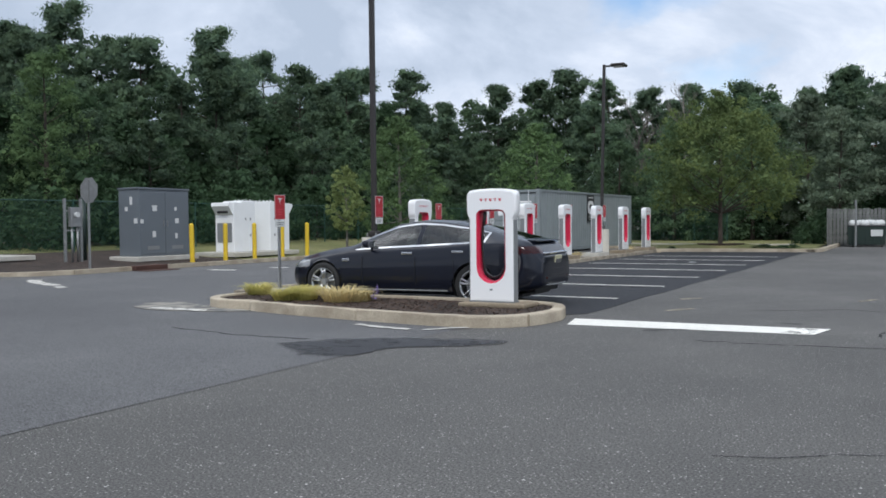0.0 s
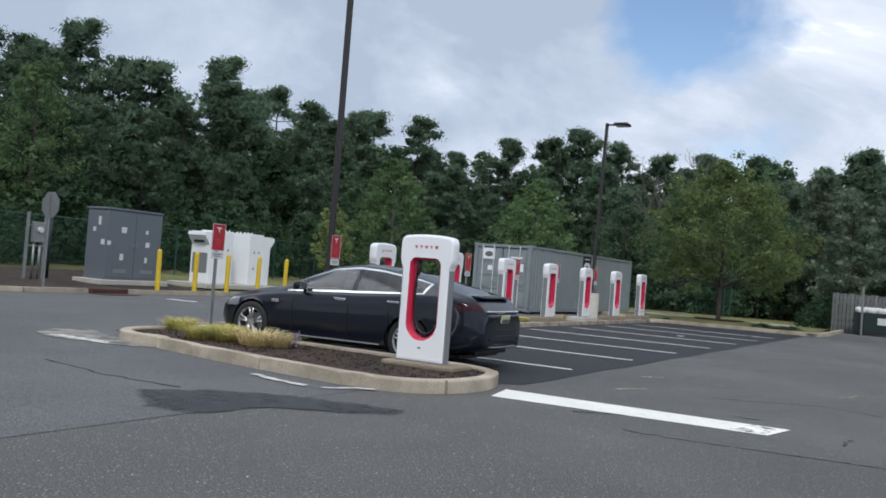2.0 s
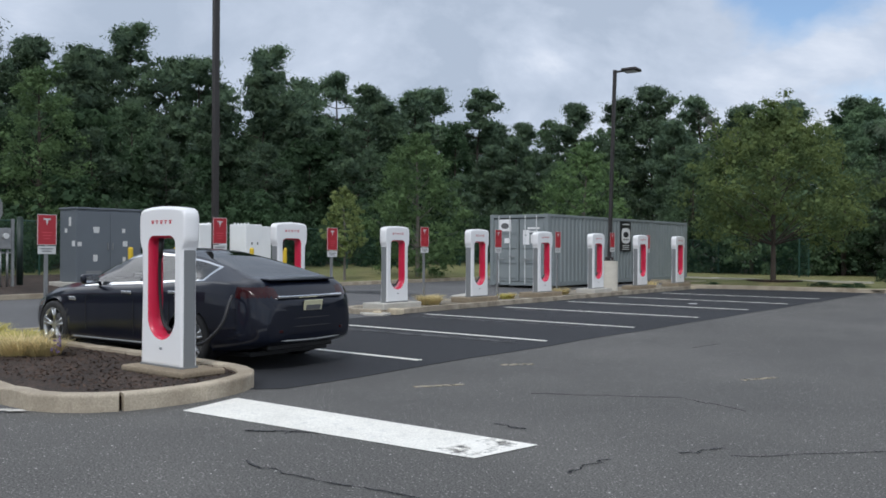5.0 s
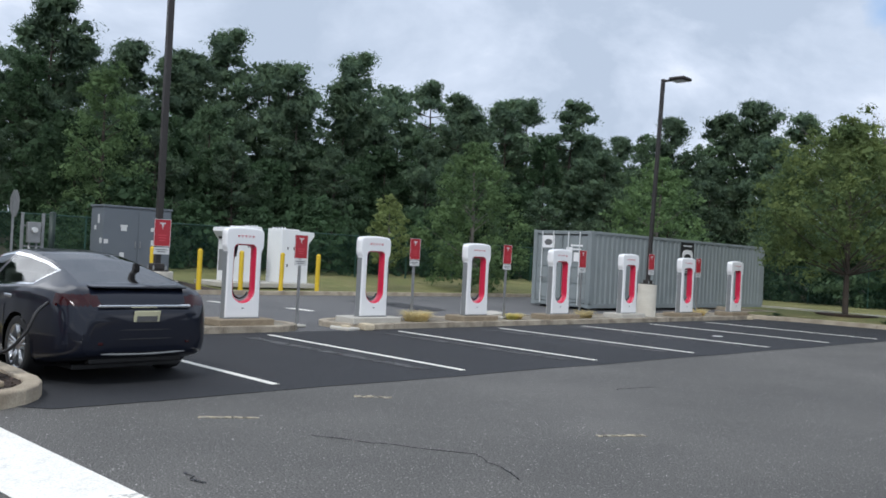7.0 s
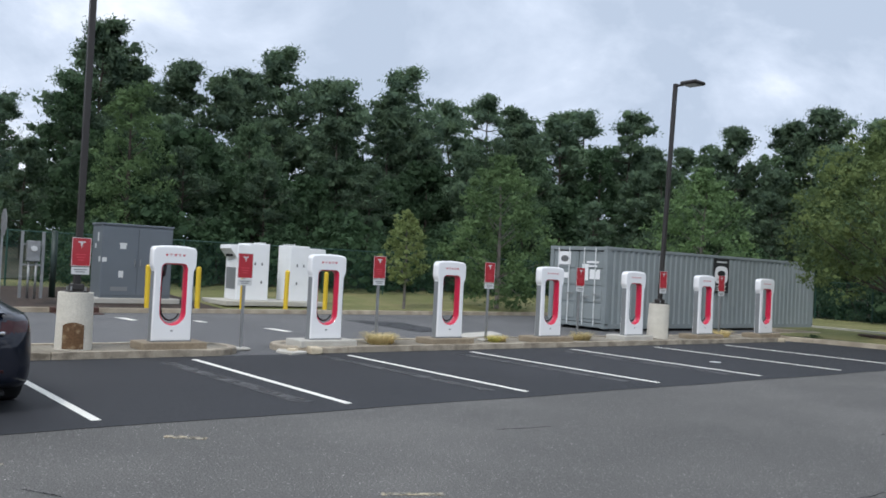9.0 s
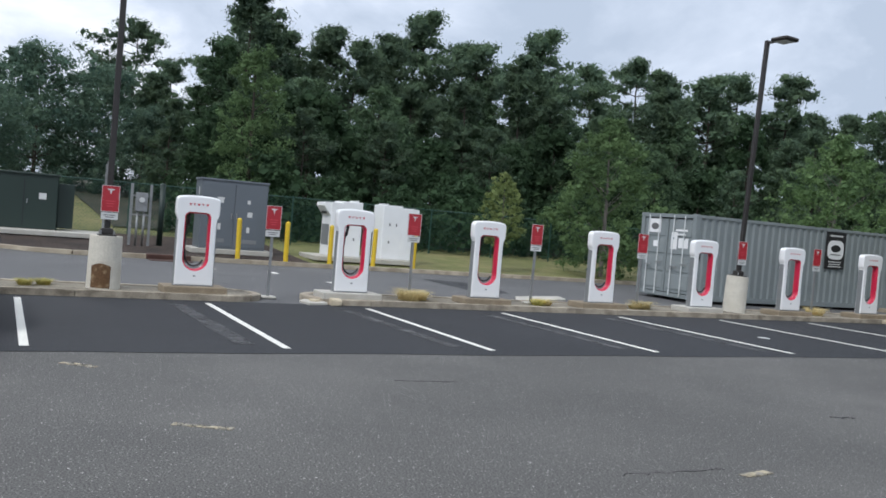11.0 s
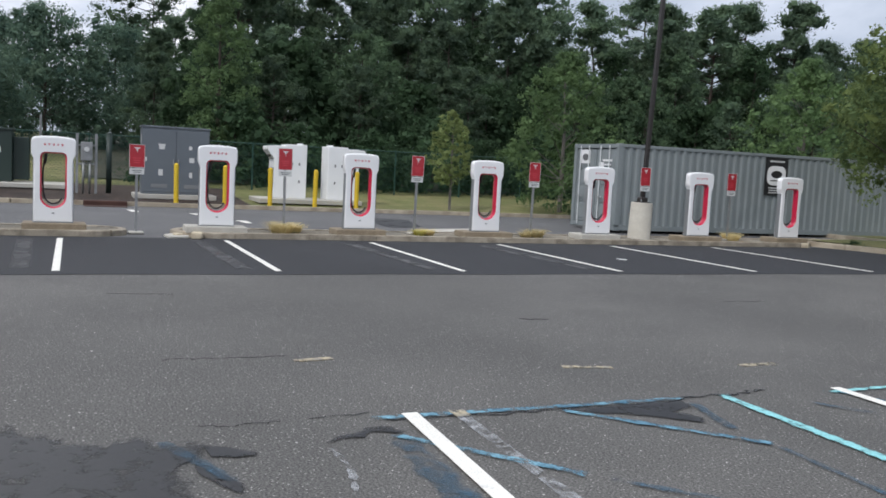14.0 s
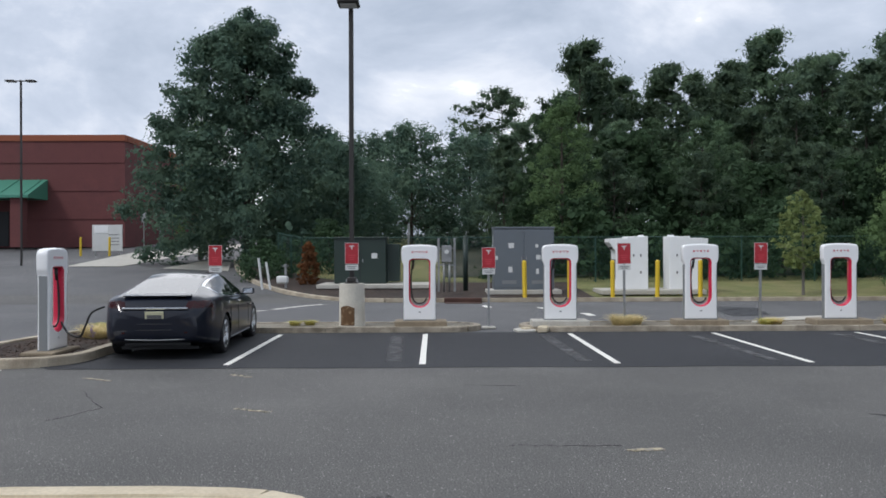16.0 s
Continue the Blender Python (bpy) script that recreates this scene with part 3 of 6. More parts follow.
# accessible bay, blue hatching
for a, b, w, mat in [((2.87, 20.36), (2.90, 22.82), 0.085, M_BLUE), ((2.87, 23.16), (4.9, 23.12), 0.10, M_CYAN), ((4.9, 23.1), (6.5, 23.05), 0.09, M_BLUE), ((2.96, 21.68), (3.98, 22.66), 0.08, M_BLUE), ((3.2, 20.36), (4.2, 21.23), 0.09, M_BLUE),
                     ((3.0, 24.1), (2.95, 25.2), 0.07, M_CYAN), ((2.95, 24.2), (3.4, 24.4), 0.07, M_BLUE), ((3.2, 23.7), (3.6, 24.0), 0.08, M_DEEP), ((3.26, 20.42), (4.6, 20.36), 0.2, M_DEEP), ((3.0, 19.05), (3.85, 19.4), 0.10, M_DEEP), ((4.2, 21.23), (5.0, 22.0), 0.07, M_DEEP), ((4.0, 22.64), (5.0, 22.6), 0.07, M_DEEP), ((3.0, 22.78), (3.7, 22.6), 0.10, M_DEEP)]:
    tagged(worn_band("blue_line", resample([a, b], 0.08), w * 1.15, 0.012, mat, rng, 0.2), "worn blue painted line of an accessible bay", "road marking", "blue lines", "structure")
tagged(band("old_line", resample([(2.89, 20.97), (5.4, 20.88)], 0.1), 0.09, 0.009, 0.0115, M_GHOST, None, "", rng, 0.12), "ghost of an older white bay line", "road marking", kind="structure")
tagged(flat("old_line", ragged([(2.82, 20.92), (2.97, 20.92), (2.97, 21.03), (2.82, 21.03)], 0.008, 0.03), 0.0145, M_FADED), "pale end of an older bay line", "road marking", kind="structure")
tagged(band("paint_scratch", resample([(3.38, 19.96), (3.7, 19.98), (4.1, 19.89)], 0.06), 0.04, 0.006, 0.0085, M_GHOST, None, "", rng, 0.5), "pale scraped paint on the asphalt", "road marking", kind="structure")
for pts, jag in [([(2.75, 17.8), (2.62, 18.0), (2.5, 18.13), (2.48, 18.27), (2.68, 18.35), (2.74, 18.5), (2.94, 18.61), (3.03, 18.82), (2.9, 18.87), (2.92, 19.05), (3.05, 19.09), (3.1, 19.3), (3.3, 19.32), (3.42, 19.19), (3.87, 19.14), (4.6, 19.0), (5.2, 18.6), (5.1, 17.9), (3.9, 17.95)], 0.03), ([(3.16, 19.28), (3.22, 19.42), (3.33, 19.55), (3.4, 19.58), (3.42, 19.44), (3.36, 19.28)], 0.02),
                 ([(3.3, 19.2), (3.6, 19.32), (3.84, 19.42), (3.95, 19.36), (3.8, 19.28), (3.55, 19.18)], 0.02), ([(3.28, 19.94), (3.2, 20.02), (3.12, 20.2), (3.02, 20.3), (3.05, 20.46), (3.2, 20.5), (3.14, 20.3), (3.24, 20.2), (3.22, 20.08)], 0.025), ([(2.95, 21.66), (3.22, 22.18), (3.5, 22.54), (3.38, 22.62), (3.2, 22.5), (3.1, 22.74), (2.94, 22.74)], 0.025)]:
    tagged(worn_patch("damp_stain", ragged(pts, jag * 0.7, 0.07), 0.0095, M_STAIN), "dark ragged oil and damp stain on asphalt", "stain", "asphalt stains", "structure")
tagged(flat("bay_line", [(2.82, 20.59), (6.2, 20.43), (6.2, 20.535), (2.82, 20.70)], 0.015, M_LINE), "white painted line of the accessible bay", "road marking", kind="structure")
tagged(flat("bay_line", [(2.9, 24.25), (5.2, 24.2), (5.2, 24.3), (2.9, 24.35)], 0.015, M_LINE), "white painted line of the accessible bay", "road marking", kind="structure")
for x, y, a, b in [(-17.2, 21.8, 0.3, 0.12), (-18.0, 20.2, 0.5, 0.14), (-14.6, 22.7, 0.5, 0.14)]:
    tagged(flat("road_paint", [(x - a, y - b), (x + a, y - b * 0.4), (x + a * 0.9, y + b), (x - a * 0.8, y + b * 0.8)], 0.016, M_LINE), "worn white paint on the access road", "road marking", "road paint", "structure")
for line, wide in (([(-16.9, 13.85), (-18.1, 14.29), (-18.9, 14.69), (-19.44, 15.14)], 0.4), ([(-16.1, 13.4), (-16.7, 13.7)], 0.3)):
    tagged(worn_band("road_paint", resample(line, 0.15), wide, 0.016, M_SCUFF, random.Random(3), 0.25), "worn white paint on the access road", "road marking", "road paint", "structure")
# lane patch: only a darker mottled tone, sharing the tar patch's material
tagged(worn_patch("asphalt_patch", ragged([(-17.9, 26.6), (-17.0, 28.1), (-14.0, 27.4), (-13.6, 26.3)], 0.05, 0.3), 0.012, M_SEAL), "darker asphalt patch on the lane", "asphalt patch", kind="structure")
tagged(part("concrete_slab", prism(ragged([(-11.75, 26.15), (-12.6, 28.25), (-13.5, 28.6), (-12.85, 26.85)], 0.02, 0.3), 0.0, 0.05, bevel=0.012), M_CONC), "pale concrete slab behind the charger strip", "concrete", kind="structure")
tagged(flat("sand_spill", ragged([(-10.7, 10.75), (-9.3, 11.0), (-9.0, 11.3), (-10.3, 11.6), (-11.2, 12.0), (-11.6, 11.6), (-11.3, 11.0)], 0.05), 0.014, material("sand", (0.30, 0.28, 0.24), 0.95, scale=4, second=(0.12, 0.12, 0.115), fine=0.2, edge=(0.4, 0.6))), "pale sand washed against the kerb", "sand", kind="structure")


for line, wide in (([(-6.55, 10.46), (-6.17, 10.33), (-5.83, 10.27), (-5.56, 10.26)], 0.13), ([(-5.45, 10.27), (-5.3, 10.38), (-5.17, 10.62), (-4.95, 10.71)], 0.10), ([(-10.9, 11.0), (-10.2, 11.02), (-9.6, 10.98)], 0.26)):
    tagged(worn_band("paint_scuff", resample(line, 0.08), wide, 0.016, M_SCUFF, rng, 0.35), "pale scuff of old paint before the kerb", "road marking", "paint scuffs", "structure")


def kerb_run(name, line, width, height, label, stone=3.0, mat=None, closed=False):
    """A kerb cut into stones with open joints."""
    k = thing(name, Matrix(), label, "kerb", kind="structure")
    pts = resample(line, 0.25)
    per = max(2, int(stone / 0.25))
    i = 0
    while i < len(pts) - 1:
        j = min(i + per, len(pts) - 1)
        seg = pts[i:j + 1]
        a, b = Vector(seg[0]), Vector(seg[-1])
        seg[0] = tuple(a + (Vector(seg[1]) - a) * 0.03)
        seg[-1] = tuple(b + (Vector(seg[-2]) - b) * 0.03)
        band("kerb_stone", seg, width, -0.05, height, mat or M_KERB, k, bevel=0.025)
        i = j
    return k


# the planted island by the first bay: middle line of its kerb
ISLAND = [(-8.0, 13.05), (-5.2, 13.03), (-4.9, 12.95), (-4.62, 12.75), (-4.44, 12.4), (-4.36, 12.0), (-4.38, 11.6), (-4.48, 11.27), (-4.68, 11.0), (-5.0, 10.84), (-5.6, 10.82), (-6.7, 10.94), (-8.0, 11.14), (-9.15, 11.4)] + arc(-9.58, 12.3, 0.84, -60, -200, 9) + [(-10.2, 13.05), (-8.0, 13.05)]
kerb_run("kerb_island", ISLAND, 0.17, 0.15, "weathered tan concrete kerb round the planted island", 2.6)
tagged(part("planting_bed", prism(ISLAND[:-1], 0.0, 0.115), M_MULCH), "dark bark mulch filling the kerbed island", "mulch", kind="structure")
# the long charger strip
STRIP_A = [(-9.84, 13.3), (-9.84, 18.9)] + arc(-10.5, 18.9, 0.66, 0, 180, 8) + [(-11.16, 13.3)]
STRIP_B = [(-11.16, 36.7), (-11.16, 21.2)] + arc(-10.5, 21.2, 0.66, 180, 360, 8) + [(-9.84, 36.7)] + arc(-10.5, 36.7, 0.66, 0, 180, 8)
kerb_run("kerb_strip", STRIP_A, 0.17, 0.118, "weathered tan concrete kerb of the charger strip", 3.0, M_STRIP)
kerb_run("kerb_strip", STRIP_B, 0.17, 0.118, "weathered tan concrete kerb of the charger strip", 3.0, M_STRIP)
tagged(part("strip_bed", prism(STRIP_A, 0.0, 0.10), M_DIRT), "pale sandy dirt and gravel top of the charger strip", "concrete", kind="structure")
tagged(part("strip_bed", prism(STRIP_B[:-1], 0.0, 0.10), M_DIRT), "pale sandy dirt and gravel top of the charger strip", "concrete", kind="structure")
tagged(part("ramp_wedge", prism([(-9.6, 20.35), (-9.75, 20.75), (-10.2, 20.8), (-10.4, 20.5), (-10.1, 20.3)], 0.0, 0.05, bevel=0.02), M_CONC), "pale broken concrete ramp at the strip's gap", "concrete", kind="structure")
FAR_KERB = [(kerb_x(7.0 + 0.5 * i), 7.0 + 0.5 * i) for i in range(22)] + [(-20.4, 18.5), (-20.4, 90)]
kerb_run("kerb_far", FAR_KERB[:1] + resample(FAR_KERB, 1.0), 0.18, 0.14, "grey concrete kerb along the access road", 5.0)
kerb_run("kerb_north", [(-20.2, 41.6), (-11.1, 41.6), (-11.1, 37.9)] + arc(-10.55, 37.9, 0.55, 180, 250, 4) + [(-10.2, 37.45), (-9.6, 37.6), (-9.0, 37.85), (-7.5, 38.1), (-6.0, 38.2), (-4.6, 38.25)] + arc(-4.6, 39.05, 0.8, -90, 0, 6) + [(-3.8, 46.5)], 0.17, 0.14, "grey concrete kerb at the lot's end", 3.0)
NEAR = [(3.2, 13.6), (2.86, 14.0), (2.83, 15.6), (2.83, 17.0), (2.87, 17.35), (2.99, 17.62), (3.22, 17.8), (3.58, 17.92), (4.05, 17.98), (4.5, 17.9), (4.62, 17.5), (4.62, 14.0), (4.3, 13.6)]
kerb_run("kerb_back", [(-19.8, 45.7), (-15.5, 45.6), (-12.0, 45.2), (-9.0, 44.7), (-5.5, 44.5)], 0.16, 0.17, "pale concrete edging across the lawn", 3.0, M_CONC)
kerb_run("kerb_near", NEAR, 0.2, 0.14, "pale yellowish concrete kerb of a parking island", 2.0, M_EDGE)
tagged(part("near_island_bed", prism(NEAR, 0.0, 0.12), M_EDGE), "pale concrete island top", "concrete", kind="structure")


# ---- chargers ----
def star(outline, centre, angles):
    """Distances from the centre to a closed outline along the angles."""
    res = []
    for a in angles:
        d = Vector((math.cos(a), math.sin(a)))
        best = 9.0
        for (x0, z0), (x1, z1) in zip(outline, outline[1:] + outline[:1]):
            p, e = Vector((x0, z0)) - Vector(centre), Vector((x1 - x0, z1 - z0))
            den = d.x * e.y - d.y * e.x
            if abs(den) < 1e-9:
                continue
            t, u = (p.x * e.y - p.y * e.x) / den, (p.x * d.y - p.y * d.x) / den
            if t > 0 and -1e-6 <= u <= 1 + 1e-6:
                best = min(best, t)
        res.append(best)
    return res


def round_rect(hw, z0, z1, r0, r1, n=6):
    return arc(hw - r0, z0 + r0, r0, -90, 0, n) + arc(hw - r1, z1 - r1, r1, 0, 90, n) + arc(-hw + r1, z1 - r1, r1, 90, 180, n) + arc(-hw + r0, z0 + r0, r0, 180, 270, n)


def charger(m, label):
    """A charging post: broad head, U-shaped opening with a red throat, grey sides, hanging cable. Local x is its width, y its depth."""
    H = 1.63
    e = thing("charging_post", m, label, "charging station", "charging posts")
    legs = [(0.345, 0.0), (0.345, 1.19), (0.352, 1.215), (0.37, 1.25), (0.385, 1.29), (0.388, 1.33), (0.388, 1.50)]
    crown = [(0.383, 1.55), (0.365, 1.585), (0.33, 1.605), (0.2, 1.622), (0.0, H)]
    right = legs + crown
    outer = right + [(-x, z) for x, z in right[-2::-1]]
    hole = round_rect(0.205, 0.30, 1.305, 0.205, 0.075, 10)
    mouth = round_rect(0.232, 0.27, 1.33, 0.232, 0.095, 10)
    c = (0.0, 0.80)
    ang = sorted({round(a, 4) for a in [2 * math.pi * k / 120 for k in range(120)] + [math.atan2(z - c[1], x) % (2 * math.pi) for x, z in outer]})
    ro, rm, rh = star(outer, c, ang), star(mouth, c, ang), star(hole, c, ang)

    def ring(bm, r, y, grow=0.0):
        out = []
        for q, a in zip(r, ang):
            x, z = (q + grow) * math.cos(a), c[1] + (q + grow) * math.sin(a)
            d = y
            out.append(bm.verts.new((x, d, max(z, 0.0))))
        return out

    def loft(rings, bm):
        n = len(ang)
        for a, b in zip(rings, rings[1:]):
            for k in range(n):
                bm.faces.new((a[k], a[(k + 1) % n], b[(k + 1) % n], b[k]))

    D = 0.092
    bm = bmesh.new()
    loft([ring(bm, rm, D - 0.002), ring(bm, ro, D, -0.045), ring(bm, ro, D, -0.03), ring(bm, ro, D - 0.008, -0.012), ring(bm, ro, D - 0.025), ring(bm, ro, -D + 0.025), ring(bm, ro, -D + 0.008, -0.012), ring(bm, ro, -D, -0.03), ring(bm, ro, -D, -0.045), ring(bm, rm, -D + 0.002)], bm)
    bmesh.ops.recalc_face_normals(bm, faces=bm.faces)
    shell = part("shell", bm, M_WHITE, e, "glossy white shell", True)
    bm = bmesh.new()
    loft([ring(bm, rm, D - 0.002), ring(bm, rh, D - 0.03), ring(bm, rh, -D + 0.03), ring(bm, rm, -D + 0.002)], bm)
    bmesh.ops.recalc_face_normals(bm, faces=bm.faces)
    part("throat", bm, M_RED, e, "red lining of the opening", True)
    for s in (-1, 1):
        part("side_panel", box(0.012, 0.135, 1.17, (s * 0.348, 0, 0.015), 0.004), M_GREY, e, "matt grey side panel")
    part("base_trim", box(0.71, 0.20, 0.02, (0, 0, -0.002), 0.004), M_GREY, e, "grey base trim")
    part("cable", cable([(-0.13, 0.0, 1.29), (-0.175, 0.01, 1.05), (-0.185, 0.02, 0.75), (-0.15, 0.03, 0.47), (-0.04, 0.03, 0.36), (0.08, 0.03, 0.38), (0.15, 0.02, 0.47)], 0.017), M_BLACK, e, "black charging cable", True)
    part("plug", tube((-0.13, 0, 1.30), (-0.15, 0.0, 1.10), 0.03, 0.022), M_BLACK, e, "black charging plug", True)
    for s in (-1, 1):
        for k in range(5):
            x = (-0.15 + 0.075 * k)
            part("mark", box(0.045, 0.003, 0.010, (x, s * 0.0935, 1.475)), M_REDPRINT, e, "small red shape of a brand mark")
            part("mark", box(0.014 if k % 2 else 0.03, 0.003, 0.022, (x, s * 0.0935, 1.45)), M_REDPRINT, e)
        part("plate", box(0.045, 0.003, 0.022, (0.0, s * 0.0935, 0.17)), M_GREY, e, "small grey number plate")
    return e


POSTS = [18.285 + 3.032 * k for k in range(7)]
post = charger(pose(-10.15, POSTS[0], 0.235, 0, 0, 90), "white charging post with red oval throat on a concrete pad")
for y in POSTS[1:]:
    copy_thing(post, pose(-10.15, y, 0.235, 0, 0, 90))
tagged(copy_thing(post, pose(-5.47, 12.43, 0.175, 0, 0, 0)), "white charging post with red oval throat standing in the island")


def pad(m, sx, sy, sz, mat=None, label="rough tan concrete pad under a charging post"):
    return tagged(part("concrete_pad", box(sx, sy, sz, (0, 0, 0), 0.02), mat or M_PADC, None, m=m), label, "concrete pad", "charger pads")


for k, y in enumerate(POSTS):
    pad(pose(-10.2, y + random.uniform(-0.03, 0.03), 0.095, 0, 0, random.uniform(-1.5, 1.5)), 0.62, 1.12 + 0.1 * (k % 2), 0.138 - 0.002 * (k % 3), M_PADC if k % 3 != 1 else M_CONC)
pad(pose(-5.4, 12.43, 0.11), 1.05, 0.52, 0.064, M_PADC, "tan concrete pad under the island's charging post")


# ---- signs ----
def bay_sign(m, pole, label):
    """A red bay sign with a small white plate under it; local -y faces the bays."""
    e = thing("bay_sign", m, label, "sign", "bay signs")
    part("panel", box(0.30, 0.006, 0.46, (0, -0.03, 1.32), 0.0), M_SIGNRED, e, "red sign panel")
    for a, b, c, d in ((0.30, 0.008, 0, 1.772), (0.30, 0.008, 0, 1.32)):
        part("border", box(a, 0.003, b, (c, -0.0345, d)), M_SIGNW, e)
    for s in (-1, 1):
        part("border", box(0.007, 0.003, 0.44, (s * 0.144, -0.0345, 1.33)), M_SIGNW, e)
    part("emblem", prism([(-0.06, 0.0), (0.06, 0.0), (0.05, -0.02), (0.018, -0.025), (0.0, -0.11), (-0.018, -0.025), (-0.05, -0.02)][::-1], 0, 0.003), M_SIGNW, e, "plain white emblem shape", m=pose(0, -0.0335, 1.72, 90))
    for k in range(3):
        part("print", box(0.16 - 0.03 * k, 0.002, 0.016, (0, -0.034, 1.50 - 0.045 * k)), M_REDPRINT, e)
    part("lower_plate", box(0.28, 0.005, 0.12, (0, -0.03, 1.185), 0.0), M_SIGNW, e, "small white plate")
    for k in range(2):
        part("print", box(0.2 - 0.05 * k, 0.002, 0.014, (0, -0.0335, 1.255 - 0.035 * k)), M_BAR, e)
    if pole:
        part("pole", box(0.05, 0.035, 1.72, (0, -0.005, 0.0)), M_STEEL, e, "galvanised sign pole")
        part("foot", box(0.3, 0.26, 0.05, (0, 0, -0.01), 0.02), M_CONC, e, "concrete foot")
    return e


SIGN = bay_sign(pose(-10.55, 19.8, 0.02, 0, 0, 90), True, "red bay sign with white plate on a steel pole")
for y, lift in ((13.79, 0.09), (22.8, 0.105), (25.8, 0.105), (28.81, 0.105), (34.8, 0.105)):
    copy_thing(SIGN, pose(-10.55, y, lift, 0, random.uniform(-0.8, 0.8), 90))


# ---- lamp posts ----
def lamp_post(m, top, label, arms=1, base=True, foot=0.1):
    e = thing("street_lamp", m, label, "street lamp", "lamp posts")
    if base:
        bm = bmesh.new()
        for k in range(4):
            tube((0, 0, 0.23 * k), (0, 0, 0.23 * (k + 1) - 0.006), 0.285 - 0.003 * k, 0.283 - 0.003 * k, 28, bm)
        tube((0, 0, 0.0), (0, 0, 0.925), 0.27, 0.27, 24, bm)
        part("concrete_base", bm, M_BASE, e, "pale round concrete base")
        part("base_plate", box(0.3, 0.3, 0.025, (0, 0, 0.925), 0.004), M_BRONZE, e)
        for sx in (-1, 1):
            for sy in (-1, 1):
                part("bolt", tube((sx * 0.11, sy * 0.11, 0.94), (sx * 0.11, sy * 0.11, 1.02), 0.016, n=6), M_STEEL, e)
        part("base_cover", box(0.2, 0.2, 0.11, (0, 0, 0.95), 0.02), M_BRONZE, e)
    z0 = 0.94 if base else 0.0
    part("pole", box(0.1, 0.1, top - z0, (0, 0, z0), 0.012), M_BRONZE, e, "dark bronze square pole")
    for s in ((1,) if arms == 1 else (1, -1)):
        part("arm", box(0.30, 0.06, 0.06, (s * 0.2, 0, top - 0.09), 0.008), M_BRONZE, e)
        bm = bmesh.new()
        box(0.52, 0.46, 0.10, (s * 0.56, 0, top - 0.11), 0.045, bm, seg=3)
        head = part("lamp_head", bm, M_BRONZE, e, "flat dark lamp head", True)
        part("lens", box(0.36, 0.34, 0.012, (s * 0.56, 0, top - 0.117), 0.003), M_SIGNW, head, "pale lens")
    return e


lampA = lamp_post(pose(-10.42, 16.8, 0.10), 6.95, "tall dark lamp post on a rust-stained concrete base")
lampB = lamp_post(pose(-10.52, 31.94, 0.10, -1.9, 0.6, 0), 6.95, "tall dark lamp post on a round concrete base")
st = thing("rust_stain", pose(-10.42, 16.8, 0.1), "brown rust stain on the lamp's concrete base", "stain")
bm = bmesh.new()
for sgn in (0,):
    rows_ = []
    for k in range(9):
        a = radians(-52 + 8.5 * k)
        rows_.append([bm.verts.new((0.288 * math.cos(a), 0.288 * math.sin(a), z)) for z in (0.02, 0.24, 0.40 + 0.05 * math.sin(k / 8 * math.pi))])
    for p, q in zip(rows_, rows_[1:]):
        for j in range(2):
            bm.faces.new((p[j], q[j], q[j + 1], p[j + 1]))
part("stain", bm, M_RUST, st)
for y, x in ((16.81, -10.33), (31.94, -10.42)):
    copy = bay_sign(pose(x, y, 0.13, 0, 0, 90), False, "red bay sign with white plate strapped to a lamp post")


# ---- shipping container ----
M_ROD = material("zinc_rod", (0.72, 0.74, 0.74), 0.45, 0.1, vary=0.1, scale=6)


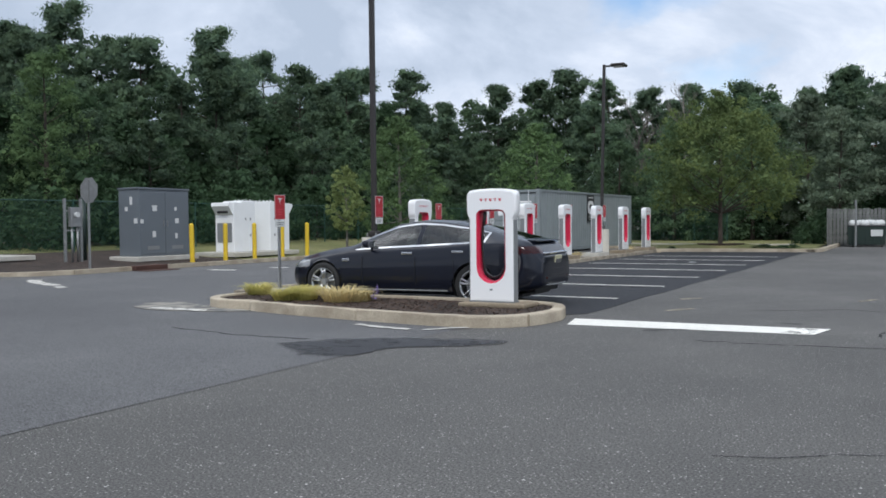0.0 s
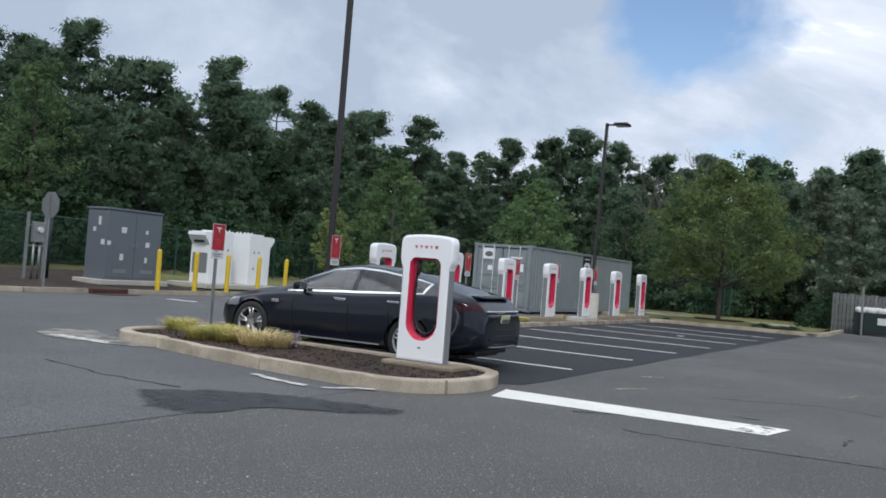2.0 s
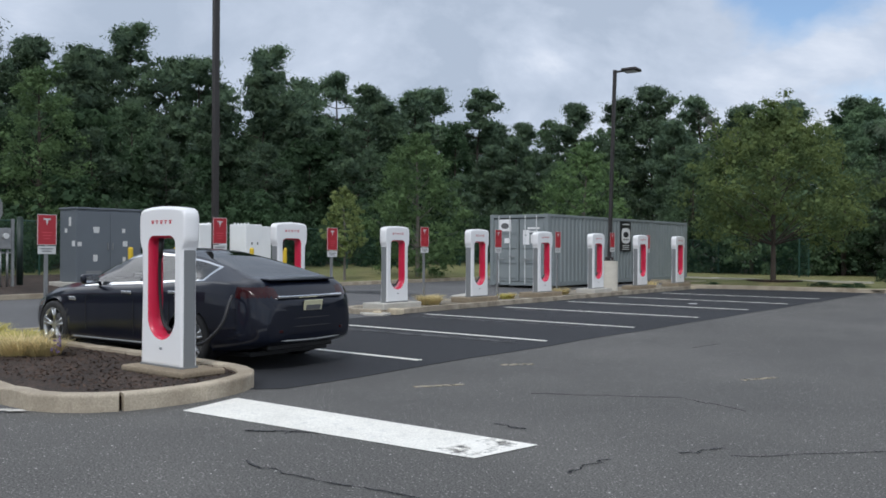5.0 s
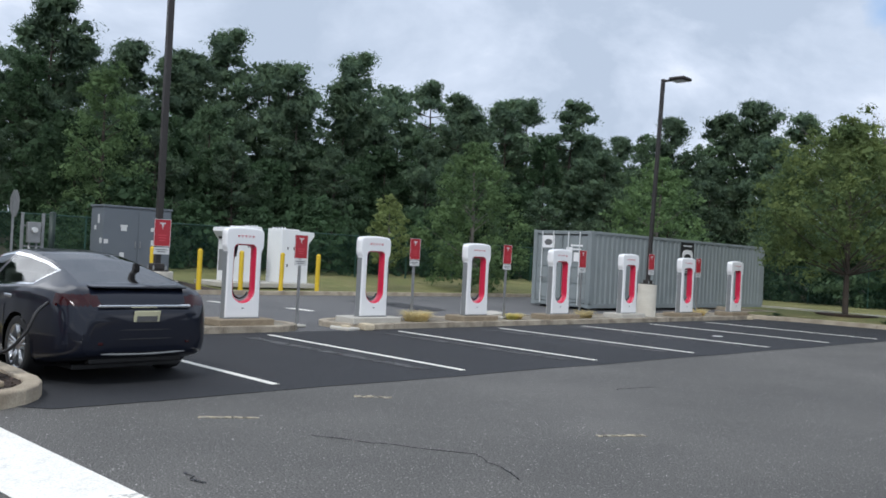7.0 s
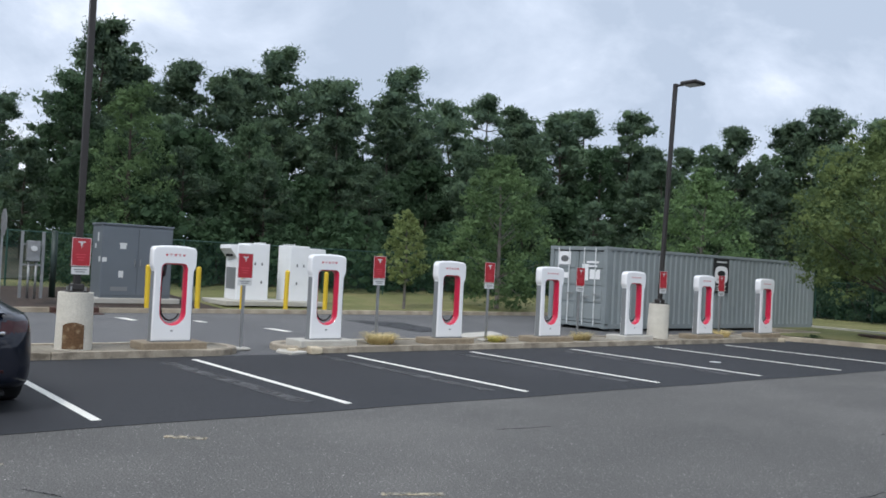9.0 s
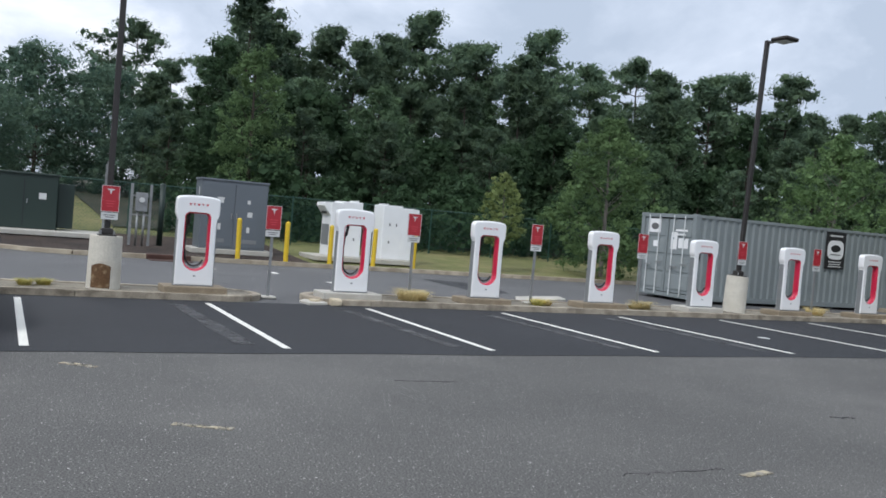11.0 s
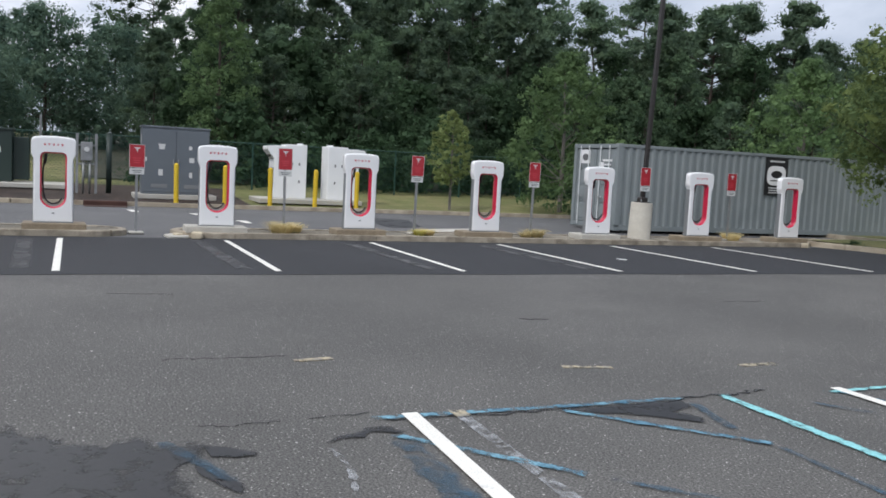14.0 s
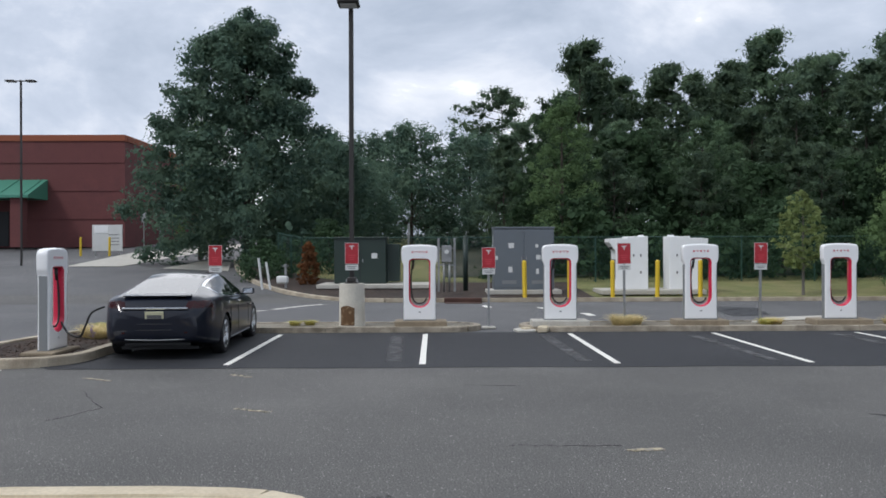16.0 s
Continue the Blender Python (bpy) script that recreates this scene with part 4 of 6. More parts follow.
def container():
    L, W, H, z0 = 12.19, 2.44, 2.52, 0.09
    e = thing("shipping_container", pose(-14.69, 33.18, 0.0), "grey corrugated steel shipping container with doors at its end", "shipping container")
    for sx in (-1, 1):
        # pressed side wall: trapezoid waves along the length
        pts = [(0.0, 0.0)]
        y, p = 0.14, 0.278
        while y < L - 0.14 - p:
            pts += [(y, 0.0), (y + 0.07, 0.0), (y + 0.115, -0.036), (y + 0.21, -0.036), (y + 0.255, 0.0)]
            y += p
        pts.append((L, 0.0))
        bm = bmesh.new()
        lo = [bm.verts.new((sx * (W / 2 - 0.012 + d), yy, z0 + 0.14)) for yy, d in pts]
        hi = [bm.verts.new((sx * (W / 2 - 0.012 + d), yy, z0 + H - 0.09)) for yy, d in pts]
        for k in range(len(pts) - 1):
            bm.faces.new((lo[k], lo[k + 1], hi[k + 1], hi[k]) if sx > 0 else (lo[k + 1], lo[k], hi[k], hi[k + 1]))
        part("side_wall", bm, M_BOX, e, "corrugated steel side wall")
        part("bottom_rail", box(0.06, L, 0.15, (sx * (W / 2 - 0.03), L / 2, z0), 0.006), M_BOX, e)
        part("top_rail", box(0.06, L, 0.09, (sx * (W / 2 - 0.03), L / 2, z0 + H - 0.09), 0.006), M_BOX, e)
        for yy in (0.08, L - 0.08):
            part("corner_post", box(0.15, 0.16, H, (sx * (W / 2 - 0.075), yy, z0), 0.008), M_BOX, e)
            for zz in (z0 - 0.01, z0 + H - 0.11):
                part("corner_casting", box(0.178, 0.162 + 0.01, 0.118, (sx * (W / 2 - 0.085), yy, zz), 0.012), M_BOX, e)
    part("roof", box(W - 0.1, L - 0.1, 0.03, (0, L / 2, z0 + H - 0.045)), M_BOX, e)
    part("end_wall", box(W - 0.2, 0.04, H - 0.1, (0, L - 0.05, z0 + 0.05)), M_BOX, e)
    part("floor", box(W - 0.14, L - 0.1, 0.08, (0, L / 2, z0 + 0.04)), M_DARK, e)
    part("header", box(W - 0.3, 0.12, 0.11, (0, 0.07, z0 + H - 0.115), 0.006), M_BOX, e)
    part("sill", box(W - 0.3, 0.12, 0.12, (0, 0.07, z0 + 0.01), 0.006), M_BOX, e)
    for sx in (-1, 1):
        cx = sx * 0.555
        d = part("door", box(1.07, 0.05, H - 0.30, (cx, 0.075, z0 + 0.15), 0.008), M_BOX, e, "grey pressed steel door")
        for k in range(4):
            part("door_panel", box(0.92, 0.022, 0.44, (cx, 0.042, z0 + 0.25 + 0.53 * k), 0.014), M_DOOR, d)
        for xx in (-0.27, 0.2):
            part("lock_rod", tube((cx + xx, -0.01, z0 + 0.06), (cx + xx, -0.01, z0 + H - 0.05), 0.018, n=8), M_ROD, d, "steel lock rod")
            part("rod_handle", box(0.3, 0.02, 0.035, (cx + xx + 0.08, -0.035, z0 + 0.92 + 0.1 * (xx > 0)), 0.005), M_STEEL, d, "steel lock handle")
            for zz in (0.12, 0.9, 1.75, H - 0.16):
                part("bracket", box(0.07, 0.03, 0.06, (cx + xx, 0.02, z0 + zz), 0.004), M_BOX, d)
        for k in range(4):
            part("hinge", box(0.06, 0.03, 0.13, (sx * 1.07, 0.03, z0 + 0.3 + 0.6 * k), 0.005), M_BOX, d)
    for cx, cz, w, hh in ((-0.58, 1.93, 0.52, 0.42), (0.32, 1.45, 0.26, 0.52), (0.62, 2.0, 0.5, 0.06), (0.62, 1.88, 0.36, 0.05), (-0.5, 1.5, 0.2, 0.18), (0.72, 1.5, 0.42, 0.3)):
        part("door_label", box(w, 0.004, hh, (cx, 0.018, z0 + cz)), M_WHITE, e, "white label without readable print")
    part("label_mark", prism(arc(0, 0, 0.13, 0, 360, 20)[:-1], 0, 0.003), M_BAR, e, m=pose(-0.58, 0.0145, z0 + 2.12, 90) @ Matrix.Diagonal((1.3, 0.8, 1, 1)))
    part("label_head", box(0.52, 0.004, 0.13, (-0.58, 0.018, z0 + 2.355)), M_INK, e, "black head of the label")
    for sx in (-1, 1):
        for yy in (0.5, L / 2, L - 0.5):
            part("timber_block", box(0.3, 0.25, z0 + 0.002, (sx * 0.95, yy, 0.0), 0.01), M_FENCE, e)
    return e


container()
cs = thing("container_sign", pose(-13.455, 39.12, 1.32) @ Matrix.Diagonal((1, 1.18, 1.06, 1)), "black and white rental sign on the container's side", "sign")
part("panel", box(0.012, 0.76, 1.12, (0, 0, 0), 0.0), M_INK, cs, "black sign panel")
bm = prism([(y * 0.32, z * 0.29) for y, z in [(math.copysign(abs(math.cos(a)) ** 0.6, math.cos(a)), math.copysign(abs(math.sin(a)) ** 0.6, math.sin(a))) for a in [2 * math.pi * k / 32 for k in range(32)]]], 0, 0.004)
part("white_field", bm, M_WHITE, cs, "white rounded field", m=pose(0.006, 0, 0.58, 90, 0, 90))
part("emblem", prism([(0.19 * math.cos(2 * math.pi * k / 24), 0.11 * math.sin(2 * math.pi * k / 24)) for k in range(24)], 0, 0.004), M_INK, cs, "dark oval emblem", m=pose(0.011, 0, 0.62, 90, 0, 90))
for k, (w, z) in enumerate(((0.5, 0.98), (0.4, 0.42), (0.5, 0.2), (0.44, 0.13), (0.5, 0.06))):
    part("print", box(0.004, w, 0.05 if k == 0 else 0.03, (0.009 if z != 0.42 else 0.013, 0, z)), M_SIGNW if z != 0.42 else M_BAR, cs)


# ---- electrical yard ----
def switchgear():
    z = h(-22.4, 21) + 0.13
    e = thing("switchgear_cabinet", pose(-22.4, 21.75, z), "tall grey steel switchgear cabinet with warning labels on a concrete plinth", "electrical cabinet")
    part("plinth", box(1.35, 2.6, 0.16, (0, 0, -0.02), 0.02), M_CONC, e, "concrete plinth")
    part("body", box(0.94, 2.12, 2.15, (0, 0, 0.14), 0.015), M_CAB, e, "grey painted body")
    part("roof", box(1.0, 2.18, 0.06, (0, 0, 2.29), 0.012), M_CAB, e)
    for s in (-1, 1):
        d = part("door", box(0.02, 1.02, 2.0, (0.477, s * 0.52, 0.22), 0.006), M_CAB, e, "flat grey door")
        part("handle", box(0.03, 0.03, 0.2, (0.50, s * 0.08, 1.1), 0.008), M_STEEL, d, "steel handle")
        part("vent", box(0.012, 0.5, 0.12, (0.488, s * 0.52, 0.35), 0.003), M_GREY, d)
    for y, zz, w, hh in ((-0.45, 1.72, 0.22, 0.06), (-0.45, 1.6, 0.18, 0.12), (-0.98, 1.2, 0.13, 0.13), (-0.48, 0.75, 0.14, 0.2), (0.5, 1.2, 0.16, 0.16), (0.47, 0.7, 0.1, 0.18), (0.45, 1.62, 0.1, 0.12)):
        part("label", box(0.004, w, hh, (0.491, y, zz)), M_SIGNW, e, "white warning label")
    for x, zz, w, hh in ((0.1, 1.8, 0.12, 0.26), (-0.12, 1.6, 0.13, 0.13), (0.3, 1.2, 0.16, 0.16)):
        part("label", box(w, 0.004, hh, (x, -1.063, zz)), M_SIGNW, e, "white warning label")
    return e


switchgear()


def power_cabinet(m, label, flip):
    """White power unit: tall body, slanted front vent hood, row of lifting eyes."""
    e = thing("power_cabinet", m, label, "electrical cabinet", "power cabinets")
    part("body", box(0.9, 0.72, 1.86, (0, 0, 0.0), 0.02), M_CABW, e, "white painted body")
    part("rear_unit", box(0.9, 0.42, 1.8, (0, -flip * 0.56, 0.0), 0.02), M_CABW, e, "white rear unit")
    y0 = -flip * 0.77
    bm = bmesh.new()
    q = [bm.verts.new(v) for v in [(-0.42, y0, 1.35), (0.42, y0, 1.35), (0.42, y0, 1.8), (-0.42, y0, 1.8), (-0.42, y0 - flip * 0.24, 1.66), (0.42, y0 - flip * 0.24, 1.66), (0.42, y0 - flip * 0.22, 1.78), (-0.42, y0 - flip * 0.22, 1.78)]]
    for f in ((0, 1, 5, 4), (4, 5, 6, 7), (7, 6, 2, 3), (0, 4, 7, 3), (1, 2, 6, 5)):
        bm.faces.new([q[i] for i in f])
    bmesh.ops.recalc_face_normals(bm, faces=bm.faces)
    part("vent_hood", bm, M_CABW, e, "slanted white vent hood")
    part("grille", box(0.7, 0.012, 0.7, (0, y0 - flip * 0.006, 0.35), 0.0), M_GREY, e, "grey louvred grille")
    part("grille", box(0.5, 0.014, 0.3, (0, y0 - flip * 0.1, 1.4), 0.0), M_DARK, e, "dark vent opening")
    for k in range(5):
        part("lifting_eye", tube((-0.36 + 0.18 * k, 0.2 * flip, 1.86), (-0.36 + 0.18 * k, 0.2 * flip, 1.915), 0.03, 0.022, 8), M_CABW, e)
    for yy, zz in ((0.1, 1.15), (-0.15, 1.15), (0.1, 0.55)):
        part("latch", box(0.012, 0.05, 0.09, (0.455, yy * flip, zz), 0.004), M_BAR, e, "dark latch")
    part("vent_panel", box(0.008, 0.2, 0.5, (0.454, -flip * 0.56, 0.15), 0.0), M_CABW, e)
    return e


zc = h(-22.4, 26) + 0.13
tagged(part("concrete_pad", box(1.9, 3.6, 0.16, (-22.3, 26.2, zc - 0.02), 0.02), M_CONC), "pale concrete pad under the white power cabinets", "concrete pad")
power_cabinet(pose(-22.35, 25.75, zc + 0.14), "white power cabinet with a slanted vent hood on a concrete pad", 1)
power_cabinet(pose(-22.25, 27.2, zc + 0.14), "white power cabinet with black latches on a concrete pad", -1)
BOLL = None
for y in (21.64, 23.15, 24.6, 26.1, 27.55):
    m = pose(-20.62, y, 0.12, random.uniform(-1, 1), random.uniform(-1, 1), 0)
    if BOLL:
        copy_thing(BOLL, m)
    else:
        bm = tube((0, 0, 0), (0, 0, 1.22), 0.075, n=16)
        tube((0, 0, 1.22), (0, 0, 1.265), 0.075, 0.035, 16, bm)
        BOLL = tagged(part("bollard", bm, M_YELLOW, None, m=m), "yellow painted steel bollard before the electrical cabinets", "bollard", "yellow bollards")


def transformer():
    z = h(-25, 15) + 0.13
    e = thing("transformer", pose(-25.6, 15.75, z), "dark green pad-mounted transformer on a concrete slab", "transformer")
    part("slab", box(2.6, 4.2, 0.15, (0.4, 0.55, -0.02), 0.02), M_CONC, e, "pale concrete slab")
    part("body", box(1.3, 2.0, 1.75, (0, 0, 0.13), 0.03), M_DGREEN, e, "dark green steel body")
    part("lid", box(1.4, 2.1, 0.07, (0, 0, 1.86), 0.02), M_DGREEN, e)
    part("fin_box", box(0.9, 0.5, 1.45, (-0.1, 1.26, 0.2), 0.02), M_DGREEN, e)
    part("label", box(0.006, 0.22, 0.2, (0.655, 0.55, 1.1)), M_SIGNW, e, "white warning label")
    part("door_seam", box(0.006, 0.02, 1.5, (0.654, 0.0, 0.22)), M_DARK, e)
    part("handle", box(0.03, 0.03, 0.14, (0.665, 0.1, 0.95), 0.006), M_STEEL, e)
    return e


transformer()


def meter_stand():
    z = h(-23, 19) + 0.13
    e = thing("meter_stand", pose(-23.0, 19.05, z), "steel meter stand with two uprights and an electric meter box", "meter stand")
    for s in (-1, 1):
        part("upright", box(0.06, 0.08, 1.95, (0, s * 0.29, 0), 0.004), M_STEEL, e)
    for zz in (0.95, 1.55):
        part("cross_bar", box(0.04, 0.66, 0.05, (0.0, 0, zz)), M_STEEL, e)
    part("meter_box", box(0.16, 0.36, 0.6, (0.09, 0, 1.08), 0.015), M_STEEL, e, "grey meter box")
    part("meter", tube((0.17, 0, 1.45), (0.25, 0, 1.45), 0.08, n=20), M_SIGNW, e, "round glass meter")
    for y in (-0.1, 0.1):
        part("conduit", tube((0.08, y, 0.0), (0.08, y, 1.1), 0.035), M_STEEL, e, "steel conduit", True)
    return e


meter_stand()
gp_ = thing("fence_gate_post", pose(-23.4, 19.75, h(-23.4, 19.75) + 0.1), "dark green steel post beside the meter stand", "post")
part("pole", tube((0, 0, 0), (0, 0, 2.0), 0.09, n=14), M_DGREEN, gp_, "dark green round pole", True)
part("cap", tube((0, 0, 2.0), (0, 0, 2.04), 0.1, 0.05, 14), M_DGREEN, gp_)
sb = thing("stop_sign", pose(-20.65, 17.74, 0.12, 0, 0, 0), "grey back of an octagonal stop sign on a steel pole", "sign")
part("pole", box(0.05, 0.05, 2.5, (0, 0, 0)), M_STEEL, sb)
part("panel", prism([(0.38 * math.cos(radians(22.5 + 45 * k)), 0.38 * math.sin(radians(22.5 + 45 * k))) for k in range(8)], 0, 0.006), M_STEEL, sb, "bare metal octagon", m=pose(0, 0.03, 2.22, 90))
dr = thing("storm_drain", pose(-20.3, 19.55, 0.0), "rusty cast iron storm drain inlet in the kerb", "drain")
part("hood", box(0.34, 1.25, 0.16, (-0.02, 0, 0.0), 0.03), M_IRON, dr, "rusty iron hood")
part("grate", box(0.55, 1.2, 0.02, (0.4, 0, 0.004), 0.004), M_IRON, dr, "rusty iron grate")
for s, a in ((0, 5.5), (0.3, 7)):
    tagged(part("leaning_pipe", tube((0, 0, 0), (0, 0, 1.2 - 0.5 * s), 0.045), M_SIGNW, None, m=pose(-24.4, 12.1 + s, h(-24.4, 12) + 0.1, a * 1.2, 0, 0), smooth=False), "white plastic pipe leaning in the mulch", "pipe", "leaning pipes")
hy = thing("irrigation_valve", pose(-24.6, 12.95, h(-24.6, 13) + 0.1), "grey backflow valve with white insulated body in the mulch", "valve")
part("stem", tube((0, 0, 0), (0, 0, 0.95), 0.05), M_STEEL, hy)
part("wheel", tube((0, 0, 0.85), (0, 0, 0.9), 0.12, n=14), M_STEEL, hy)
part("body", box(0.25, 0.45, 0.3, (0, -0.12, 0.2), 0.08, seg=3), M_SIGNW, hy, "white rounded body", True)


# ---- fences ----
def chain_fence(line, z, height, label, gate=()):
    e = thing("chain_link_fence", Matrix(), label, "fence", "chain link fences")
    pts = resample(line, 3.0)
    for x, y in pts:
        part("post", tube((x, y, h(x, y) + z - 0.1), (x, y, h(x, y) + z + height + 0.05), 0.032, n=8), M_WIRE, e)
    for a, b in zip(pts, pts[1:]):
        za, zb = h(*a) + z, h(*b) + z
        part("rail", tube((*a, za + height), (*b, zb + height), 0.022, n=6), M_WIRE, e)
    # woven wire: two families of slanted flat wires
    verts, faces = [], []
    t = 0.006
    for a, b in zip(pts, pts[1:]):
        d = math.dist(a, b)
        ux, uy = (b[0] - a[0]) / d, (b[1] - a[1]) / d
        za = (h(*a) + h(*b)) / 2 + z
        k = -height
        while k < d:
            for s in (0, 1):
                u0, u1 = max(k, 0), min(k + height, d)
                if u1 > u0:
                    w0, w1 = u0 - k, u1 - k
                    if s:
                        w0, w1 = height - w0, height - w1
                    n = len(verts)
                    for u, w in ((u0, w0 - t), (u1, w1 - t), (u1, w1 + t), (u0, w0 + t)):
                        verts.append((a[0] + ux * u, a[1] + uy * u, za + w))
                    faces.append((n, n + 1, n + 2, n + 3))
            k += 0.13
    arrays("mesh_wire", verts, faces, M_WIRE, e)["kind"] = "stuff"
    return e


chain_fence([(-27.0, 13.2), (-27.0, 32.0), (-27.0, 56.0)], 0.12, 1.83, "green chain link fence along the edge of the woods")
chain_fence([(-27.0, 55.0), (-10.0, 53.0), (-10.0, 50.5)], 0.10, 1.83, "green chain link fence across the grass at the lot's end")
chain_fence([(-27.0, 13.2), (-34.0, 11.0)], 0.12, 1.83, "green chain link fence turning behind the transformer")


def wood_fence():
    e = thing("wooden_fence", Matrix(), "weathered grey board fence of the dumpster enclosure", "fence")
    for x0, y0, x1, y1 in ((-4.25, 47.2, 9.5, 47.6), (-4.25, 47.2, -4.15, 45.2)):
        d = math.dist((x0, y0), (x1, y1))
        n = int(d / 0.16)
        a = math.degrees(math.atan2(y1 - y0, x1 - x0))
        for k in range(n):
            t = (k + 0.5) / n
            part("board", box(0.138, 0.022, 1.78 + random.uniform(-0.03, 0.03), (0, 0, 0)), M_FENCE, e, m=pose(x0 + (x1 - x0) * t, y0 + (y1 - y0) * t + (0.02 if k % 2 else -0.02), 0.0, 0, 0, a))
        for zz in (0.35, 1.4):
            part("rail", box(d, 0.05, 0.09, (0, 0, 0)), M_FENCE, e, m=pose((x0 + x1) / 2, (y0 + y1) / 2 + 0.065, zz, 0, 0, a))
    part("gate_post", tube((-2.95, 45.3, 0), (-2.95, 45.3, 2.15), 0.05), M_STEEL, e, "steel gate post")
    return e


wood_fence()


def dumpster(m, label, mat, open_lid):
    e = thing("dumpster", m, label, "dumpster", "dumpsters")
    bm = bmesh.new()
    lo = [(-0.8, -0.5), (0.8, -0.5), (0.8, 0.5), (-0.8, 0.5)]
    v0 = [bm.verts.new((x * 0.95, y, 0.1)) for x, y in lo]
    v1 = [bm.verts.new((x, y * 1.1, 0.95 + (0.12 if y > 0 else 0))) for x, y in lo]
    for k in range(4):
        bm.faces.new((v0[k], v0[(k + 1) % 4], v1[(k + 1) % 4], v1[k]))
    bm.faces.new(v0[::-1]); bm.faces.new(v1)
    bmesh.ops.bevel(bm, geom=bm.edges[:], offset=0.02, segments=2, affect="EDGES")
    part("bin", bm, mat, e, "painted steel bin")
    for k in range(5):
        part("rib", box(0.06, 0.04, 0.7, (-0.64 + 0.32 * k, -0.535, 0.15), 0.006), mat, e)
    for s in (-1, 1):
        part("lift_pocket", box(0.06, 0.7, 0.12, (s * 0.82, 0, 0.55), 0.01), mat, e)
        part("wheel", tube((s * 0.6, -0.3, 0.06), (s * 0.6 + 0.06, -0.3, 0.06), 0.06, n=12), M_BLACK, e)
        part("lid", box(0.78, 1.12, 0.04, (s * 0.4, 0, 1.0), 0.012, rot=Matrix.Rotation(radians(6), 4, "X")), M_BLACK, e, "black plastic lid")
    if open_lid:
        for k in range(9):
            bm = bmesh.new()
            bmesh.ops.create_icosphere(bm, subdivisions=2, radius=0.17)
            for v in bm.verts:
                v.co *= 1 + 0.25 * noise.noise(v.co * 6 + Vector((k, 0, 0)))
            part("rubbish_bag", bm, M_SIGNW, e, "white rubbish bag", True, pose(-0.6 + 0.15 * k, 0.05 * (k % 3) - 0.2, 1.09))
    part("label", box(0.5, 0.006, 0.3, (0.42, -0.556, 0.5)), M_SIGNW, e, "white label without readable print")
    return e


dumpster(pose(-2.55, 46.1, 0, 0, 0, 4), "green steel dumpster heaped with white bags before the fence", M_DGREEN, True)
dumpster(pose(0.45, 46.1, 0, 0, 0, -3), "dark brown steel dumpster before the fence", M_BRONZE, False)
bm = tube((0, 0, 0), (0, 0, 0.9), 0.08, n=14)
tagged(part("bollard", bm, M_FADED, None, m=pose(-0.46, 45.0, 0)), "tan painted bollard beside the dumpsters", "bollard")


# ---- brick store ----
def store():
    X, Y, Z = -60.0, -5.6, h(-60, -5) + 0.1
    e = thing("brick_store", pose(X, Y, Z), "dark red brick store with orange fascia and green metal canopy", "building")
    W, D, H = 45.0, 40.0, 8.3
    # main walls: front faces +x, end faces +y
    part("wall", box(0.4, W, H, (-0.2, -W / 2, 0)), M_BRICK, e, "dark red brick wall")
    part("wall", box(D - 0.4, 0.4, H, (-0.4 - (D - 0.4) / 2, -0.2, 0)), M_BRICK, e, "dark red brick wall")
    part("wall", box(0.4, W, H, (-D, -W / 2, 0)), M_BRICK, e)
    part("wall", box(D - 0.4, 0.4, H, (-0.4 - (D - 0.4) / 2, -W, 0)), M_BRICK, e)
    part("roof", box(D - 0.5, W - 0.5, 0.2, (-D / 2, -W / 2, H - 0.5)), M_GREY, e)
    part("fascia", box(0.5, W + 0.1, 0.5, (-0.17, -W / 2, H), 0.02), M_ORANGE, e, "orange fascia band")
    part("fascia", box(D, 0.5, 0.5, (-D / 2 - 0.45, -0.17, H), 0.02), M_ORANGE, e, "orange fascia band")
    for k in range(3):
        part("brick_course", box(0.06, W, 0.12, (0.025, -W / 2, 2.2 + 2.2 * k)), M_BRICK, e)
    bm = bmesh.new()
    v = [bm.verts.new(p) for p in [(0, -6.0, 5.3), (0, -28, 5.3), (3.4, -28, 3.9), (3.4, -6.0, 3.9), (0, -6.0, 3.7), (0, -28, 3.7), (3.4, -28, 3.7), (3.4, -6.0, 3.7)]]
    for f in ((0, 1, 2, 3), (4, 7, 6, 5), (0, 3, 7, 4), (1, 5, 6, 2), (3, 2, 6, 7)):
        bm.faces.new([v[i] for i in f])
    canopy = part("canopy", bm, M_AWN, e, "green metal canopy roof")
    for k in range(12):
        part("seam", tube((0.0, -6.4 - 1.8 * k, 5.33), (3.4, -6.4 - 1.8 * k, 3.93), 0.03, n=6), M_AWN, canopy)
    for k in range(4):
        part("pier", box(0.9, 0.9, 3.7, (2.7, -7.0 - 6.5 * k, 0), 0.03), M_BRICK, e, "brick pier")
    part("glazing", box(0.1, 12, 2.7, (0.06, -15, 0.1)), M_DARK, e, "dark shopfront glazing")
    part("utility_door", box(0.08, 1.0, 2.1, (-9.0, 0.02, 0.05), 0.01, rot=Matrix.Rotation(radians(90), 4, "Z")), M_GREY, e)
    return e


store()
fl = lamp_post(pose(-40.0, -4.28, h(-40, -4), 0, 0, 90), 10.3, "slender double-headed lamp post beyond the road", arms=2, base=False)
sg = thing("road_sign", pose(-45.0, 0.84, h(-45, 0), 0, 0, 60), "grey back of a round road sign", "sign")
part("pole", tube((0, 0, 0), (0, 0, 2.6), 0.03), M_STEEL, sg)
part("panel", prism(arc(0, 0, 0.34, 0, 360, 20)[:-1], 0, 0.008), M_STEEL, sg, m=pose(0, 0.035, 2.6, 90))
nb = thing("notice_board", pose(-50.0, -3.25, h(-50, -3)), "white notice board between yellow bollards", "notice board")
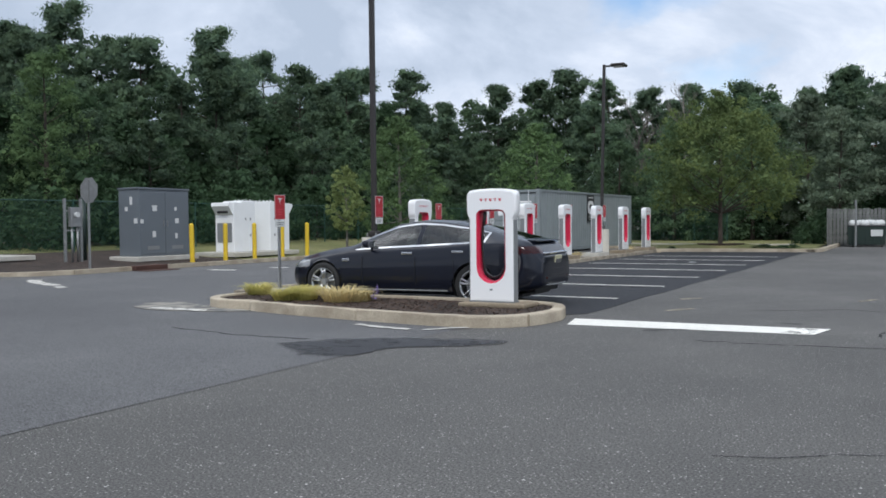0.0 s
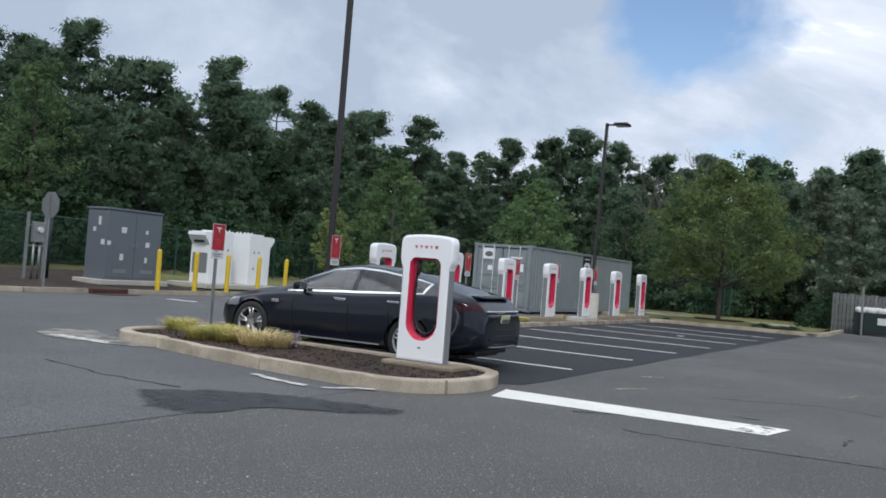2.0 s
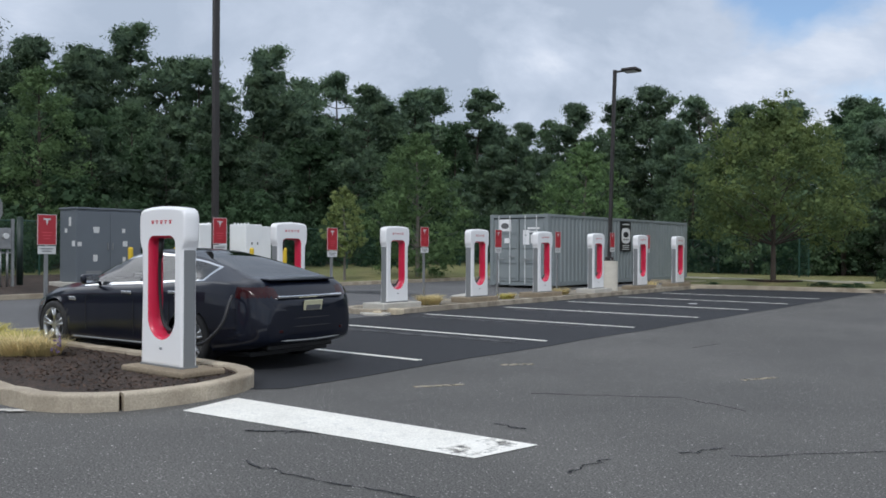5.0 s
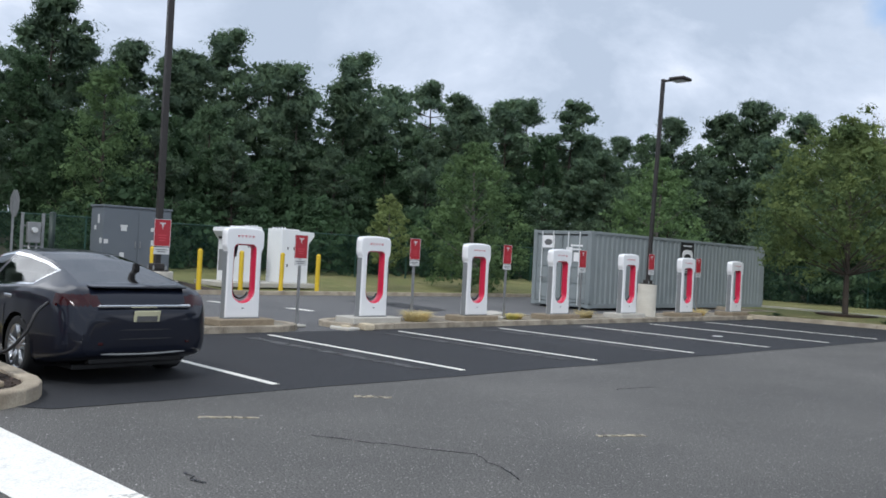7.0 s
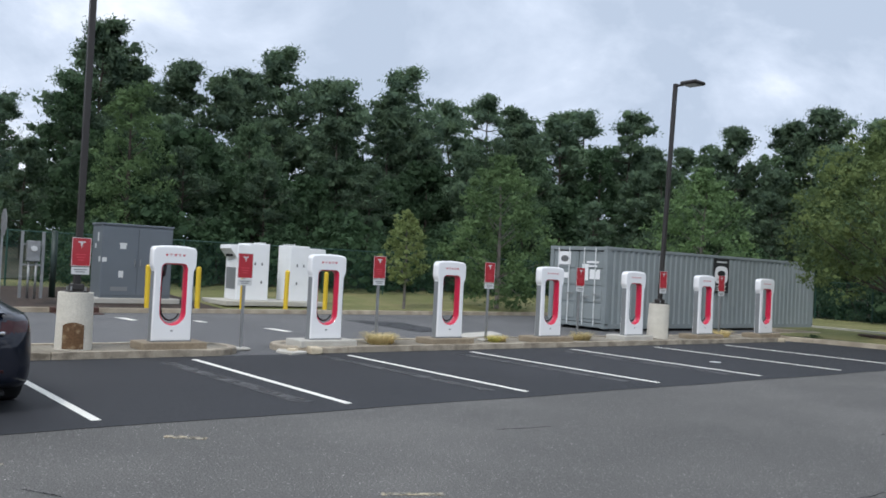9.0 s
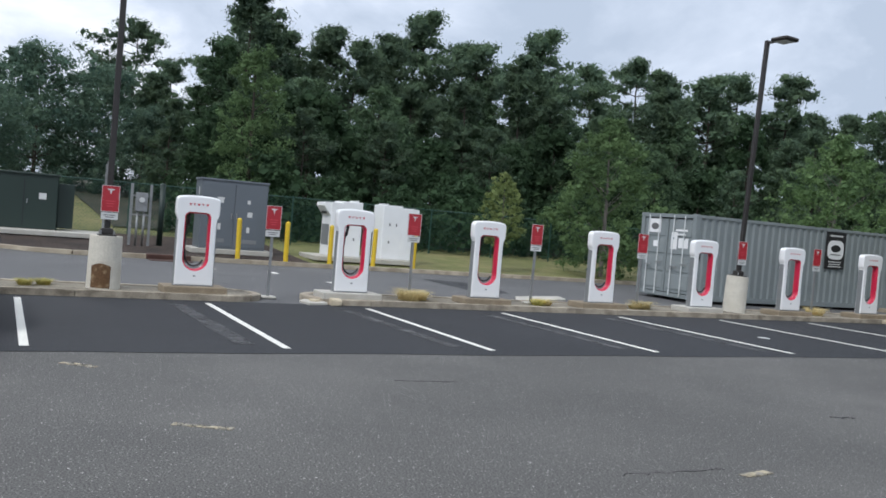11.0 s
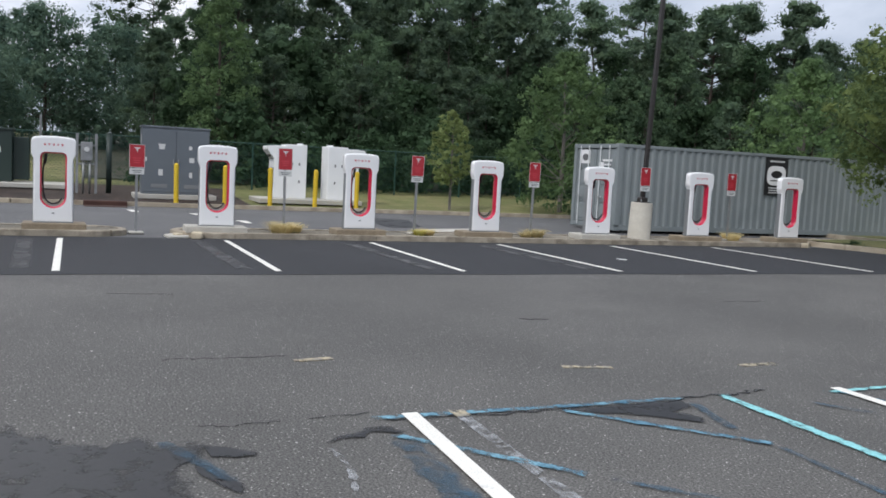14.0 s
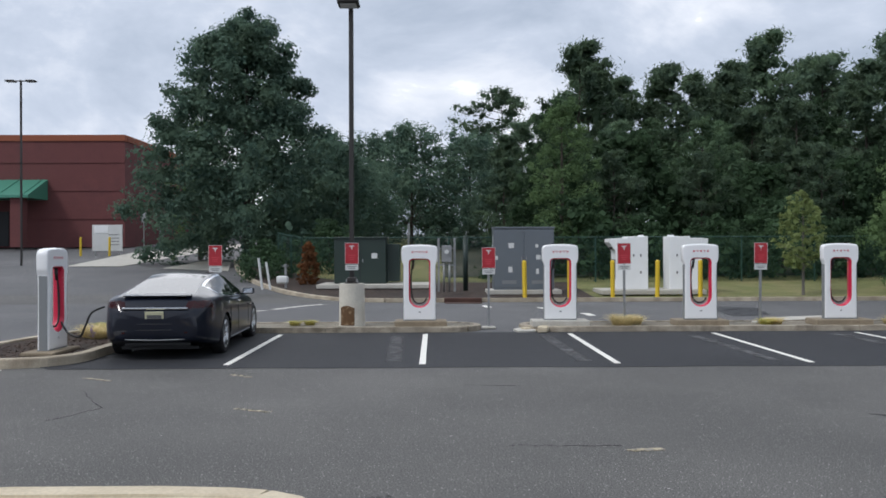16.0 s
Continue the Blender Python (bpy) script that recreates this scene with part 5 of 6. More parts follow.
part("panel", box(0.1, 2.0, 1.75, (0, 0, 0.3), 0.02), M_SIGNW, nb, "white board")
part("header", box(0.02, 0.9, 0.5, (0.06, -0.4, 1.5)), M_CABW, nb)
for k in range(4):
    part("print", box(0.01, 0.7, 0.05, (0.06, 0.45, 0.7 + 0.22 * k)), M_GREY, nb)
for s in (-1, 1):
    part("leg", box(0.08, 0.08, 0.5, (0, s * 0.8, 0)), M_STEEL, nb)
for y in (-4.75, -2.85):
    copy_thing(BOLL, pose(-49.3, y, h(-49.3, 0)))
for pts in ([(-38.8, -1.4), (-38.8, 1.7), (-44.3, 1.9), (-54.4, 2.4), (-59.5, 3.6), (-66.7, 2.0), (-59.5, -0.5), (-52.8, -2.6)], [(-37.1, 4.3), (-40.2, 4.7), (-43.8, 5.0), (-42.2, 6.8), (-35.1, 8.3)]):
    bm = bmesh.new()
    vs = [bm.verts.new((x, y, h(x, y) + 0.03)) for x, y in pts]
    bm.faces.new(vs[::-1])
    bmesh.ops.triangulate(bm, faces=bm.faces)
    bmesh.ops.recalc_face_normals(bm, faces=bm.faces)
    tagged(part("concrete_apron", bm, M_CONC), "pale concrete apron in the driveway", "concrete", kind="structure")


# ---- parked car ----
M_PAINT = material("black_car_paint", (0.006, 0.008, 0.016), 0.3, 0.0, coat=0.6, vary=0.1, scale=2, spec=0.15)
M_CHROME = material("chrome", (0.75, 0.76, 0.77), 0.12, 1.0)
M_ALLOY = material("silver_alloy", (0.55, 0.56, 0.57), 0.3, 0.9, vary=0.1, scale=8)
M_TYRE = material("tyre_rubber", (0.018, 0.018, 0.018), 0.75, vary=0.2, scale=10)
M_TAIL = material("red_lamp_glass", (0.026, 0.003, 0.004), 0.15, coat=0.35, spec=0.2)
M_LAMP = material("clear_lamp_glass", (0.30, 0.31, 0.32), 0.1, 0.3, coat=1.0)
M_SEAT = material("grey_leather", (0.06, 0.058, 0.055), 0.6)
M_PLATE = material("number_plate", (0.62, 0.60, 0.40), 0.45, vary=0.1, scale=10)


def thin_glass(name, tint, gloss):
    """A thin pane: tinted see-through sheet with a glossy face."""
    m = bpy.data.materials.new(name)
    m.use_nodes = True
    n, l = m.node_tree.nodes, m.node_tree.links
    n.remove(n["Principled BSDF"])
    t, gl, fr, mx = n.new("ShaderNodeBsdfTransparent"), n.new("ShaderNodeBsdfGlossy"), n.new("ShaderNodeFresnel"), n.new("ShaderNodeMixShader")
    t.inputs[0].default_value, gl.inputs["Roughness"].default_value, fr.inputs[0].default_value = (*tint, 1), 0.02, gloss
    l.new(fr.outputs[0], mx.inputs[0]); l.new(t.outputs[0], mx.inputs[1]); l.new(gl.outputs[0], mx.inputs[2])
    l.new(mx.outputs[0], n["Material Output"].inputs["Surface"])
    return m


M_PANE = thin_glass("car_glass", (0.16, 0.19, 0.21), 3.4)
M_SIDE = thin_glass("side_glass", (0.66, 0.74, 0.71), 1.9)


def car(m, label):
    e = thing("car", m, label, "car")
    L = 4.97
    S = np.concatenate([np.linspace(0, 0.3, 14)[:-1], np.linspace(0.3, 4.55, 100)[:-1], np.linspace(4.55, L, 24)])

    def curve(keys, smooth=0.10):
        k = np.array(keys)
        fine = np.linspace(0, L, 600)
        v = np.interp(fine, k[:, 0], k[:, 1])
        w = max(3, int(smooth / L * 600) | 1)
        p = np.pad(v, w // 2, mode="reflect", reflect_type="odd")
        v = np.convolve(p, np.ones(w) / w, "valid")
        p = np.pad(v, w // 2, mode="reflect", reflect_type="odd")
        return np.interp(S, fine, np.convolve(p, np.ones(w) / w, "valid"))

    ztop = curve([(0, .56), (.06, .66), (.3, .77), (.7, .87), (1.1, .945), (1.45, .995), (1.9, 1.225), (2.3, 1.385), (2.75, 1.44), (3.2, 1.415), (3.7, 1.335), (4.2, 1.21), (4.55, 1.115), (4.74, 1.07), (4.84, 1.015), (4.91, .93), (L, .84)])
    belt = curve([(0, .53), (.06, .61), (.3, .70), (.7, .79), (1.1, .865), (1.45, .91), (2.0, .94), (3.0, .985), (3.8, 1.035), (4.2, 1.055), (4.55, 1.035), (4.76, .985), (4.86, .91), (4.93, .83), (L, .76)])
    w = curve([(0, .5), (.06, .66), (.3, .83), (.7, .93), (1.1, .965), (2, .982), (3, .98), (3.8, .984), (4.2, .968), (4.5, .925), (4.72, .88), (4.86, .82), (4.94, .755), (L, .70)])
    wt = curve([(0, .38), (.06, .5), (.3, .66), (.7, .75), (1.1, .76), (1.45, .73), (1.9, .65), (2.3, .595), (2.75, .575), (3.2, .57), (3.7, .555), (4.2, .585), (4.6, .635), (4.8, .65), (4.87, .635), (4.94, .61), (L, .58)])
    zb = curve([(0, .36), (.06, .28), (.3, .2), (.7, .17), (4.2, .17), (4.6, .23), (4.87, .29), (L, .33)])
    SUB = 5
    rows, vpar = [], []
    for i in range(len(S)):
        W, B, T, U, Z = w[i], belt[i], ztop[i], wt[i], zb[i]
        drop = min(0.06, max(0.012, (T - B) * 0.16))
        p8 = (0.5 * (0.91 * W + U) + 0.035 * min(1, (T - B) / 0.3), 0.5 * (B + T - drop))
        P = [(0, Z), (.75 * W, Z), (.93 * W, Z + .03), (.985 * W, Z + .12), (W, .5 * (Z + B) - .02), (.985 * W, B - .15), (.955 * W, B - .04), (.91 * W, B), p8, (U, T - drop), (.82 * U, T - drop * .38), (.42 * U, T - drop * .06), (0, T)]
        P = [np.array(q) for q in P]
        out = []
        for k in range(len(P) - 1):
            a, b, c, d = P[max(k - 1, 0)], P[k], P[k + 1], P[min(k + 2, len(P) - 1)]
            if k == 0:
                a = np.array((-P[1][0], Z))
            if k == len(P) - 2:
                d = np.array((-P[-2][0], P[-2][1]))
            for j in range(SUB):
                t = j / SUB
                out.append(b + 0.5 * t * (c - a) + t * t * (a - 2.5 * b + 2 * c - 0.5 * d) + t ** 3 * (1.5 * b - 0.5 * a - 1.5 * c + 0.5 * d))
        out.append(P[-1])
        rows.append(out)
    n = len(rows[0])
    HUBS = (0.93, 3.89)
    RA = 0.385
    groups = {k: ([], []) for k in ("body", "side_window", "window_trim", "windshield", "rear_window", "tail_lamp", "headlamp")}
    V = np.zeros((2, len(S), n, 3))
    for i, r in enumerate(rows):
        for k, (y, z) in enumerate(r):
            s_, z_ = S[i], z
            for hub in HUBS:
                d = math.hypot(s_ - hub, z_ - 0.345)
                if abs(d - RA) < 0.035 and abs(y) > 0.6 and z_ > 0.12:
                    s_, z_ = hub + (s_ - hub) * RA / d, 0.345 + (z_ - 0.345) * RA / d
            for sd in (0, 1):
                V[sd, i, k] = (L / 2 - s_, y * (1 if sd else -1), z_)
    for sd in (0, 1):
        for i in range(len(S) - 1):
            sm = (S[i] + S[i + 1]) / 2
            for k in range(n - 1):
                v = (k + 0.5) / SUB
                q = [V[sd, i, k], V[sd, i + 1, k], V[sd, i + 1, k + 1], V[sd, i, k + 1]]
                c = sum(q) / 4
                if any(math.hypot(sm - hub, c[2] - 0.345) < RA - 0.004 for hub in HUBS) and abs(c[1]) > 0.58:
                    continue
                name = "body"
                if 7.2 < v < 8.8 and 1.66 < sm < 4.02 and abs(sm - 2.83) > 0.035:
                    name = "side_window"
                elif (7.0 < v < 7.2 or 8.8 < v < 9.0) and 1.6 < sm < 4.09 or 7.0 < v < 9.0 and 4.02 < sm < 4.09:
                    name = "window_trim"
                elif v > 9.4 and 1.52 < sm < 2.28:
                    name = "windshield"
                elif v > 9.4 and 3.35 < sm < 4.6:
                    name = "rear_window"
                elif sm > 4.62 and abs(c[1]) > 0.50 and 0.865 < c[2] < 0.985:
                    name = "tail_lamp"
                elif 0.1 < sm < 0.62 and abs(c[1]) > 0.52 and 0.60 < c[2] < 0.735 and v > 5:
                    name = "headlamp"
                key = (name, sd) if name in ("side_window", "window_trim", "tail_lamp", "headlamp") else (name, 2)
                vs, fs = groups.setdefault(key, ([], []))
                b = len(vs)
                vs += [tuple(x) for x in q]
                fs.append((b, b + 1, b + 2, b + 3) if sd else (b + 3, b + 2, b + 1, b))
    mats = {"body": M_PAINT, "side_window": M_SIDE, "window_trim": M_CHROME, "windshield": M_PANE, "rear_window": M_PANE, "tail_lamp": M_TAIL, "headlamp": M_LAMP}
    words = {"body": "glossy black painted body", "side_window": "tinted side window", "window_trim": "chrome window surround", "windshield": "raked windscreen", "rear_window": "long sloping rear window", "tail_lamp": "dark red tail lamp", "headlamp": "clear headlamp"}
    for key, (vs, fs) in groups.items():
        if isinstance(key, str) or not vs:
            continue
        bm = bmesh.new()
        bv = [bm.verts.new(v) for v in vs]
        for f in fs:
            bm.faces.new([bv[i] for i in f])
        bmesh.ops.remove_doubles(bm, verts=bm.verts, dist=0.0008)
        bmesh.ops.dissolve_degenerate(bm, edges=bm.edges, dist=0.0005)
        part(key[0], bm, mats[key[0]], e, words[key[0]], True)
    # closed ends
    for i, nm in ((0, "nose_panel"), (len(S) - 1, "rear_panel")):
        loop = [Vector(V[1, i, k]) for k in range(n)] + [Vector(V[0, i, k]) for k in range(n - 2, 0, -1)]
        mid = sum(loop, Vector()) / len(loop)
        out = Vector((1 if i == 0 else -1, 0, 0))
        bm = bmesh.new()
        rings = [[bm.verts.new(mid + (v - mid) * k + out * d) for v in loop] for k, d in ((1, 0), (0.95, 0.016), (0.85, 0.027), (0.6, 0.036), (0.25, 0.04))]
        for p, q in zip(rings, rings[1:]):
            for k in range(len(loop)):
                bm.faces.new((p[k], p[(k + 1) % len(loop)], q[(k + 1) % len(loop)], q[k]))
        bm.faces.new(rings[-1])
        bmesh.ops.recalc_face_normals(bm, faces=bm.faces)
        part(nm, bm, M_PAINT, e, "", True)

    def X(s):
        return L / 2 - s

    # wheels
    def lathe(profile, seg, bm):
        rings = [[bm.verts.new((r * math.cos(2 * math.pi * k / seg), y, r * math.sin(2 * math.pi * k / seg))) for k in range(seg)] for r, y in profile]
        for a, b in zip(rings, rings[1:]):
            for k in range(seg):
                bm.faces.new((a[k], a[(k + 1) % seg], b[(k + 1) % seg], b[k]))
        return bm

    for s_ in HUBS:
        for sd in (-1, 1):
            m_ = pose(X(s_), sd * 0.845, 0.345) @ Matrix.Diagonal((1, sd, 1, 1))
            bm = lathe([(0.245, -0.11), (0.31, -0.12), (0.338, -0.105), (0.345, -0.06), (0.345, 0.06), (0.338, 0.105), (0.31, 0.122), (0.25, 0.112)], 48, bmesh.new())
            bmesh.ops.recalc_face_normals(bm, faces=bm.faces)
            wheel = part("wheel", bm, M_TYRE, e, "black tyre", True, m_)
            bm = lathe([(0.245, -0.11), (0.235, 0.0), (0.228, 0.09), (0.25, 0.112), (0.253, 0.106)], 48, bmesh.new())
            part("rim", bm, M_ALLOY, wheel, "silver alloy rim", True)
            for k in range(5):
                for tw in (-0.16, 0.16):
                    a = 2 * math.pi * k / 5 + 0.3
                    p, q = Vector((0.06 * math.cos(a + tw * 0.6), 0.075, 0.06 * math.sin(a + tw * 0.6))), Vector((0.238 * math.cos(a + tw), 0.10, 0.238 * math.sin(a + tw)))
                    part("spoke", tube(p, q, 0.022, 0.016, 6), M_ALLOY, wheel, smooth=True)
            part("hub_cap", tube((0, 0.05, 0), (0, 0.092, 0), 0.07, 0.055, 18), M_ALLOY, wheel)
            part("brake_disc", tube((0, 0.0, 0), (0, 0.02, 0), 0.17, n=24), M_STEEL, wheel)
            # dark inner arch
            bm = bmesh.new()
            ra = [[bm.verts.new((X(s_) + (RA + 0.004) * math.cos(a), sd * y, max(0.345 + (RA + 0.004) * math.sin(a), 0.15))) for a in np.linspace(-0.55, math.pi + 0.55, 26)] for y in (0.5, 0.93)]
            for k in range(25):
                bm.faces.new((ra[0][k], ra[0][k + 1], ra[1][k + 1], ra[1][k]))
            part("wheel_arch", bm, M_BLACK, e, "black wheel arch liner")
    part("underbody", box(4.3, 1.3, 0.06, (0, 0, 0.15), 0.01), M_BLACK, e, "black flat underbody")
    part("cabin_floor", box(2.6, 1.5, 0.04, (-0.1, 0, 0.5), 0.01), M_SEAT, e)
    part("dashboard", box(0.5, 1.4, 0.16, (0.72, 0, 0.82), 0.05), M_SEAT, e)
    for x_, y_ in ((0.05, 0.38), (0.05, -0.38), (-0.95, 0.4), (-0.95, -0.4)):
        seat = part("seat", box(0.16, 0.48, 0.62, (x_ - 0.05, y_, 0.55), 0.06, rot=Matrix.Rotation(radians(-12), 4, "Y"), seg=3), M_SEAT, e, "dark leather seat", True)
        part("headrest", box(0.1, 0.26, 0.17, (x_ - 0.13, y_, 1.12 if x_ > -0.5 else 1.04), 0.04, seg=3), M_SEAT, seat, "", True)
    for sd in (-1, 1):
        mir = part("mirror", box(0.13, 0.24, 0.13, (X(1.92), sd * 1.02, 0.955), 0.045, seg=3), M_PAINT, e, "black door mirror", True)
        part("mirror_glass", box(0.006, 0.18, 0.09, (X(1.92) - 0.067, sd * 1.02, 0.975), 0.0), M_CHROME, mir)
        part("mirror_arm", box(0.05, 0.12, 0.03, (X(1.9), sd * 0.91, 0.955), 0.01), M_PAINT, mir)
        for s_, z_, y_ in ((2.66, 0.845, 0.974), (3.62, 0.875, 0.978)):
            part("door_handle", box(0.21, 0.022, 0.042, (X(s_), sd * y_, z_), 0.009), M_CHROME, e, "chrome flush door handle")
        part("side_marker", box(0.15, 0.016, 0.05, (X(1.42), sd * 0.968, 0.72), 0.006), M_CHROME, e, "chrome side marker")
        # grey rod stands in for the light line reflected along the sill
        part("sill_trim", tube((X(1.45), sd * 0.955, 0.235), (X(3.42), sd * 0.96, 0.245), 0.012, n=6), M_GREY, e, "grey rod standing in for the light reflected along the sill")
        part("reflector", box(0.02, 0.20, 0.03, (X(4.975), sd * 0.58, 0.45), 0.004, rot=Matrix.Rotation(radians(sd * -18), 4, "Z")), M_TAIL, e, "red rear reflector")
        for s_ in (1.78, 2.83, 3.55):
            line_ = [(X(s_), sd * 0.984, 0.34), (X(s_ - 0.01), sd * 0.99, 0.55), (X(s_ - 0.02), sd * 0.978, 0.8)]
            part("door_gap", cable(line_, 0.004, 4, 4), M_BLACK, e)
    part("chrome_bar", box(0.06, 1.08, 0.04, (X(4.965), 0, 0.845), 0.014), M_CHROME, e, "chrome bar across the tailgate")
    plate = part("number_plate", box(0.014, 0.305, 0.155, (X(5.012), 0, 0.665), 0.004, rot=Matrix.Rotation(radians(-12), 4, "Y")), M_PLATE, e, "pale yellow number plate")
    part("print", box(0.004, 0.24, 0.06, (X(5.012) - 0.009, 0, 0.70), 0.0, rot=Matrix.Rotation(radians(-12), 4, "Y")), M_BAR, plate, "plain dark bar")
    part("spoiler", box(0.16, 1.12, 0.02, (X(4.77), 0, 1.06), 0.01, rot=Matrix.Rotation(radians(-4), 4, "Y")), M_PAINT, e, "black lip spoiler")
    part("diffuser_trim", cable([(X(4.975), -0.52, 0.355), (X(4.995), -0.3, 0.345), (X(5.0), 0, 0.34), (X(4.995), 0.3, 0.345), (X(4.975), 0.52, 0.355)], 0.012, 6), M_GREY, e, "satin grey trim on the rear diffuser", True)
    part("diffuser", box(0.12, 1.1, 0.1, (X(4.76), 0, 0.22), 0.02), M_BLACK, e)
    for z_, half in ((0.615, 0.66), (0.515, 0.64)):
        part("bumper_gap", cable([(X(4.965), -half, z_), (X(5.0), -0.35, z_ - 0.004), (X(5.008), 0, z_ - 0.006), (X(5.0), 0.35, z_ - 0.004), (X(4.965), half, z_)], 0.006, 5), M_BLACK, e)
    part("wiper", tube((X(1.5), -0.5, 1.02), (X(1.56), 0.1, 1.055), 0.01, n=5), M_BLACK, e)
    return e


car(pose(-7.58, 14.07, 0.006, 0, 0, 182.2) @ Matrix.Scale(0.955, 4), "black electric saloon car parked in a bay, plugged in")
tagged(part("charging_cable", cable([(-5.62, 12.5, 0.60), (-5.6, 12.62, 0.42), (-5.5, 12.85, 0.36), (-5.36, 13.0, 0.55), (-5.36, 13.1, 0.76), (-5.5, 13.26, 0.85)], 0.017), M_BLACK, None, smooth=True), "black charging cable from the post to the car", "cable")


# ---- plants ----
def leaf_mass(centres, radii, counts, size, seed, slim=0.55, up=0.45, jitter=0.55):
    """Many small leaf faces filling ellipsoid clumps, denser to their outside."""
    g = np.random.default_rng(seed)
    vs = []
    for c, r, n in zip(centres, radii, counts):
        d = g.normal(size=(n, 3))
        d /= np.linalg.norm(d, axis=1)[:, None]
        p = np.array(c) + d * np.array(r) * (g.random((n, 1)) ** 0.45)
        nrm = d + g.normal(size=(n, 3)) * jitter
        nrm[:, 2] += up
        nrm /= np.linalg.norm(nrm, axis=1)[:, None]
        a = np.cross(nrm, g.normal(size=(n, 3)))
        a /= np.linalg.norm(a, axis=1)[:, None] + 1e-9
        b = np.cross(nrm, a)
        s = size * g.uniform(0.55, 1.3, (n, 1))
        a, b = a * s * 0.5, b * s * 0.5 * slim
        vs.append(np.stack([p - a, p - b, p + a, p + b], axis=1))
    v = np.concatenate(vs).reshape(-1, 3)
    f = np.arange(len(v)).reshape(-1, 4)
    return v, f


def foliage(centres, radii, core, fine, core_size, fine_size, seed, slim=0.6, up=0.45, jitter=0.6, needles=0.0, rise=0.0):
    """Clumps of leaves: a few broad sprays deep inside each, and many small single leaves or needle tufts over its outside."""
    g = np.random.default_rng(seed)
    C, R = np.array([tuple(c) for c in centres]), np.array([tuple(r) for r in radii])
    quads, tris = [], []
    for n, size, inner, outer, is_core in ((core, core_size, 0.0, 0.66, True), (fine, fine_size, 0.45, 1.0 + 0.18 * needles + 0.06, False)):
        k = len(C)
        c, r = np.repeat(C, n, axis=0), np.repeat(R, n, axis=0)
        d = g.normal(size=(k * n, 3))
        d /= np.linalg.norm(d, axis=1)[:, None]
        p = c + d * r * (inner + (outer - inner) * g.random((k * n, 1)) ** 0.6)
        nrm = d + g.normal(size=d.shape) * jitter
        nrm[:, 2] += up
        nrm /= np.linalg.norm(nrm, axis=1)[:, None]
        lead = g.normal(size=d.shape) * (1.0 - 0.75 * needles) + d * needles * 1.4
        lead[:, 2] += rise
        a = np.cross(nrm, np.cross(lead, nrm))
        a /= np.linalg.norm(a, axis=1)[:, None] + 1e-9
        b = np.cross(nrm, a)
        s = size * g.uniform(0.55, 1.35, (k * n, 1))
        a, b = a * s * 0.5, b * s * 0.5 * (0.75 if is_core else slim)
        if is_core:
            quads.append(np.stack([p - a, p - b, p + a, p + b], axis=1).reshape(-1, 3))
        else:
            tris.append(np.stack([p - a - b, p - a * 0.6 + b, p + a], axis=1).reshape(-1, 3))
    q, t = np.concatenate(quads), np.concatenate(tris)
    faces = np.arange(len(q)).reshape(-1, 4).tolist() + (np.arange(len(t)).reshape(-1, 3) + len(q)).tolist()
    return np.concatenate([q, t]), faces


def limb(bm, p, q, r1, r2, n=6):
    tube(p, q, r1, r2, n, bm)


def pine(seed, H, label, mat, lean=0.0, crown_from=0.35, spread=0.24, dense=1.0, flat_top=False):
    """A pitch pine: bare lower trunk, crooked limbs, separate needle clumps with gaps."""
    g = random.Random(seed)
    e = thing("pine_tree", Matrix(), label, "tree", "woodland trees")
    bm = bmesh.new()
    pts = [Vector((0, 0, -0.2))]
    for k in range(1, 7):
        pts.append(Vector((lean * k / 6 * H * 0.1 + g.uniform(-0.15, 0.15), g.uniform(-0.15, 0.15), H * 0.96 * k / 6)))
    R = H * 0.014
    for k, (p, q) in enumerate(zip(pts, pts[1:])):
        limb(bm, p, q, R * (1 - k / 7), R * (1 - (k + 1) / 7), 8)
    cs, rs = [], []
    z = H * crown_from
    while z < H * 0.97:
        t = (z / H - crown_from) / (1 - crown_from)
        i = min(int(z / (H * 0.96) * 6), 5)
        u = z / (H * 0.96) * 6 - i
        base = pts[i].lerp(pts[i + 1], min(u, 1))
        shape = (0.55 + 0.45 * math.sin(math.pi * min(1, t * 1.25 + 0.15))) if not flat_top else 0.65 + 0.4 * math.sin(math.pi * min(1, t * 1.1))
        for _ in range(g.choice((2, 3, 3, 4))):
            a = g.uniform(0, 2 * math.pi)
            ln = H * spread * shape * g.uniform(0.5, 1.1) * (1 if t < 0.8 else 0.6)
            tip = base + Vector((math.cos(a) * ln, math.sin(a) * ln, ln * g.uniform(0.02, 0.5)))
            limb(bm, base, tip, R * 0.34 * (1 - t * 0.6), R * 0.08, 5)
            side = Vector((-math.sin(a), math.cos(a), 0))
            for w in (1.0, 0.84, 0.66, 0.46):
                c = base.lerp(tip, w) + side * g.uniform(-0.32, 0.32) * ln * w
                r = H * 0.042 * g.uniform(0.65, 1.3) * (1.25 - 0.35 * t)
                cs.append(c + Vector((0, 0, H * g.uniform(0.0, 0.02)))); rs.append((r * 1.35, r * 1.35, r * 0.8))
        z += H * 0.05 * g.uniform(0.75, 1.25)
    for k in range(9):
        cs.append(pts[-1] + Vector((g.uniform(-1, 1), g.uniform(-1, 1), g.uniform(-1.6, 0.35))) * H * 0.034); rs.append((H * 0.042, H * 0.042, H * 0.036))
    part("trunk", bm, M_BARK, e, "grey-brown trunk with limbs")
    v, f = foliage(cs, rs, 9, int(40 * dense), H * 0.040, H * 0.021, seed, 0.36, 0.4, 0.7, 0.6, 0.5)
    arrays("crown", v, f, mat, e, label="needle clumps with gaps between")
    return e


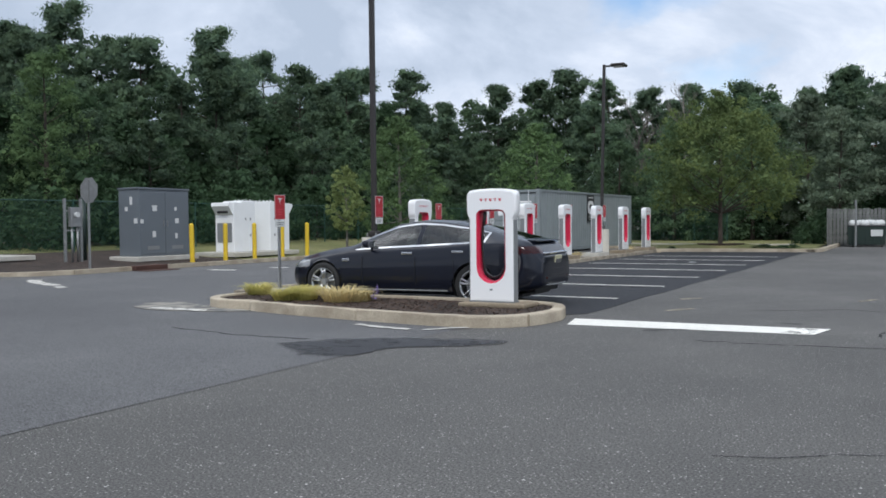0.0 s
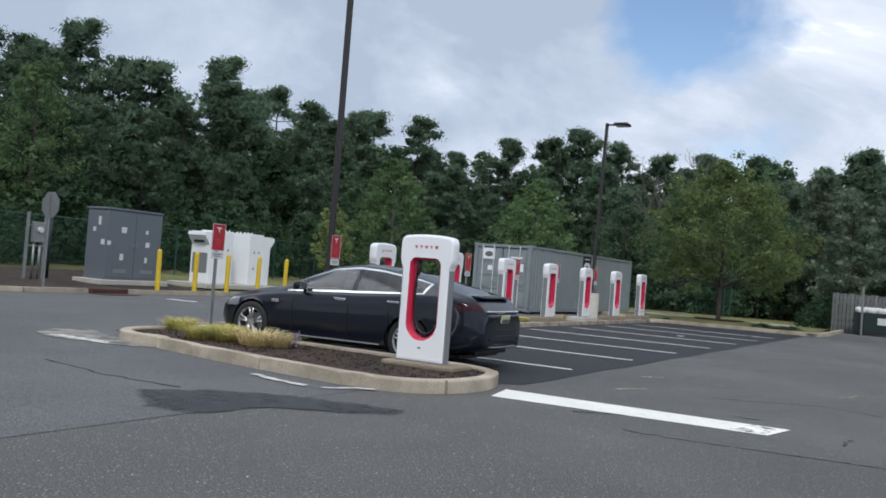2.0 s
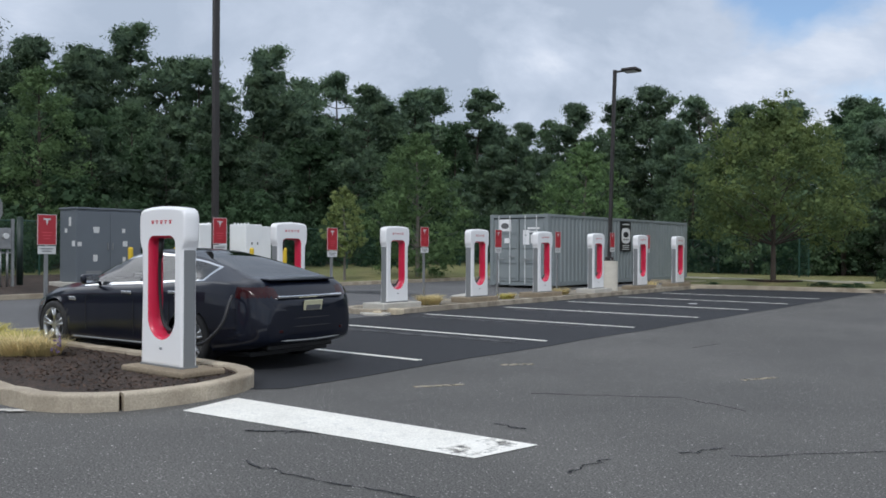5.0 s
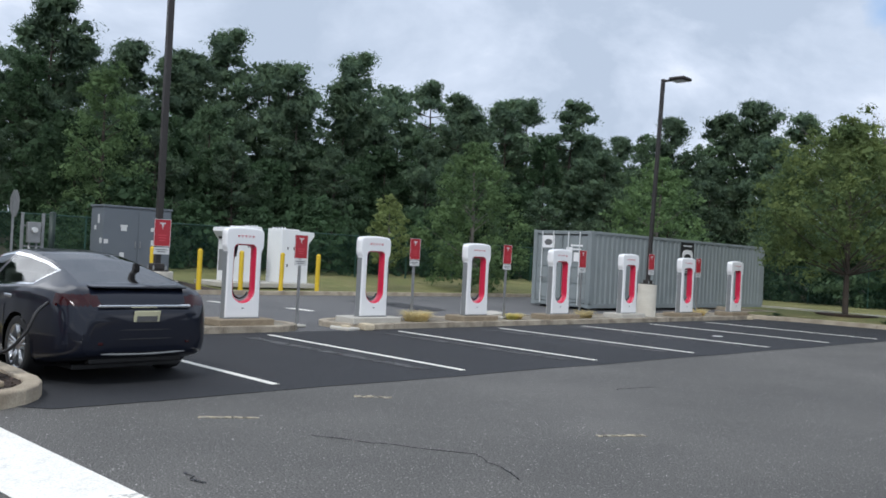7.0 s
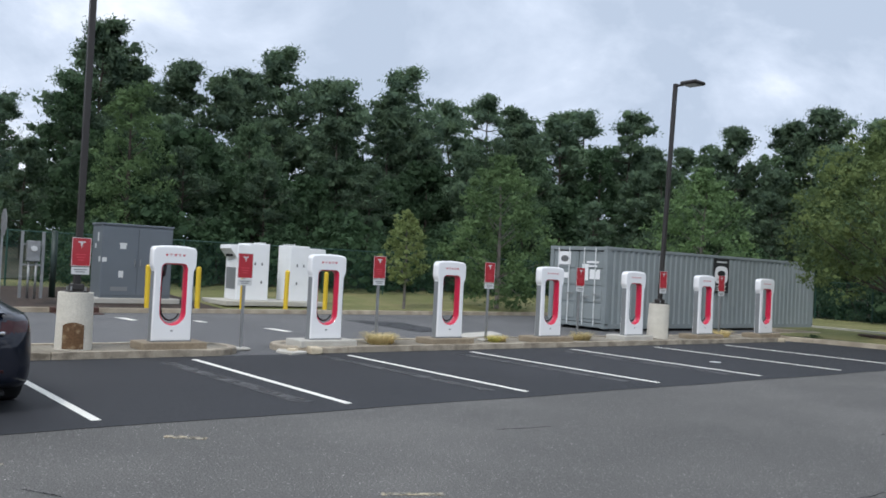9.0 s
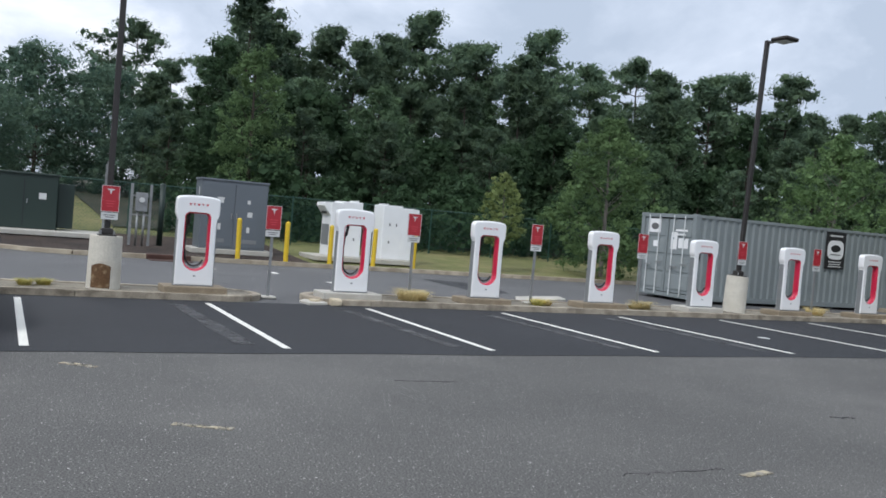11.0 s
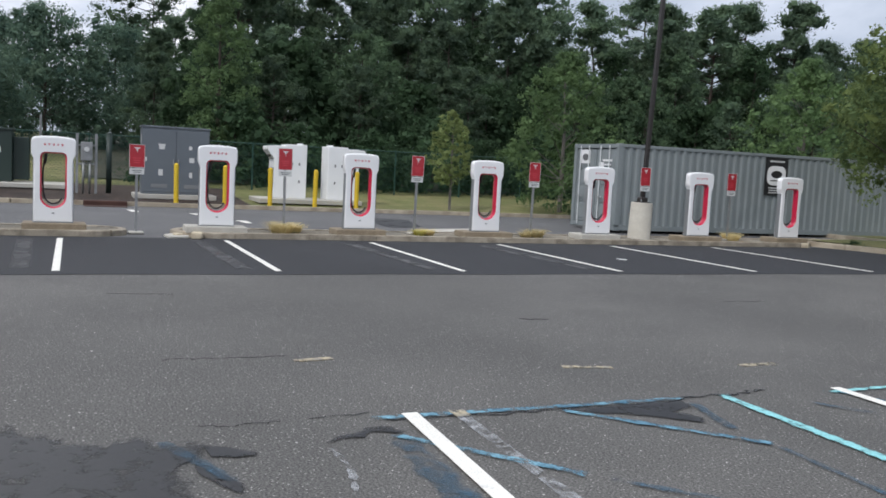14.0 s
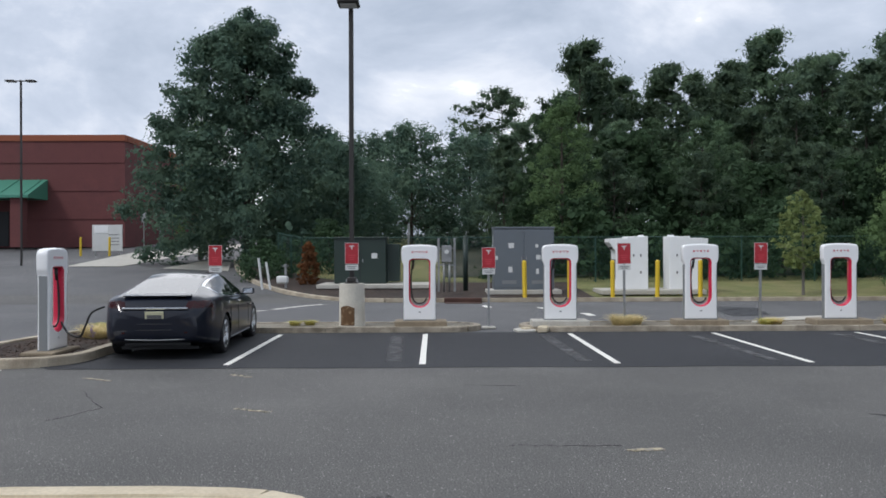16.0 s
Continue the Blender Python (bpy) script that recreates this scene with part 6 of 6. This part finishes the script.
def leaf_tree(seed, H, label, mat, width, low=0.12, dense=1.0, leaf=0.3, point=0.5, name="leaf_tree", group="woodland trees", bark=None, clump=0.17, gap=0.0, clumps=62):
    """A broadleaf tree: trunk, forking limbs and leafy clumps over an uneven crown."""
    g = random.Random(seed)
    e = thing(name, Matrix(), label, "tree", group)
    bm = bmesh.new()
    R = H * 0.016
    limb(bm, (0, 0, -0.2), (0, 0, H * 0.5), R, R * 0.6, 9)
    limb(bm, (0, 0, H * 0.5), (g.uniform(-0.2, 0.2), g.uniform(-0.2, 0.2), H * 0.93), R * 0.6, R * 0.1, 7)
    cs, rs = [], []
    n = int(clumps * (1 - gap))
    for k in range(n):
        t = (k + 0.5) / n
        z = H * (low + (0.97 - low) * t)
        prof = math.sin(math.pi * (0.12 + 0.88 * t) ** (0.75 if point > 0.15 else 1.1)) ** 0.8 if point < 0.5 else (1 - t) ** 0.55 * (0.7 + 0.3 * min(1, t * 6)) + 0.04
        a = k * 2.4 + g.uniform(-0.5, 0.5)
        rad = width / 2 * prof * g.uniform(0.45, 1.05)
        c = Vector((math.cos(a) * rad, math.sin(a) * rad, z + g.uniform(-0.03, 0.03) * H))
        r = width * clump * g.uniform(0.7, 1.25) * (0.6 + 0.4 * prof)
        cs.append(c); rs.append((r, r, r * 0.8))
        for _ in range(3):
            o = Vector((g.gauss(0, 1), g.gauss(0, 1), g.gauss(0, 0.8))).normalized() * r * 0.85
            cs.append(c + o); rs.append((r * 0.5, r * 0.5, r * 0.36))
        if k % 3 == 0:
            limb(bm, (0, 0, max(H * 0.2, z - rad * 0.8)), c, R * 0.35 * (1 - t * 0.7), R * 0.06, 5)
    part("trunk", bm, bark or M_BARK, e, "trunk with limbs")
    v, f = foliage(cs, rs, int(6 + 3 * dense), int(32 * dense), leaf * 1.0, leaf * 0.54, seed + 50, 0.62)
    arrays("crown", v, f, mat, e, label="uneven leafy crown")
    return e


def bare_tree(seed, H):
    g = random.Random(seed)
    e = thing("bare_tree", Matrix(), "dead pale-barked tree with bare twigs", "tree", "woodland trees")
    bm = bmesh.new()

    def grow(p, d, ln, r, depth):
        q = p + d * ln
        limb(bm, p, q, r, r * 0.65, 5)
        if depth:
            for _ in range(3):
                nd = (d + Vector((g.uniform(-0.7, 0.7), g.uniform(-0.7, 0.7), g.uniform(0, 0.4)))).normalized()
                grow(p.lerp(q, g.uniform(0.55, 1)), nd, ln * g.uniform(0.5, 0.72), r * 0.55, depth - 1)

    grow(Vector((0, 0, -0.2)), Vector((0, 0, 1)), H * 0.45, 0.16, 5)
    part("trunk", bm, M_PALEBARK, e)
    return e


def place(kind, x, y, turn, scale=1.0, dz=0.1):
    o = copy_thing(kind, Matrix.Identity(4))
    o.matrix_basis = pose(x, y, h(x, y) + dz, 0, 0, turn) @ Matrix.Scale(scale, 4)
    return o


g = random.Random(77)
PINES = [pine(11, 16, "tall dark pitch pine with irregular needle clumps", L_PINE), pine(12, 16, "tall dark pitch pine with a crooked crown", L_PINE, 1.0, 0.3, 0.22, 1.1), pine(13, 16, "dense dark green pine of the woodland edge", L_PINE, 0, 0.14, 0.25, 1.15),
         pine(14, 16, "slim dark pine rising over the woods", L_PINE, -0.8, 0.42, 0.19, 1.0)]
OAKS = [leaf_tree(21, 13, "dark green oak of the woodland edge", L_OAK, 8.0, 0.06, 1.0, 0.42, 0.2), leaf_tree(22, 13, "broad dark green woodland oak", L_OAK, 9.0, 0.05, 1.0, 0.45, 0.2), leaf_tree(23, 13, "dark green understorey tree", L_SHRUB, 6.5, 0.03, 1.0, 0.38, 0.6)]
SPRUCE = [pine(31, 10, "blue-green young pine with layered boughs", L_SPRUCE, 0, 0.06, 0.26, 1.2), pine(32, 10, "blue-green young pine at the lot's corner", L_SPRUCE, 0, 0.04, 0.3, 1.2)]
UMB = pine(15, 17, "flat-topped umbrella pine over the woods", L_PINE, 0.5, 0.5, 0.3, 1.5, True)
KINDS = PINES + OAKS + SPRUCE + [UMB]
used = set()


def put(kind, x, y, turn, scale, dz=0.1):
    """The first of a kind is moved to its place, later ones are copies."""
    if kind.name in used:
        return place(kind, x, y, turn, scale, dz)
    used.add(kind.name)
    kind.matrix_basis = pose(x, y, h(x, y) + dz, 0, 0, turn) @ Matrix.Scale(scale, 4)
    return kind


# trees that stand out of the skyline
for k, x, y, top in [(0, -55.5, 29.9, 15.6), (2, -51.8, 31.2, 13.4), (1, -53.1, 33.9, 14.7), (3, -48.6, 34.8, 13.4), (2, -51.3, 38.8, 13.6), (2, -47.0, 43.4, 14.0), (0, -43.0, 46.2, 14.9), (1, -45.5, 53.2, 13.8), (2, -39.7, 54.0, 11.6), (0, -40.8, 58.8, 13.6), (3, -38.9, 63.5, 13.9), (0, -37.9, 69.7, 12.1), (2, -59.0, 42.3, 16.0), (3, -50.0, 44.1, 14.8), (0, -44.5, 57.6, 14.1), (2, -41.6, 62.3, 14.0), (1, -37.8, 67.0, 11.7), (0, -30.9, 66.1, 12.6), (2, -29.4, 70.1, 13.0), (1, -25.7, 68.3, 13.7), (3, -23.1, 73.5, 13.3), (0, -16.9, 73.1, 12.4), (2, -13.5, 77.9, 12.7), (1, -5.8, 72.9, 12.4), (0, -3.3, 75.0, 11.4), (2, -5.5, 72.1, 12.2), (0, -0.2, 74.3, 12.2), (0, -52.8, 42.1, 17.1)]:
    put(PINES[k], x, y, g.uniform(0, 360), (top - h(x, y)) / 16)
put(UMB, -81.6, 25.1, 40, (18.0 - h(-81.6, 25)) / 17)
put(PINES[2], -39.2, 42.5, 50, 0.68)
put(PINES[2], -19.6, 69.5, 80, 0.72)
put(PINES[0], -17.6, 71.5, 10, 0.68)
put(OAKS[1], -14.5, 67.5, 10, 0.6)
put(UMB, -49.5, 60.0, 200, 0.86)
# body of the woods, west and north
for row, (x0, hh) in enumerate(((-33, 9.0), (-37.5, 10.5), (-43, 11.5), (-50, 12.5))):
    y = 27 + 2.0 * (row % 2) - row * 0.6
    while y < 92:
        kk = g.random()
        kind = PINES[2] if kk < 0.25 else PINES[g.randrange(4)] if kk < 0.6 else OAKS[g.randrange(3)]
        s = hh * g.uniform(0.72, 1.0) * (0.86 if y < 55 else 0.95) / (16 if kind in PINES else 13)
        put(kind, x0 + g.uniform(-1.6, 1.6), y, g.uniform(0, 360), s)
        y += g.uniform(4.0, 6.0) + row * 0.3
for row, (y0, hh) in enumerate(((59.5, 7.8), (64, 9.0), (69, 9.6), (75, 10.0))):
    x = -34 + 2 * (row % 2)
    while x < 46:
        kk = g.random()
        kind = PINES[2] if kk < 0.3 else PINES[g.randrange(4)] if kk < 0.55 else OAKS[g.randrange(3)]
        s = hh * g.uniform(0.8, 1.15) / (16 if kind in PINES else 13)
        put(kind, x, y0 + g.uniform(-1.5, 1.5), g.uniform(0, 360), s)
        x += g.uniform(4.2, 6.2)
# woods behind the transformer, lower, with the sky showing over them
ROUND = leaf_tree(49, 9.0, "dense round-crowned dark green tree", L_PEAR, 11.0, 0.05, 2.4, 0.38, 0.2, "leaf_tree", "woodland trees", None, 0.17)
for x, y, s in [(-58, 16.9, 1.0), (-62, 21.5, 0.95), (-70, 13, 1.0), (-66, 9.5, 0.95), (-53, 23.0, 0.62), (-80, 8, 1.0), (-82, 0, 1.0), (-46, 12.6, 0.75), (-52, 11, 0.85)]:
    put(ROUND, x, y, g.uniform(0, 360), s)
for x, y, s in [(-44, 26.4, 0.5), (-40, 22.5, 0.36), (-48, 28, 0.85), (-60, 25.6, 0.6), (-57, 24.2, 0.52)]:
    put(PINES[2], x, y, g.uniform(0, 360), s)
# blue-green pines at the corner of the lot
for k, x, y, s in [(0, -4.2, 52, 0.72), (1, -1.2, 55, 0.95), (0, 2.6, 53, 0.9), (1, 6.5, 55, 0.95), (0, -6.3, 56, 0.85), (1, 11, 56, 1.0), (0, 15, 54, 1.0)]:
    put(SPRUCE[k], x, y, g.uniform(0, 360), s)
MAPLE = leaf_tree(41, 6.4, "rounded maple with yellowing green leaves behind the lot's kerb", L_BROAD, 6.3, 0.27, 1.4, 0.19, 0.2, "maple_tree", "park trees", M_BARK, 0.13, 0.0, 120)
put(MAPLE, -7.8, 39.5, 0, 1.0, 0.3)
ring = part("mulch_ring", prism(arc(0, 0, 1.0, 0, 360, 24)[:-1], -0.16, 0.03, bevel=0.02), M_MULCH, None, m=pose(-7.8, 39.6, 0.285) @ Matrix.Diagonal((1.0, 0.55, 1, 1)))
tagged(ring, "dark mulch ring round the maple's trunk", "mulch", kind="structure")
for x, y, s in [(-13.6, 54.5, 0.56), (-9.2, 55.5, 0.62), (-17.5, 56.0, 0.5)]:
    put(OAKS[1], x, y, g.uniform(0, 360), s)
YOUNG = leaf_tree(42, 6.3, "young light green maple beside the access road", L_YOUNG, 4.6, 0.06, 1.1, 0.20, 0.2, "young_tree", "young trees", M_PALEBARK, 0.14, 0.0, 84)
put(YOUNG, -21.9, 36.3, 0, 1.0)
put(YOUNG, -18.9, 45.6, 130, 1.06)
LIME = leaf_tree(43, 3.6, "small yellow-green sapling on the verge", L_LIME, 1.75, 0.28, 0.55, 0.15, 0.1, "sapling", "young trees", M_PALEBARK, 0.17, 0.25)
put(LIME, -21.5, 31.4, 0, 1.0)
PEAR = leaf_tree(44, 13.6, "large dense pyramidal tree with dark green leaves", L_PEAR, 11.6, 0.05, 5.0, 0.42, 0.7, "pear_tree", "park trees", None, 0.165, 0.0, 90)
put(PEAR, -40.5, 8.1, 0, 1.0)
TALL = leaf_tree(45, 11.0, "tall light green tree before the dark woods", L_MAPLE, 5.2, 0.06, 1.3, 0.26, 0.7, "leaf_tree", "woodland trees", None, 0.17)
put(TALL, -31.5, 24.5, 0, 0.74)
put(TALL, -44.5, 4.4, 120, 0.8)
REDT = leaf_tree(46, 9.5, "tree with early red autumn leaves", L_RED, 3.0, 0.6, 0.5, 0.26, 0.2, "leaf_tree", "woodland trees", None, 0.16, 0.4)
put(REDT, -1.5, 62, 0, 1.0)
BARE = bare_tree(51, 12.5)
put(BARE, -14.0, 63.0, 0, 1.0)
put(BARE, -19.5, 66.0, 130, 0.95)
# understorey shrubs at the edge of the woods
SHRUB = leaf_tree(47, 3.0, "dark green shrub at the woodland edge", L_SHRUB, 4.2, 0.0, 0.55, 0.3, 0.2, "shrub", "woodland shrubs", None, 0.22, 0.0, 40)
y = 22.0
while y < 58:
    put(SHRUB, -29.6 + g.uniform(-0.9, 0.6), y, g.uniform(0, 360), g.uniform(0.6, 1.15), 0.05)
    y += g.uniform(2.2, 3.4)
x = -26.0
while x < 30:
    put(SHRUB, x, 56.6 + g.uniform(-0.8, 1.0), g.uniform(0, 360), g.uniform(0.6, 1.1), 0.05)
    x += g.uniform(2.4, 3.6)
for x, y, s in [(-33, 13.6, 0.8), (-29.5, 11.2, 0.55), (-4.6, 48.6, 0.55), (-5.2, 47.2, 0.35)]:
    put(SHRUB, x, y, g.uniform(0, 360), s, 0.05)
FILL = leaf_tree(52, 6.0, "dim understorey tree inside the woods", L_SHRUB, 5.6, 0.0, 0.62, 0.42, 0.2, "leaf_tree", "woodland trees", None, 0.2, 0.0, 50)
for x0, y0, y1 in ((-35.5, 25, 58), (-40.5, 27, 60)):
    y = y0
    while y < y1:
        put(FILL, x0 + g.uniform(-1.0, 1.0), y, g.uniform(0, 360), g.uniform(0.85, 1.2), 0.05)
        y += g.uniform(3.0, 4.2)
DEAD = leaf_tree(48, 1.75, "dead brown conical evergreen shrub in the mulch", L_BROWN, 0.9, 0.02, 0.8, 0.10, 0.9, "dead_shrub", "", None, 0.2)
put(DEAD, -26.3, 13.6, 0, 1.0)


def tuft(seed, mat, label, n=260, spread=0.42, length=0.5):
    """An ornamental grass: thin blades arching outwards."""
    q = np.random.default_rng(seed)
    verts, faces = [], []
    for _ in range(n):
        a, r = q.uniform(0, 2 * math.pi), spread * 0.45 * math.sqrt(q.random())
        o = Vector((math.cos(a) * r, math.sin(a) * r, 0))
        b = a + q.normal() * 0.5
        d = Vector((math.cos(b), math.sin(b), 0))
        ln, out = length * q.uniform(0.6, 1.15), spread * q.uniform(0.25, 0.95)
        side = Vector((-d.y, d.x, 0)) * 0.009
        base = len(verts)
        for t in (0, 0.4, 0.75, 1.0):
            c = o + d * out * t ** 1.5 + Vector((0, 0, ln * (t - 0.55 * t ** 2.6)))
            verts += [c - side * (1.05 - t), c + side * (1.05 - t)]
        for k in range(3):
            faces.append((base + 2 * k, base + 2 * k + 1, base + 2 * k + 3, base + 2 * k + 2))
    return tagged(arrays("ornamental_grass", verts, faces, mat), label, "grass tuft", "ornamental grasses")


T1 = tuft(1, L_STRAW, "yellow-green ornamental grass in the island's mulch", 380, 0.46, 0.42)
T2 = tuft(2, L_DRY, "dry tan ornamental grass in the strip", 320, 0.52, 0.46)
T1.matrix_basis = pose(-8.75, 12.2, 0.11)
T2.matrix_basis = pose(-8.0, 12.15, 0.11)
for src, x, y, z, s in [(T1, -10.15, 12.75, 0.11, 0.9), (T1, -9.15, 12.75, 0.11, 0.8), (T1, -8.95, 12.0, 0.11, 0.85), (T2, -7.75, 12.3, 0.11, 0.8), (T1, -10.45, 15.55, 0.10, 0.5), (T1, -10.6, 15.85, 0.10, 0.5), (T2, -10.3, 22.7, 0.10, 0.95), (T2, -10.45, 22.95, 0.10, 0.8),
                        (T1, -10.3, 25.85, 0.10, 0.6), (T2, -10.35, 26.05, 0.10, 0.6), (T2, -10.4, 28.85, 0.10, 0.8), (T2, -10.5, 34.9, 0.10, 0.85), (T2, -10.35, 28.6, 0.10, 0.55)]:
    copy_thing(src, pose(x, y, z, 0, 0, random.uniform(0, 360)) @ Matrix.Scale(s, 4))
LAV = tagged(arrays("lavender", *leaf_mass([(0, 0, 0.12), (0.05, 0, 0.2)], [(0.06, 0.06, 0.1), (0.03, 0.03, 0.1)], [30, 30], 0.04, 5), material("lavender_bloom", (0.22, 0.16, 0.4), 0.8)), "small purple flowering lavender in the mulch", "flower")
LAV.matrix_basis = pose(-7.45, 12.3, 0.11)
for x, y, s, t in [(-5.9, 38.75, 0.34, 0.13), (-5.2, 38.8, 0.30, 0.11), (-9.6, 38.4, 0.2, 0.08), (-4.9, 39.3, 0.25, 0.12)]:
    copy_thing(SHRUB, pose(x, y, 0.05, 0, 0, random.uniform(0, 360)) @ Matrix.Diagonal((s, s, t, 1)))

for x, y, sx, sy, sz, a in ((-9.7, 36.75, 0.2, 0.16, 0.12, 25), (-9.75, 20.9, 0.34, 0.22, 0.13, -14), (-9.95, 20.55, 0.2, 0.16, 0.09, 40)):
    chunk = box(sx, sy, sz, (0, 0, 0), 0.03)
    for v in chunk.verts:
        v.co += Vector((noise.noise(v.co * 9), noise.noise(v.co * 9 + Vector((4, 1, 2))), 0.0)) * 0.03
    tagged(part("concrete_chunk", chunk, M_EDGE, None, m=pose(x, y, 0.0, 0, 0, a)), "pale broken chunk of kerb concrete beside the strip", "concrete", "concrete chunks")
scrap = part("paper_scrap", prism([(-0.11, -0.05), (0.02, -0.08), (0.12, 0.0), (0.05, 0.07), (-0.06, 0.05)], 0, 0.012, bevel=0.004), M_SIGNW, None, m=pose(-6.45, 28.67, 0.008, 0, 0, 20))
tagged(scrap, "white scrap of paper lying on the fresh asphalt", "litter")

# loose bark chips over the island's bed
q = np.random.default_rng(9)
cx, cy = q.uniform(-10.3, -4.5, 5200), q.uniform(10.9, 12.95, 5200)
ok = [(x, y) for x, y in zip(cx, cy) if (y > 10.95 + 0.125 * max(0, -5.2 - x)) and math.hypot(max(0, x + 5.4), y - 11.9) < 1.05 and math.hypot(max(0, -9.5 - x), y - 12.2) < 0.95]
v, f = leaf_mass([(x, y, 0.118) for x, y in ok], [(0.02, 0.02, 0.012)] * len(ok), [1] * len(ok), 0.046, 10, 0.45, 1.4)
tagged(arrays("bark_chips", v, f, material("bark_chip", (0.072, 0.046, 0.033), 0.95, island=0.65)), "loose dark brown bark chips", "mulch", kind="stuff")
